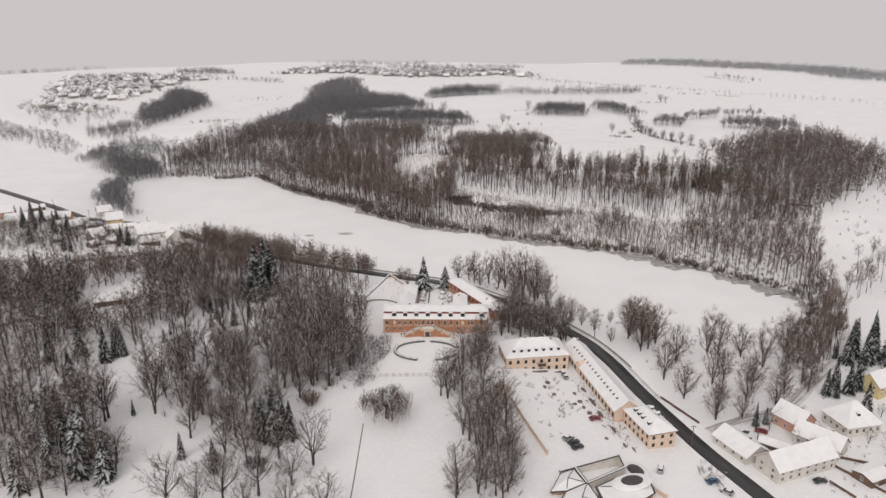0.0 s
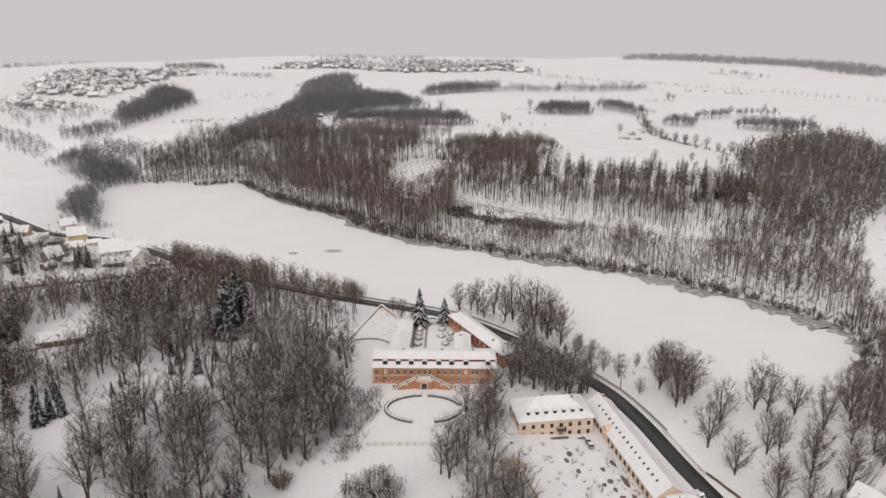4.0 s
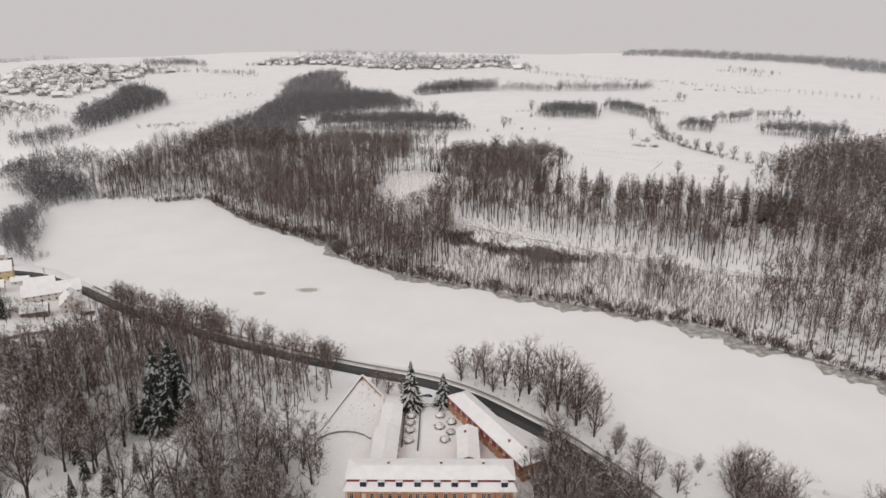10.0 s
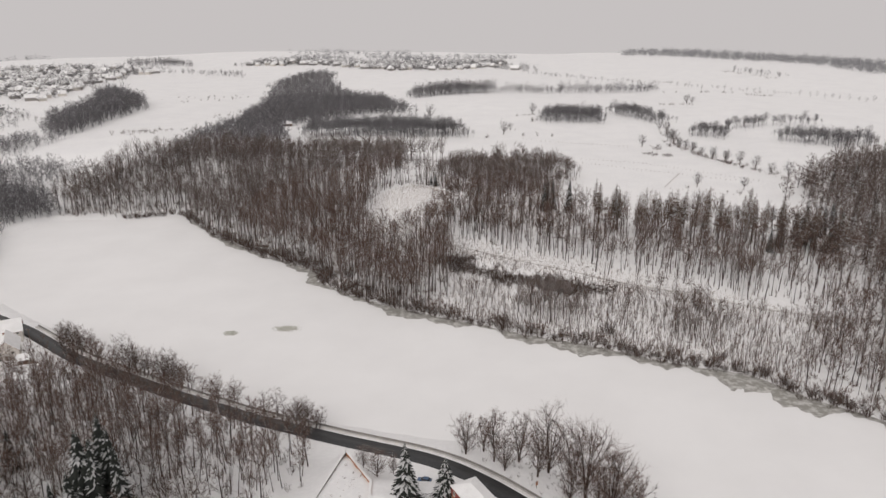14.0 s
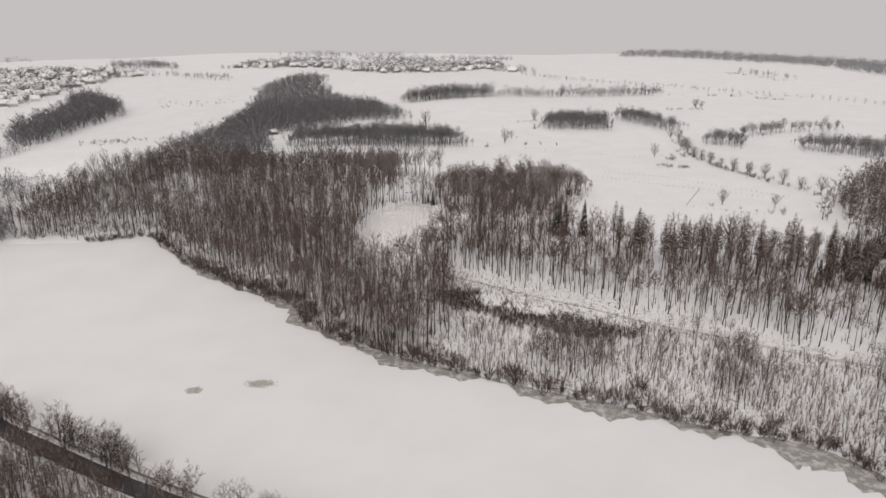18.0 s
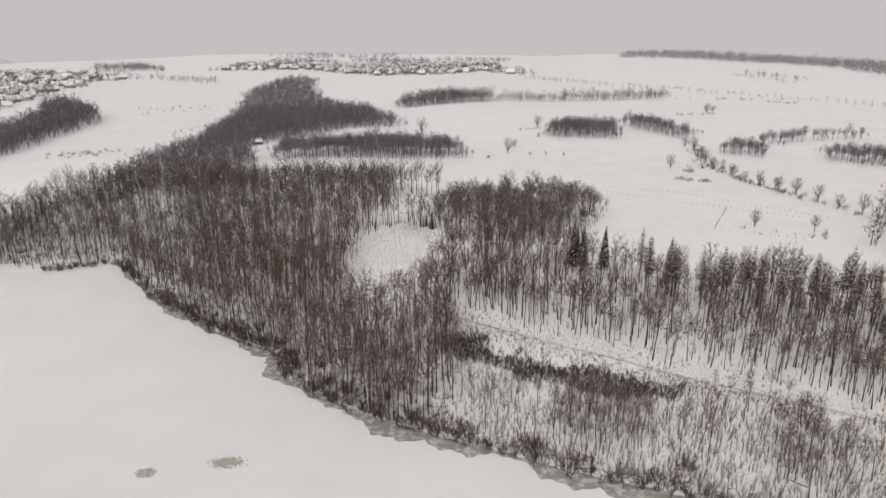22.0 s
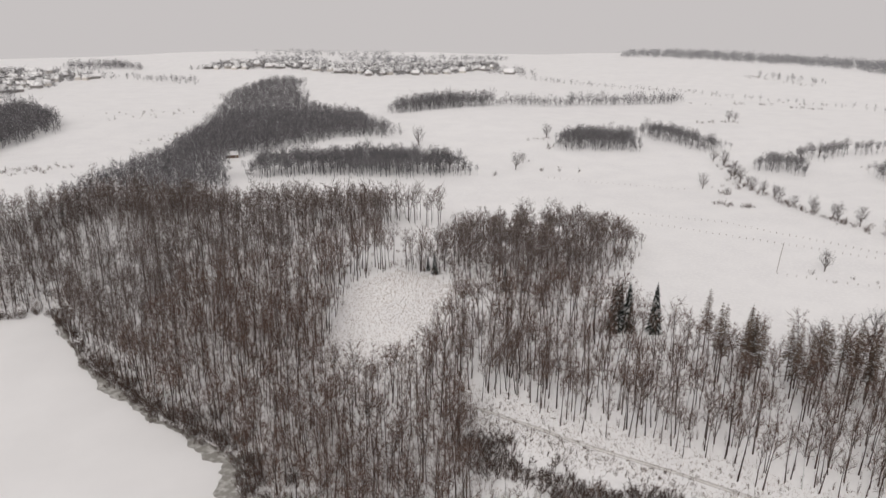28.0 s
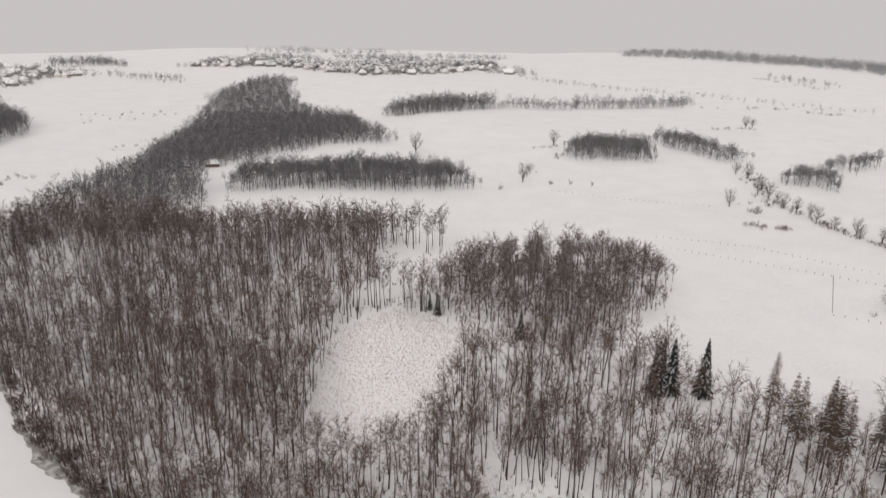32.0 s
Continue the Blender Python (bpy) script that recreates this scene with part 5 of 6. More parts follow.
PARKLAND = [(-45, 92), (-60, 106), (-100, 124), (-150, 153), (-160, 158), (-162, 145), (-170, 124), (-215, 116), (-260, 130), (-310, 60), (-210, -40), (-160, -95), (-110, -116), (-50, -116), (-36, -104),
            (-37, -84), (-52, -76), (-58, -62), (-42, -44), (-34, -38), (-34, 0), (-38, 30), (-47, 46), (-45, 62), (-38, 82)]
EASTPARK = [(12, -12), (21, 2), (24, -18), (17, -28), (16, -44), (26, -50), (31, -80), (22, -112), (8, -108), (12, -82), (9, -56), (3, -42), (7, -22)]
YARDSIDE = [(24, 6), (34, 6), (46, -1), (54, 2), (57, 14), (46, 30), (36, 44), (32, 28)]

park_pattern = [tree_thing("park_tree", s, m_bark, m_twig_park, "broad leafless old tree in the snowy park", "tree", "old trees of the park") for s in PARK]
THICK = [(-64, -25), (-51, -51), (-42, -53), (-37, -44), (-34, -20), (-36, 38), (-71, 50), (-77, 24)]
park_spots = np.concatenate([scatter(PARKLAND, 8.3, 21, holes=MEADOWS, thin=0.25), scatter(THICK, 11, 20), scatter([(-127, -112), (-92, -104), (-112, -78), (-124, -58), (-137, -59), (-152, -70)], 10, 19)])
SLIMWOOD = [(-45, 96), (-60, 108), (-100, 127), (-150, 156), (-160, 162), (-160, 140), (-166, 118), (-150, 95), (-112, 62), (-80, 66), (-62, 66), (-48, 58), (-38, 82)]
slim = outline_distance(park_spots[:, 0], park_spots[:, 1], SLIMWOOD) < 1
near_park = np.flatnonzero(~slim & (park_spots[:, 0] > -125))[:130]
far_park = np.setdiff1d(np.flatnonzero(~slim), near_park)
used_park = set()
plant(park_pattern, sized(park_spots[near_park], 5, 0.75, 1.15) + sized(scatter(EASTPARK, 6.4, 22), 5, 0.65, 1.0) + sized(scatter(YARDSIDE, 5.2, 23), 5, 0.6, 0.95), used_park)
WESTWOOD = [(-106, 40), (-128, 72), (-150, 100), (-168, 122), (-214, 116), (-250, 100), (-240, 40), (-190, 20), (-160, 0), (-140, 20), (-124, 22)]
extra = scatter(WESTWOOD, 8.0, 75, holes=MEADOWS)
joined("undergrowth", sized(scatter(WESTWOOD, 5.0, 76, keep=0.6, holes=MEADOWS), 4, 0.6, 1.3), BUSH, m_thicket, "brown undergrowth in the western park", "shrubs")
joined("park_woodland", sized(np.concatenate([park_spots[far_park], extra]), 4, 0.75, 1.12), PARK_LITE, m_twig_park, "leafless park woodland west of the manor", "woodland")
joined("bare_woodland", sized(np.concatenate([scatter(SLIMWOOD, 4.5, 24, holes=MEADOWS, thin=0.15), scatter([(-160, 146), (-100, 120), (-76, 78), (-84, 66), (-120, 58), (-150, 95), (-166, 118)], 6.5, 39)]), 7, 0.55, 0.82), FOREST, m_twig, "tall leafless trees on the snowy bank beside the road", "woodland")
ROADSIDE = [(-45, 112), (-70, 124), (-100, 141), (-150, 170), (-165, 178), (-160, 172), (-100, 138), (-45, 109)]
joined("roadside_trees", sized(scatter(ROADSIDE, 2.7, 25), 4, 0.45, 0.8), PARK_LITE, m_twig_park, "leafless trees between road and lake", "woodland")
joined("undergrowth", sized(scatter([(-172, 150), (-100, 120), (-60, 100), (-76, 60), (-120, 58), (-150, 95), (-178, 122)], 5.0, 30), 4, 0.5, 1.1) + sized(scatter(PARKLAND, 6.0, 26, keep=0.7, holes=MEADOWS), 4, 0.6, 1.3) + sized(scatter(EASTPARK, 4, 27), 4, 0.5, 0.9) + sized(scatter(YARDSIDE, 4, 29), 4, 0.6, 1.1), BUSH, m_twig_snowy,
       "snow-laden leafless undergrowth of the park", "shrubs")
joined("shrub_bank", sized(scatter(THICK, 4.6, 66, keep=0.6), 4, 0.7, 1.6) + sized(scatter(YARDSIDE, 4.2, 67, keep=0.6), 4, 0.6, 1.2), BUSH, m_thicket, "dense brown shrubs under the trees beside the manor", "shrubs")
joined("terrace_plants", sized(scatter([(-38, 50), (-29.5, 84), (-22, 72), (-21.5, 50)], 2.6, 68, keep=0.35), 4, 0.12, 0.34), BUSH, m_twig, "small dry plants on the snowy garden terrace", "shrubs")
SHRUBBANK = [(-31, -38), (-24, -28), (-23, -6), (-25, 4), (-34, 6), (-40, -20)]
joined("shrub_bank", sized(scatter(SHRUBBANK, 2.4, 28), 4, 0.9, 1.5), BUSH, m_twig_snowy, "snow-laden evergreen shrubs beside the forecourt", "shrubs")

lake_pattern = [tree_thing("lakeside_tree", bare_tree(70 + k, 21, 0.16, 6.6 + 0.7 * (k % 2), 34, 2100, 0.36, 0.06, 6, sides=6, stems=2 + k % 2), m_bark, m_twig, "tall leafless tree on the snowy lake bank", "tree", "trees along the lake bank")
                for k in range(4)]
lake_used = set()
plant(lake_pattern, [(x, y, s, k % 4) for k, (x, y, s) in enumerate((
    (17, 92, 0.95), (8, 96, 0.8), (25, 92, 0.85), (34, 88, 1.2), (30, 84, 0.85), (43, 74, 1.3), (40, 80, 1.1), (48, 64, 1.25), (53, 57, 1.0), (50, 68, 0.95), (14, 99, 0.6), (20, 87, 0.6), (46, 70, 0.7), (38, 72, 0.6),
    (58, 46, 0.55), (63, 38, 0.6), (67, 32, 0.55), (72, 26, 0.55), (60, 50, 0.5), (88, 21, 1.0), (86, 17, 0.95), (90, 24, 0.9), (93, 18, 1.0), (88, 2, 1.0), (92, 5, 1.05), (97, 12, 0.95), (91, -24, 0.95), (95, -38, 0.8),
    (109, -28, 0.85), (102, -53, 0.8), (117, 2, 1.0), (118, -40, 0.85), (121, 0, 0.95), (127, -45, 0.8), (135, -13, 1.05), (148, -6, 1.0), (114, -26, 0.75), (100, -10, 0.85), (106, -44, 0.7), (124, -30, 0.75),
    (140, -22, 0.85), (130, -2, 0.8), (152, 4, 0.9), (77, 12, 0.35), (82, 37, 0.35), (160, 10, 0.8), (144, -34, 0.7), (112, -52, 0.6), (134, -36, 0.7), (-19.6, 79.5, 0.55), (-15, 84, 0.4), (-24, 82, 0.4)))], lake_used)

spruce_pattern = [tree_thing("spruce", s, m_bark, m_needle, "dark spruce with snow-laden boughs", "spruce", "spruces of the park") for s in SPRUCE]
spruce_used = set()
plant(spruce_pattern, [(x, y, s, k % 3) for k, (x, y, s) in enumerate((
    (-54, -78, 0.88), (-57.5, -77, 0.82), (-51.5, -74, 0.95), (-60, -75, 0.75), (-48.5, -76, 0.8), (-55, -73, 0.9), (-96, 18, 0.55), (-106, 17, 0.4), (-102, 17, 0.35), (-121, -1, 0.36), (-136, -16, 0.6), (-139, -18, 0.5), (-133, -14, 0.5), (-151, -15, 0.9), (-198, 48, 0.7), (-187, 48, 0.8), (-176, 23, 0.8), (-108, -62, 0.34), (-140, -43, 0.85), (-68, -95, 0.6),
    (-111, -95, 0.95), (-138, -20, 0.8), (-161, -20, 0.85), (-91, 54, 1.5), (-96, 57, 1.55), (-89, 59, 1.45), (-101, 50, 0.9), (-96, 50, 1.05), (-93, 63, 1.5), (-86, 56, 1.3), (-92, 48, 0.95), (-92, 29, 0.5), (-98, 25, 0.55), (-106, 25, 0.5), (-112, 33, 0.6),
    (-121, 6, 0.36), (-137, -8, 0.5), (-141, -3, 0.55), (-170, 0, 0.8), (-180, 15, 0.9), (-150, 75, 0.8), (-165, 90, 0.85), (-125, 60, 0.8), (-130, 80, 0.75), (-200, 70, 0.9), (-120, -85, 0.8), (-130, -70, 0.85),
    (114.5, -57.5, 0.5), (119, -55.5, 0.34), (150, -36, 0.62), (155, -32, 0.75), (159, -35, 0.7), (164, -32, 0.8), (153, -38, 0.55), (160, -46, 0.6), (172, -9, 0.85), (175, -15, 0.8), (184, -6, 0.9), (178, -2, 0.95), (186, -12, 0.85), (192, -4, 0.95), (181, 5, 0.85), (190, 6, 0.9), (180, -9, 0.9), (187, 0, 0.95), (170, -3, 0.5), (196, -12, 0.6), (52, 4, 0.3),
    (-206, 140, 0.62), (-201, 143, 0.7), (-208, 148, 0.66), (-304, 195, 0.7), (-296, 200, 0.8), (-286, 195, 0.8), (-278, 200, 0.7), (-266, 147, 0.7), (-236, 131, 0.7), (-230, 128, 0.6), (-206, 58, 0.9), (-226, 84, 0.8), (-187, 43, 0.8), (-201, 75, 0.8), (-216, 70, 0.8), (-248, 160, 0.7), (-252, 166, 0.75), (-262, 168, 0.8), (-280, 176, 0.8), (-290, 180, 0.8)))], spruce_used)

# a weeping tree on the lawn
rng = np.random.default_rng(77)
wood, crown = Soup(), Soup()
wood.limb(np.array([[0, 0, -0.4], [0.2, 0, 1.6], [0, 0.3, 3.4]]), [0.5, 0.42, 0.3], 7)
for k in range(9):
    a, r = k * 0.7 + rng.normal(0, 0.15), rng.uniform(2.6, 4.6)
    way = np.array([math.cos(a), math.sin(a), 0])
    arm = np.array([[0, 0.25, 2.6 + 0.1 * k], way * r * 0.45 + [0, 0, 5.6], way * r * 0.85 + [0, 0, 6.6 + rng.normal(0, 0.4)], way * r * 1.2 + [0, 0, 5.2]])
    wood.limb(arm, [0.24, 0.17, 0.1, 0.03], 5)
    for _ in range(22):
        u = rng.uniform(0.25, 1.0) * 3
        i = min(2, int(u))
        p = arm[i] + (arm[i + 1] - arm[i]) * (u - i)
        side = way * rng.uniform(0.0, 1.2) + rng.normal(0, 0.75, 3) * [1, 1, 0.4]
        top = p + side * rng.uniform(0.5, 1.5) + [0, 0, rng.uniform(-0.2, 0.7)]
        wood.limb(np.array([p, top]), [0.05, 0.02], 3)
        for _ in range(11):
            q = top + rng.normal(0, 0.4, 3)
            mid = q + [rng.normal(0, 0.35), rng.normal(0, 0.35), -rng.uniform(0.8, 1.9)]
            crown.blade(q, mid, 0.07, rng)
            crown.blade(mid, mid + [rng.normal(0, 0.3), rng.normal(0, 0.3), -rng.uniform(0.4, max(0.5, mid[2] * 0.75))], 0.055, rng)
weeping = tree_thing("weeping_tree", (wood.arrays(), crown.arrays()), m_bark, m_twig_park, "leafless weeping tree alone on the snowy lawn", "tree")
weeping.matrix_basis = pose(-17.5, -62, h(-17.5, -62)) @ Matrix.Diagonal((1.55, 1.55, 1.3, 1))

# large shrubs of the lawn's edge
for x, y, wide, tall, mat, label in ((-68, -95, 5.5, 7.5, m_twig_snowy, "broad snow-laden shrub at the edge of the lawn"), (-56, -92, 5.0, 3.2, m_needle, "low dark evergreen shrub on the snowy lawn"), (-75, -60, 5.5, 6.5, m_twig_snowy, "tangled snow-laden shrub under the park trees"),
                                     (-87, -58, 4.0, 5.0, m_twig_snowy, "snow-laden shrub under the park trees"), (-46, -54, 5.5, 6.0, m_twig, "dense brown leafless shrub at the lawn's edge"), (-50, -32, 6.0, 7.0, m_twig_snowy, "tall snow-laden shrub beside the forecourt"),
                                     (133, -52, 4.0, 3.0, m_twig, "brown leafless hedge shrub beside the drive")):
    shape = bush(int(300 + x), tall, wide * 0.8, 26, 1500, 0.08)
    ob = tree_thing("large_shrub", shape, m_bark, mat, label, "shrub")
    ob.matrix_basis = pose(x, y, h(x, y))
plant(park_pattern, [(-40, -118, 0.85, 1), (-29.5, -117, 0.8, 4), (-52, -116, 0.7, 2)], used_park)

# beds and bushes of the yard
YARD = [(40, -30), (48, -28), (52, -56), (44, -60), (39, -45)]
joined("yard_shrubs", sized(scatter(YARD, 2.8, 31, keep=0.7), 4, 0.3, 0.7) + sized(scatter([(54, -30), (58, -30), (66, -66), (61, -66)], 2.6, 32), 4, 0.25, 0.45), BUSH, m_twig, "small snowy bushes in the yard beds", "shrubs")
joined("garden_bushes", sized(scatter([(88, -80), (94, -88), (90, -93), (84, -86)], 1.7, 33), 4, 0.35, 0.7), BUSH, m_twig_snowy, "snowy bushes of a traffic island", "shrubs")
joined("bank_bushes", sized(scatter([(70, 20), (92, -48), (100, -52), (180, -30), (165, 15), (100, 40), (76, 40)], 9, 34, keep=0.4), 4, 0.3, 0.8), BUSH, m_twig, "low leafless bushes on the lake bank", "shrubs")
joined("shore_bushes", sized(scatter([(5, 97), (14, 104), (30, 94), (50, 72), (68, 52), (62, 44), (42, 64), (22, 82)], 3.0, 35, keep=0.5), 4, 0.25, 0.6), BUSH, m_twig_snowy, "snowy bushes on the lake bank", "shrubs")
joined("hamlet_trees", sized(scatter([(-180, 140), (-210, 165), (-250, 195), (-330, 200), (-330, 130), (-220, 125)], 4.6, 36, keep=0.8), 4, 0.22, 0.6), PARK_LITE, m_twig_park, "leafless garden trees of the hamlet", "woodland")
joined("garden_trees", sized(scatter([(100, -58), (170, -45), (175, -75), (150, -100), (120, -95), (112, -75)], 10, 37, keep=0.5), 4, 0.3, 0.5), PARK_LITE, m_twig_snowy, "leafless snowy garden trees between the houses", "woodland")
drive = ribbon([(97, -61), (106, -56), (118, -51), (134, -43), (152, -24), (170, -5), (188, 22), (207, 64), (222, 100)], 2.2, 0.10, name="track", mat=m_verge)
tagged(drive, "rutted snowy track past the houses to the dam", "track", kind="structure")

m_rut = surface("dark_rut", (0.34, 0.31, 0.285), (0.55, 0.53, 0.51), 0.5, 0.8, 0.3, fine=(0.24, 0.21, 0.19))
for off in (-0.95, 0.75):
    rut = ribbon([(100 + off, -60), (106, -56 + off), (118, -51 + off), (134, -43 + off), (152 - off, -24 + off), (170 - off, -5 + off), (188 - off, 22)], 0.3, 0.15, name="rut", mat=m_rut, thick=0.1)
    tagged(rut, "dark wheel rut in the snowy track", "track", kind="structure")
joined("garden_bushes", sized(scatter([(100, -58), (170, -45), (176, -75), (150, -100), (124, -98), (112, -75)], 4.2, 71, keep=0.45), 4, 0.2, 0.6), BUSH, m_twig_snowy, "snowy bushes in the village gardens", "shrubs")
joined("garden_bushes", sized(scatter([(96, -57), (99, -54), (116, -50), (134, -42), (132, -45), (116, -53)], 1.6, 72, keep=0.6), 4, 0.2, 0.45), BUSH, m_thicket, "brown hedge beside the snowy drive", "shrubs")
joined("yard_shrubs", sized(scatter([(30, -28), (37, -30), (42, -62), (44, -74), (38, -72), (33, -48)], 3.0, 73, keep=0.4), 4, 0.3, 0.85), BUSH, m_twig_snowy, "snow-dusted bushes along the yard's edge", "shrubs")
joined("yard_shrubs", sized(scatter([(54, -30), (57, -30), (68, -74), (65, -76), (58, -56)], 1.5, 74, keep=0.6), 4, 0.12, 0.3), BUSH, m_thicket, "low brown plants in the beds before the long range", "shrubs")
for line in ([(114, -64), (121, -75)], [(125, -90), (129, -98)], [(129, -79), (140, -96)], [(86, -38), (95, -56)], [(133, -76), (152, -84)]):
    low_wall("board_fence", line, 1.1, 0.14, m_brown, "dark board fence with a strip of snow between the gardens", top=0.07)

snowy_spruce = [tree_thing("spruce", s, m_bark, m_needle_snowy, "old spruce bowed under heavy snow", "spruce", "snow-laden spruces of the park") for s in SPRUCE[:2]]
snowy_used = set()
plant(snowy_spruce, [(x, y, s, k % 2) for k, (x, y, s) in enumerate(((-10.2, 65.2, 0.9), (1.0, 67.2, 0.7), (-109, -98, 1.05), (-81, -88, 0.5), (-130, -82, 1.0), (-123, -106, 0.9), (-116, -84, 0.9), (-104, -92, 0.95), (-112, -88, 1.0), (-118, -98, 0.9), (-100, -100, 0.85), (-128, -82, 0.9), (-140, -60, 0.8), (-165, 10, 0.8), (-190, 40, 0.8), (-206, 60, 0.7),
                                                                      (-196, 96, 0.6), (-178, 92, 0.6), (-160, 98, 0.7)))], snowy_used)

for ob, wide in zip(snowy_spruce, (1.3, 1.6)):
    ob.matrix_basis = ob.matrix_basis @ Matrix.Diagonal((wide, wide, 1, 1))

# planting beds of the yard
m_bed = surface("bare_bed", (0.10, 0.05, 0.04), (0.20, 0.14, 0.12), 0.9, 0.9, 0.6, fine=(0.4, 0.37, 0.36))
for k, (x, y, w, d) in enumerate(((56.5, -36, 1.6, 4), (58.5, -45, 1.6, 6), (59.8, -53.5, 1.6, 5), (62.7, -63.5, 1.4, 4), (64.4, -73, 1.2, 3), (67.0, -75, 0.8, 3), (53.7, -46, 2.0, 2.2), (55.9, -53.7, 2.2, 2.4), (58.9, -69.8, 1.2, 1.6), (51.5, -48, 1.4, 1.6), (54.4, -50, 1.4, 2.2),
                                  (52.6, -40, 1.6, 2.0), (43, -33, 2.0, 2.6), (44.5, -42, 1.8, 2.2), (41.5, -37, 1.5, 2.5), (40, -24.5, 8, 1.2), (49, -23, 5, 1.0))):
    rg = np.random.default_rng(400 + k)
    ring = [(math.cos(a) * w / 2 * rg.uniform(0.7, 1.2), math.sin(a) * d / 2 * rg.uniform(0.75, 1.2)) for a in np.arange(9) * 2 * math.pi / 9]
    bm = slab_roof(bmesh.new(), ring, -0.4, 0.16 + 0.1 * rg.random())
    ob = part("planting_bed", bm, m_bed, None)
    ob.matrix_basis = pose(x, y, h(x, y), 0, 0, 12)
    tagged(ob, "dark reddish-brown planting bed half covered with snow", "bed", "planting beds of the yard")

HAMLETWOOD = [(-147, 98), (-143, 126), (-158, 128), (-186, 116), (-260, 96), (-300, 60), (-186, 62)]
joined("hamlet_woodland", sized(scatter(HAMLETWOOD, 6.0, 38, holes=[MEADOWS[-3]]), 4, 0.5, 0.8), PARK_LITE, m_twig, "leafless trees below the hamlet", "woodland")
for k, (x, y, turn, w, d) in enumerate(((-204, 152, 30, 8, 5), (-214, 148, 10, 6, 5), (-236, 168, 40, 9, 6), (-246, 190, 20, 7, 5), (-270, 188, 60, 8, 6), (-222, 140, 70, 7, 5), (-285, 200, 20, 9, 6), (-170, 158, 30, 6, 4), (-262, 205, 15, 7, 5), (-310, 232, 40, 9, 7), (-225, 198, 25, 8, 5), (-250, 150, 50, 7, 5))):
    house("shed", x, y, turn, w, d, 2.4, 1.5, m_brown if k % 2 else m_white, "small shed with a snowy roof in the hamlet gardens", rows=(1.3,), cols=2, ends=1, win=(0.7, 0.8), category="shed", group="sheds of the hamlet")
low_wall("yard_wall", [(-172, 128), (-188, 119), (-205, 114), (-228, 104)], 1.3, 0.4, m_stone, "grey garden wall with a snowy coping below the hamlet")
low_wall("park_wall", [(-146, 58), (-176, 34), (-215, 8)], 1.2, 0.4, m_stone, "dark park wall with a snowy coping")


def utility_pole(x, y, tall):
    ob = anchor("utility_pole", x, y, h(x, y))
    tagged(ob, "dark wooden utility pole with a crossarm", "pole", "poles by the road")
    bm = bmesh.new()
    bmesh.ops.create_cone(bm, cap_ends=True, segments=8, radius1=0.18, radius2=0.11, depth=tall + 0.6, matrix=Matrix.Translation((0, 0, tall / 2 - 0.3)))
    part("pole", bm, m_brown, ob)
    part("crossarm", block((-0.9, 0.9, -0.06, 0.06, tall - 0.6, tall - 0.45)), m_brown, ob)
    for u in (-0.75, 0, 0.75):
        part("insulator", block((u - 0.06, u + 0.06, -0.06, 0.06, tall - 0.45, tall - 0.2)), m_white, ob)


for x, y, t in ((-262, 214, 9), (-252, 226, 8), (-215, 204, 8), (-178, 176, 8), (-300, 236, 8), (88, -70, 8), (112, -66, 8), (70, 14, 8)):
    utility_pole(x, y, t)
m_green = surface("green_sheet", (0.03, 0.10, 0.06), (0.025, 0.08, 0.05), 1.0, 0.6)
tower = anchor("transformer_tower", -247, 227, h(-247, 227))
tagged(tower, "slim dark green transformer tower beside the shore road", "tower")
part("shaft", block((-0.9, 0.9, -0.9, 0.9, -0.5, 5.6)), m_green, tower)
part("cap", block((-1.1, 1.1, -1.1, 1.1, 5.6, 5.85)), m_roofsnow, tower)
part("door", block((-0.5, 0.5, -0.96, -0.9, 0, 2.0)), m_iron, tower)

sign = anchor("road_sign", 28.9, 78.2, h(28.9, 78.2), 35)
tagged(sign, "small ochre sign board on a post beside the pavement", "sign")
part("post", block((-0.05, 0.05, -0.05, 0.05, -0.3, 2.6)), m_iron, sign)
part("board", block((-0.45, 0.45, -0.08, -0.05, 1.2, 2.5)), m_ochre, sign)
part("text_bar", block((-0.3, 0.3, -0.1, -0.08, 2.15, 2.25), (-0.3, 0.3, -0.1, -0.08, 1.9, 2.0), (-0.3, 0.2, -0.1, -0.08, 1.65, 1.75)), m_sheet, sign)
rail = anchor("court_railing", -7, 66.5, 8.5, 3)
tagged(rail, "dark iron railing with a gate behind the court", "railing")
for k in range(6):
    part("panel", block((2 * k, 2 * k + 1.9, -0.03, 0.03, 1.2, 1.28), (2 * k, 2 * k + 1.9, -0.03, 0.03, 0.15, 0.22), *((2 * k + 0.19 * j, 2 * k + 0.03 + 0.19 * j, -0.02, 0.02, 0.1, 1.45) for j in range(11))), m_iron, rail)
    part("post", block((2 * k - 0.1, 2 * k, -0.07, 0.07, -0.3, 1.6)), m_iron, rail)
ditch = ribbon([(-70, 12), (-76, 4), (-82, -5), (-87, -14), (-91, -27)], 0.4, 0.06, name="brook", mat=m_sheet, thick=0.4)
tagged(ditch, "narrow dark brook winding through the snowy park", "brook", kind="structure")
furrow = ribbon([(-25.2, -66), (-24.6, -82), (-24.0, -97), (-23.6, -112)], 0.16, -0.06, name="furrow", mat=m_bed, thick=0.3)
tagged(furrow, "thin dark furrow across the snowy lawn", "furrow", kind="structure")
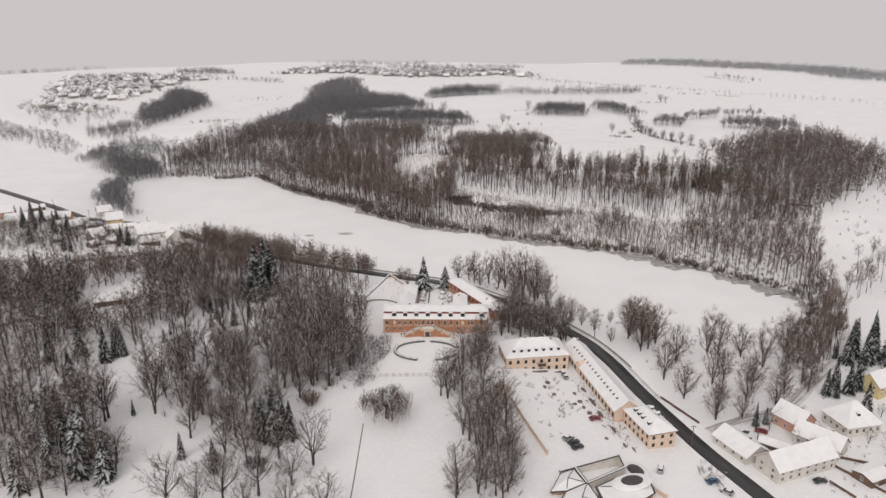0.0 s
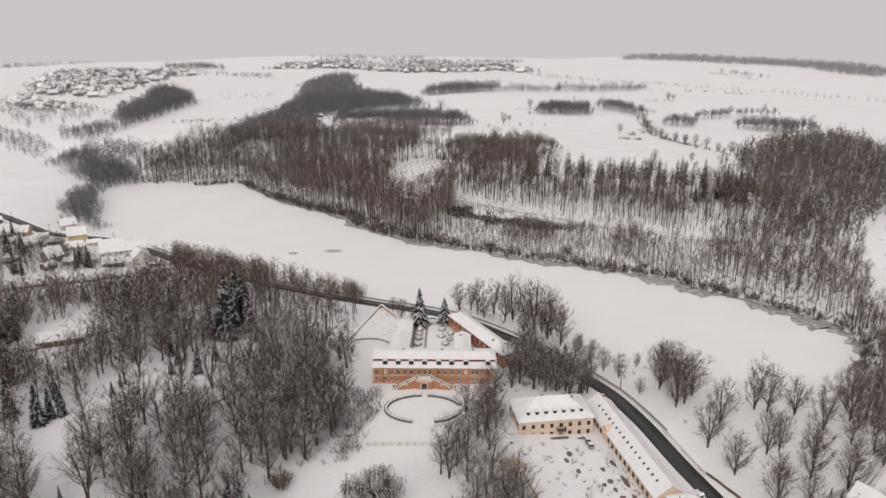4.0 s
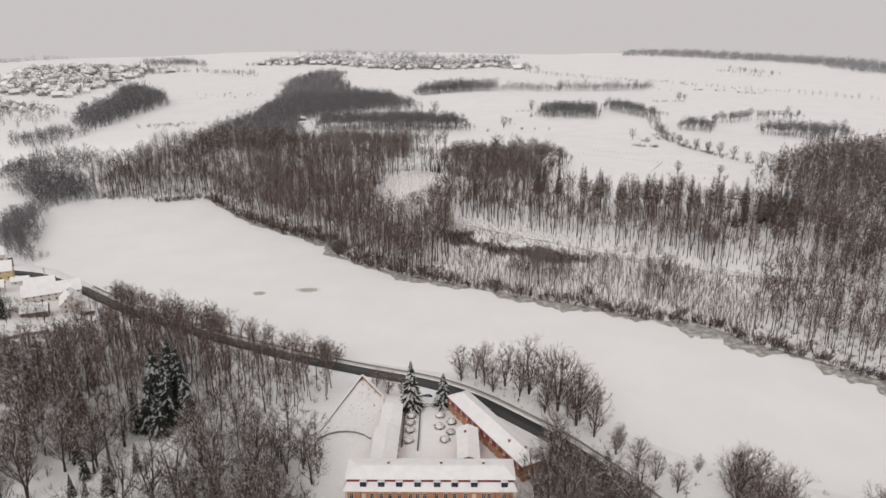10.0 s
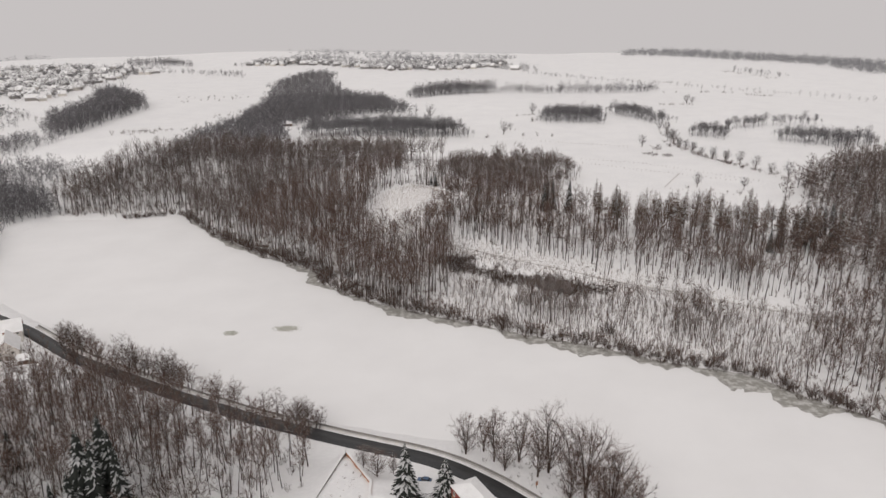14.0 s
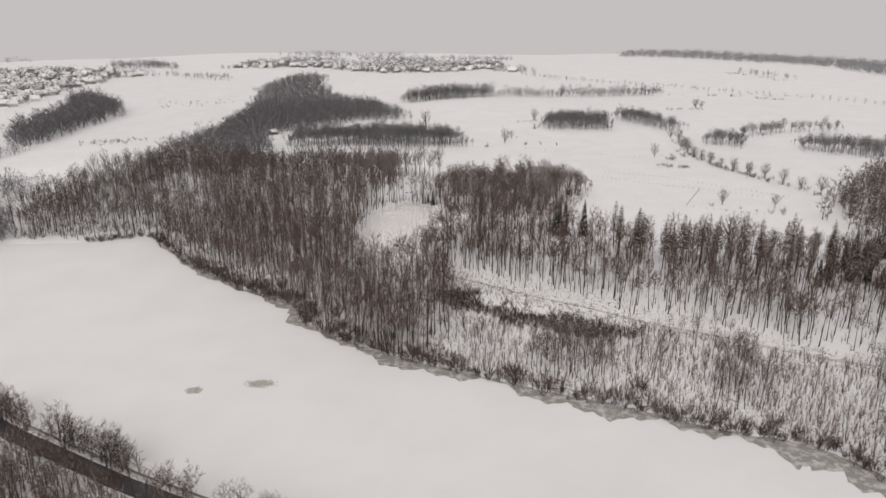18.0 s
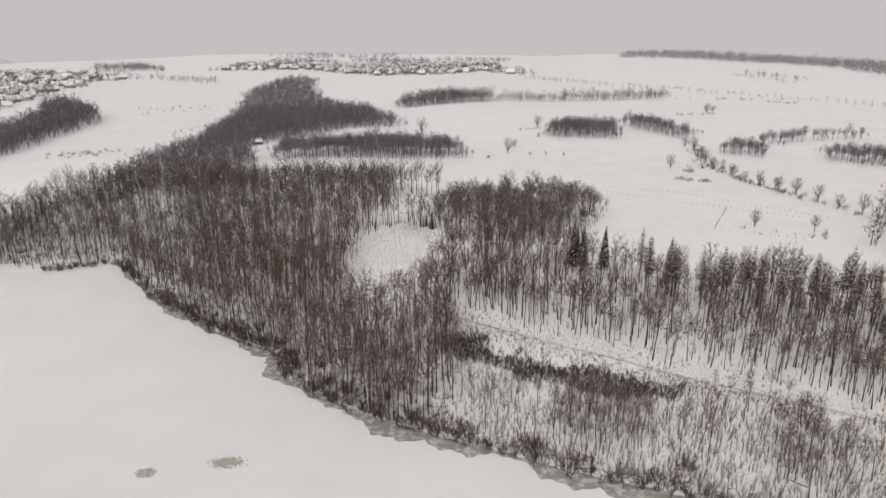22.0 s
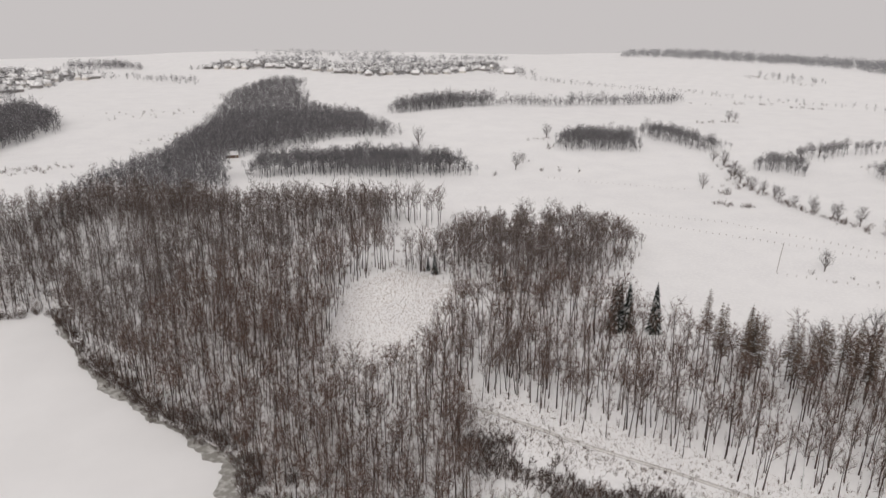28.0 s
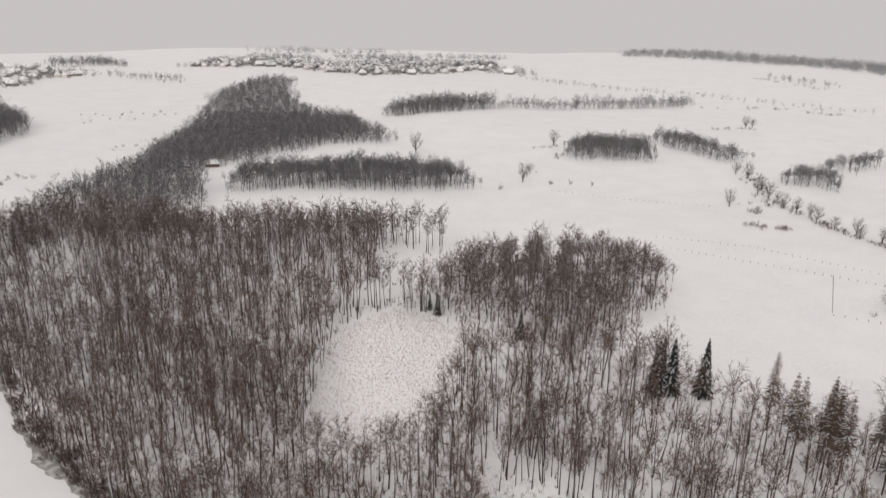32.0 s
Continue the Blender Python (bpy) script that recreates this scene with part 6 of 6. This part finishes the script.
for k in range(7):
    rg = np.random.default_rng(200 + k)
    x, y = ((-20, 222), (-8, 216), (60, 196), (110, 180), (-64, 80), (-58, 88), (-100, 120))[k]
    a = rg.random() * 3.14
    s = Soup()
    s.limb(np.array([[0, 0, 0.25], [3 * math.cos(a), 3 * math.sin(a), 0.3], [7 * math.cos(a), 7 * math.sin(a), 0.5]]), [0.22, 0.18, 0.08], 6)
    for j in range(5):
        b = a + rg.normal(0, 0.8)
        q = np.array([(4 + j * 0.6) * math.cos(a), (4 + j * 0.6) * math.sin(a), 0.4])
        s.limb(np.array([q, q + [1.8 * math.cos(b), 1.8 * math.sin(b), 0.7]]), [0.07, 0.02], 3)
    ob = mesh_object("fallen_tree", *s.arrays(), m_bark)
    ob.matrix_basis = pose(x, y, h(x, y))
    tagged(ob, "fallen leafless tree lying in the snow", "tree", "fallen trees")

# ---- the wood's special trees ----
larch_pattern = [tree_thing("larch", s, m_bark, m_larch, "tall brown leafless larch at the wood's edge", "larch", "larches at the wood's edge") for s in LARCH]
larch_used = set()
spots = [(91, 303, 0.95)]
for k in range(44):
    u = k / 43
    spots.append((88 + 112 * u + rng.normal(0, 3), 290 - 46 * u + rng.normal(0, 6), rng.uniform(0.82, 1.05)))
plant(larch_pattern, [(float(x), float(y), float(s) * 1.08, k % 3) for k, (x, y, s) in enumerate(spots)], larch_used)
plant(spruce_pattern, [(64, 323, 0.95, 0), (69, 323.5, 1.05, 1), (66.5, 326, 0.95, 2), (79, 322, 1.0, 1), (-4, 384, 0.5, 0), (-7, 388, 0.45, 2), (26, 362, 0.6, 1)], spruce_used)
joined("spruce_wood", sized(scatter([(165, 250), (215, 240), (228, 290), (190, 268)], 8, 41, keep=0.6), 3, 0.8, 1.0), SPRUCE, m_needle, "dark spruces among the larches", "woodland")
UNDERWOOD = [(-275, 386), (-188, 402), (-105, 307), (-63, 264), (-28, 233), (3, 218), (3, 240), (-30, 258), (-60, 290), (-120, 335), (-180, 420), (-270, 410)]
joined("undergrowth", sized(scatter(UNDERWOOD, 2.9, 42, keep=0.75), 4, 0.5, 1.1), BUSH, m_twig_red, "brown leafless undergrowth along the wooded shore", "shrubs")
joined("undergrowth", sized(scatter(SLOPE, 8, 43, keep=0.6, holes=[CLEARING]), 4, 0.4, 0.9) + sized(scatter(TERRACE, 7, 44, keep=0.4), 4, 0.3, 0.7) + sized(scatter(KNOLL, 6, 45, keep=0.6), 4, 0.4, 0.9)
       + sized(scatter(EASTSHORE, 4, 46), 4, 0.5, 1.1), BUSH, m_twig, "sparse leafless undergrowth in the wood", "shrubs")

sap = scatter(SLOPE, 3.6, 48, holes=[CLEARING, GAP])
sap = sap[(sap[:, 0] > -130) & (sap[:, 1] < 400)]
joined("saplings", sized(sap, 4, 0.5, 1.25) + sized(scatter(TERRACE, 3.8, 49), 4, 0.4, 1.1) + sized(scatter(KNOLL, 3.8, 50), 4, 0.5, 1.2), SAPLING, m_twig, "thin leafless saplings between the trees of the wood", "shrubs")


def tufts(name, outline, step, seed, size, label, keep=1.0):
    """Dry grass standing out of the snow."""
    rg = np.random.default_rng(seed)
    p = scatter(outline, step, seed, keep=keep)
    z = land(p[:, 0], p[:, 1])
    s = Soup()
    for (x, y), zz in zip(p, z):
        q = np.array([x, y, zz - 0.05])
        for _ in range(5):
            r = rg.normal(0, 0.22, 2)
            a = q + [r[0], r[1], 0]
            s.blade(a, a + np.array([rg.normal(0, 0.16), rg.normal(0, 0.16), rg.uniform(0.35, 0.9)]) * size, 0.09 * size, rg)
    ob = mesh_object(name, *s.arrays(), m_grass)
    return tagged(ob, label, "grass", kind="stuff")


tufts("dry_grass", CLEARING, 0.95, 51, 1.05, "tufts of dry grass in the snowy clearing", 0.85)
tufts("dry_grass", [(4, 300), (5, 276), (38, 266), (94, 231), (180, 180), (200, 178), (145, 216), (79, 256), (38, 280)], 0.9, 52, 0.9, "tufts of dry grass along the snowy track", 0.7)
tufts("dry_grass", LEVEL, 1.15, 53, 1.1, "dry reeds and grass on the level shore", 0.8)
tufts("dry_grass", [(-24, 50), (-38, 50), (-30, 84), (-24, 74)], 1.6, 54, 0.7, "dry plants on the snowy garden terrace", 0.45)
tufts("dry_grass", UNDERWOOD, 1.6, 55, 0.9, "dry grass along the wooded shore", 0.6)

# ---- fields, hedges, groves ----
# pale bluish twigs, some snowy: haze over distant trees set in their colour
m_twig_far_haze = speckled("far_haze_twig", [(0.15, 0.145, 0.148), (0.125, 0.122, 0.126), (0.18, 0.174, 0.176)], (0.55, 0.55, 0.56), 0.22)
# palest twigs: the horizon's haze is baked into base and fleck colours
m_twig_horizon_haze = speckled("horizon_haze_twig", [(0.27, 0.268, 0.278), (0.24, 0.239, 0.25), (0.30, 0.298, 0.305)], (0.42, 0.42, 0.43), 0.2)
GROVES = (("small round leafless grove on the snowy field", [(108, 678), (172, 670), (188, 700), (184, 716), (136, 730), (112, 706)], 4.8, 0.62), ("leafless hedgerow wood on the field slope", [(196, 735), (238, 658), (252, 676), (224, 752), (202, 758)], 5.0, 0.58),
          ("leafless grove on the snowy field", [(249, 610), (276, 590), (290, 612), (264, 630)], 4.6, 0.62), ("leafless trees at the field edge", [(290, 625), (345, 640), (400, 640), (400, 655), (340, 655), (290, 640)], 6, 0.6),
          ("row of leafless trees along the field", [(-131, 562), (-77, 576), (-26, 573), (26, 592), (29, 601), (5, 616), (-67, 622), (-131, 596)], 4.8, 0.72), ("leafless wood behind the fields", [(-39, 873), (79, 925), (83, 948), (30, 960), (-20, 930), (-46, 900)], 5.5, 0.8),
          ("leafless wood behind the fields", [(84, 940), (160, 930), (166, 948), (90, 962)], 6, 0.65), ("leafless tree belt along the field", [(166, 945), (240, 965), (330, 992), (328, 1012), (240, 985), (166, 965)], 6, 0.7),
          ("leafless wood edge by the lake's west end", [(-300, 352), (-286, 356), (-272, 392), (-300, 424), (-326, 412), (-340, 385)], 4.6, 0.75), ("leafless trees west of the lake", [(-244, 246), (-256, 264), (-283, 325), (-290, 345), (-310, 330), (-280, 262), (-256, 244)], 4.2, 0.62),
          ("leafless copse on the field", [(-378, 425), (-337, 421), (-340, 448), (-374, 452)], 6, 0.6), ("leafless copse along the field", [(-362, 478), (-352, 548), (-395, 562), (-420, 512)], 6.5, 0.55),
          ("leafless copse along the slope", [(-352, 546), (-352, 622), (-355, 663), (-354, 760), (-368, 796), (-400, 830), (-430, 850), (-448, 830), (-418, 760), (-404, 674), (-396, 600)], 6.4, 0.95), ("far leafless wood", [(-700, 1500), (-600, 1520), (-560, 1480), (-640, 1440)], 11, 0.8),
          ("leafless trees along the western slope", [(-600, 600), (-550, 560), (-481, 520), (-408, 455), (-395, 475), (-470, 545), (-540, 592), (-592, 640)], 7, 0.5), ("leafless wood edge at the field", [(-372, 418), (-327, 412), (-294, 438), (-286, 470), (-310, 466), (-345, 470), (-375, 445)], 6, 0.62),
          ("leafless trees along the field", [(322, 590), (317, 552), (344, 534), (352, 510), (400, 540), (400, 560), (374, 556), (332, 582)], 5.5, 0.62), ("leafless belt behind the open field", [(-495, 1278), (-343, 1185), (-350, 1205), (-366, 1260), (-449, 1300), (-522, 1310)], 13, 0.5), ("far leafless copse", [(-623, 1502), (-524, 1447), (-535, 1480), (-600, 1546)], 9, 0.7),
          ("leafless copse by the village", [(528, 1250), (570, 1130), (600, 1140), (560, 1265)], 14, 0.5), ("trees of the hillside", [(-480, 560), (-420, 640), (-440, 690), (-560, 740), (-600, 700)], 16, 0.5))
for label, outline, step, size in GROVES:
    near = outline[0][1] < 830 and outline[0][0] > -150
    joined("grove", domed(scatter(outline, step * (0.92 if near else 1), int(step * 31), wobble=3.0), outline, 4, *((size * 0.85, size * 1.25) if near else (size * 0.95, size * 1.6)), 10), BEECH if near else FOREST_FAR, m_twig_haze_grey, label, "grove", bark=m_twig_haze_grey)
joined("bare_woodland", sized(scatter([(-228, 488), (-196, 516), (-150, 506), (-138, 545), (-152, 592), (-197, 600), (-206, 552)], 6.2, 63, wobble=3), 4, 0.8, 1.1), FOREST_FAR, m_twig_haze_grey, "dark leafless wood joining the lakeside wood", "woodland", bark=m_twig_haze_grey)
DARKWOOD = [(-226, 496), (-200, 566), (-172, 603), (-126, 690), (-90, 735), (-36, 745), (-30, 760), (-60, 800), (-70, 850), (-110, 900), (-150, 975), (-170, 1090), (-185, 1190), (-255, 1180), (-250, 1100), (-266, 1023), (-250, 940), (-225, 831), (-212, 640), (-206, 596), (-232, 500)]
dark_spots = scatter(DARKWOOD, 5.6, 61, wobble=4)
joined("bare_woodland", domed(dark_spots[dark_spots[:, 1] < 850], DARKWOOD, 4, 0.7, 1.2) + domed(dark_spots[dark_spots[:, 1] >= 850][::2], DARKWOOD, 4, 0.65, 1.15, 25), FOREST_FAR, m_twig_haze_grey, "broad dark leafless wood between the fields", "woodland", bark=m_twig_haze_grey)
joined("spruce_wood", sized(scatter([(-290, 440), (-250, 470), (-190, 515), (-180, 500), (-240, 455), (-280, 425)], 7, 62, keep=0.6), 2, 0.85, 1.0), SPRUCE_FAR, m_needle, "dark spruces at the wood's western edge", "woodland")
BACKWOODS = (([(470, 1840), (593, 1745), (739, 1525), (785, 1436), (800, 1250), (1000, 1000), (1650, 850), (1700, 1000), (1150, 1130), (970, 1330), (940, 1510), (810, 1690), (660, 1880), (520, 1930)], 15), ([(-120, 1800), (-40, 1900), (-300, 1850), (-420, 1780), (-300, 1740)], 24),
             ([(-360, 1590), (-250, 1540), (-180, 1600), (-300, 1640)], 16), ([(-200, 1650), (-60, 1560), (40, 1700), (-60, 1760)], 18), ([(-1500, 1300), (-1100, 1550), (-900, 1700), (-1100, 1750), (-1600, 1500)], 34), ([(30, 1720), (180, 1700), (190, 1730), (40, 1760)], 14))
# haze on the horizon woods comes from the painted twig colour
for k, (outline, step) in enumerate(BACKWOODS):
    joined("far_woodland", sized(scatter(outline, step, 70 + k), 3, *((1.1, 1.6) if k == 0 else (0.8, 1.3))), CLUMP, m_twig_horizon_haze, "distant woodland on the horizon, haze painted into its twigs", "woodland", bark=m_twig_horizon_haze)

field_tree = [tree_thing("field_tree", s, m_bark, m_twig_far_haze, "lone leafless tree on the snowy field", "tree", "trees on the open fields") for s in PARK[:3]]
field_used = set()
FIELD = [(-12, 700, 0.85), (63, 612, 0.65), (72, 636, 0.4), (188, 557, 0.6), (180, 384, 0.5), (208, 372, 0.42), (105, 722, 0.7), (314, 817, 0.6), (322, 820, 0.5), (228, 640, 0.5), (232, 628, 0.6), (222, 590, 0.55), (226, 570, 0.4),
         (223, 540, 0.45), (222, 497, 0.4), (225, 478, 0.45), (230, 462, 0.5), (236, 450, 0.55), (300, 640, 0.55), (318, 645, 0.6), (332, 650, 0.55), (22, 604, 0.6), (12, 608, 0.65), (-3, 606, 0.6), (198, 540, 0.25), (229, 600, 0.5), (224, 578, 0.6), (221, 552, 0.5), (226, 530, 0.4), (220, 512, 0.5), (228, 486, 0.5), (232, 470, 0.4), (240, 430, 0.55), (246, 416, 0.5), (252, 402, 0.6),
         (151, 300, 0.85), (132, 300, 0.8), (175, 300, 0.5), (192, 292, 0.55), (206, 284, 0.6), (215, 276, 0.7)]
plant(field_tree, [(x, y, s * 1.2, k % 3) for k, (x, y, s) in enumerate(FIELD)], field_used)
line = []
for (ax, ay), (bx, by) in (((169, 1283), (202, 1233)), ((180, 1268), (260, 1165)), ((202, 1233), (260, 1165)), ((260, 1165), (361, 1094)), ((361, 1094), (419, 1021)), ((419, 1021), (562, 866)), ((562, 866), (800, 640))):
    n = int(math.hypot(bx - ax, by - ay) / 11)
    line += [(ax + (bx - ax) * k / n + rng.normal(0, 2), ay + (by - ay) * k / n + rng.normal(0, 2)) for k in range(n)]
joined("tree_avenue", sized(line, 4, 0.3, 0.6), FOREST_FAR, m_twig_far_haze, "row of small leafless trees along a field road", "trees")
hedge_spots = []
for (ax, ay), (bx, by), n, wd in (((240, 655), (222, 559), 70, 4), ((222, 559), (222, 494), 40, 2), ((222, 494), (236, 440), 46, 3), ((236, 440), (262, 380), 26, 3), ((177, 508), (198, 500), 24, 2), ((196, 540), (200, 538), 8, 1.5), ((43, 591), (46, 592), 3, 1), ((70, 640), (76, 638), 3, 1), ((84, 710), (108, 722), 10, 2), ((290, 818), (335, 802), 10, 3),
                                  ((-340, 833), (-278, 893), 26, 14), ((-306, 575), (-262, 585), 40, 8), ((-20, 660), (0, 640), 5, 2), ((330, 980), (520, 950), 12, 5), ((79, 610), (110, 606), 4, 1), ((172, 372), (240, 352), 9, 3), ((438, 928), (465, 913), 14, 3), ((394, 980), (400, 976), 7, 3), ((416, 969), (420, 966), 6, 2), ((278, 811), (297, 808), 10, 2), ((525, 1269), (560, 1122), 30, 6), ((261, 1202), (382, 1097), 22, 5), ((382, 1097), (482, 934), 14, 5), ((-480, 700), (-420, 684), 12, 4), ((-250, 700), (-235, 760), 12, 5), ((96, 682), (108, 690), 8, 3), ((200, 560), (232, 548), 10, 4), ((330, 600), (350, 596), 8, 3)):
    for k in range(n):
        u = rng.random()
        hedge_spots.append((ax + (bx - ax) * u + rng.normal(0, wd), ay + (by - ay) * u + rng.normal(0, wd)))
joined("field_bushes", sized(hedge_spots, 4, 0.4, 1.3), BUSH, m_twig_mid, "leafless bushes dotted along the field hedges", "shrubs")


def fence_line(line, step):
    """Wooden field posts along a line, each a part."""
    ob = anchor("field_fence", *line[0], 0)
    tagged(ob, "line of small dark wooden posts across the snowy field", "fence")
    me = bpy.data.meshes.new("post")
    bm = block((-0.06, 0.06, -0.06, 0.06, -0.3, 1.1))
    bm.to_mesh(me)
    bm.free()
    me.materials.append(m_brown)
    for (ax, ay), (bx, by) in zip(line, line[1:]):
        n = max(1, int(math.hypot(bx - ax, by - ay) / step))
        for k in range(n):
            x, y = ax + (bx - ax) * k / n, ay + (by - ay) * k / n
            c = new("post", me)
            c.location = (x - line[0][0], y - line[0][1], h(x, y))
            c.parent = ob


fence_line([(80, 590), (105, 578), (139, 565), (178, 553)], 4)
fence_line([(118, 487), (131, 481), (164, 466), (204, 422), (230, 392)], 3.4)
fence_line([(112, 470), (122, 465), (179, 424), (215, 395)], 3.4)
fence_line([(180, 424), (157, 384)], 2.0)
fence_line([(157, 383), (178, 370), (200, 358)], 4)

# ---- distant villages ----
far_house = []
for w, d, e, r, wall in ((12, 9, 4.4, 4.2, m_stone), (10, 8, 4.0, 4.0, m_white), (16, 9, 4.2, 4.0, m_stone), (11, 8, 5.2, 3.8, m_white)):
    ob = anchor("village_house", 0, 0, 0)
    tagged(ob, "distant village house with a snow-covered pitched roof", "house", "houses of the distant villages")
    part("wall", gable_walls(w, d, e, r - 0.1), wall, ob)
    bm = faces(bmesh.new(), [(-w / 2 - 0.5, -d / 2 - 0.6, e - 0.3), (w / 2 + 0.5, -d / 2 - 0.6, e - 0.3), (w / 2 + 0.5, 0, e + r + 0.2), (-w / 2 - 0.5, 0, e + r + 0.2), (w / 2 + 0.5, d / 2 + 0.6, e - 0.3), (-w / 2 - 0.5, d / 2 + 0.6, e - 0.3),
                            (-w / 2 - 0.5, -d / 2 - 0.6, e - 0.6), (w / 2 + 0.5, -d / 2 - 0.6, e - 0.6), (w / 2 + 0.5, d / 2 + 0.6, e - 0.6), (-w / 2 - 0.5, d / 2 + 0.6, e - 0.6)],
               [(0, 1, 2, 3), (3, 2, 4, 5), (6, 7, 1, 0), (5, 4, 8, 9), (1, 7, 8, 4, 2), (6, 0, 3, 5, 9), (9, 8, 7, 6)])
    part("roof", bm, m_roofsnow, ob)
    far_house.append(ob)
HAMLETS = (([(-430, 1440), (-260, 1440), (-160, 1350), (-90, 1260), (0, 1330), (60, 1400), (150, 1570), (40, 1620), (-160, 1480), (-370, 1560)], 19, 0.7), ([(-506, 818), (-518, 936), (-545, 1051), (-568, 1250), (-524, 1280), (-583, 1354), (-728, 1429), (-900, 1420), (-760, 1082), (-640, 880)], 24, 0.75),
           ([(-480, 720), (-560, 760), (-640, 850), (-620, 760), (-520, 690)], 24, 0.7), ([(70, 1560), (120, 1420), (170, 1340), (190, 1360), (140, 1560)], 30, 0.5))
first = set()
for n, (outline, step, keep) in enumerate(HAMLETS):
    spots = scatter(outline, step, 80 + n, keep=keep)
    for x, y in spots:
        k = int(rng.integers(4))
        m = pose(float(x), float(y), h(x, y), 0, 0, float(rng.uniform(0, 180)))
        if k in first:
            copy_thing(far_house[k], m)
        else:
            far_house[k].matrix_basis = m
            first.add(k)
    joined("village_trees", sized(scatter(outline, step * 0.46, 90 + n, keep=0.85, wobble=9), 3, 0.55, 1.3), CLUMP, m_twig_far_haze, "leafless trees between distant village houses", "trees")

house("forest_hut", -160, 640, 20, 9, 6, 2.6, 2.0, m_brown, "small brown hut with a snowy roof at the wood's edge", rows=(1.3,), cols=2, ends=1, win=(0.7, 0.8), category="hut")

STRIP = [(0, 282), (28, 262), (67, 241), (88, 229), (130, 208), (132, 214), (94, 233), (67, 249), (38, 266), (4, 289)]
joined("bank_bushes", sized(scatter(STRIP, 2.2, 56, keep=0.8), 4, 0.25, 0.7), BUSH, m_twig_red, "low brown bushes between the thicket and the track", "shrubs")
joined("saplings", sized(scatter(STRIP, 2.0, 57, keep=0.6), 4, 0.25, 0.7), SAPLING, m_twig_red, "thin leafless saplings beside the track", "shrubs")
tufts("dry_grass", STRIP, 0.9, 58, 0.9, "dry grass beside the track", 0.8)
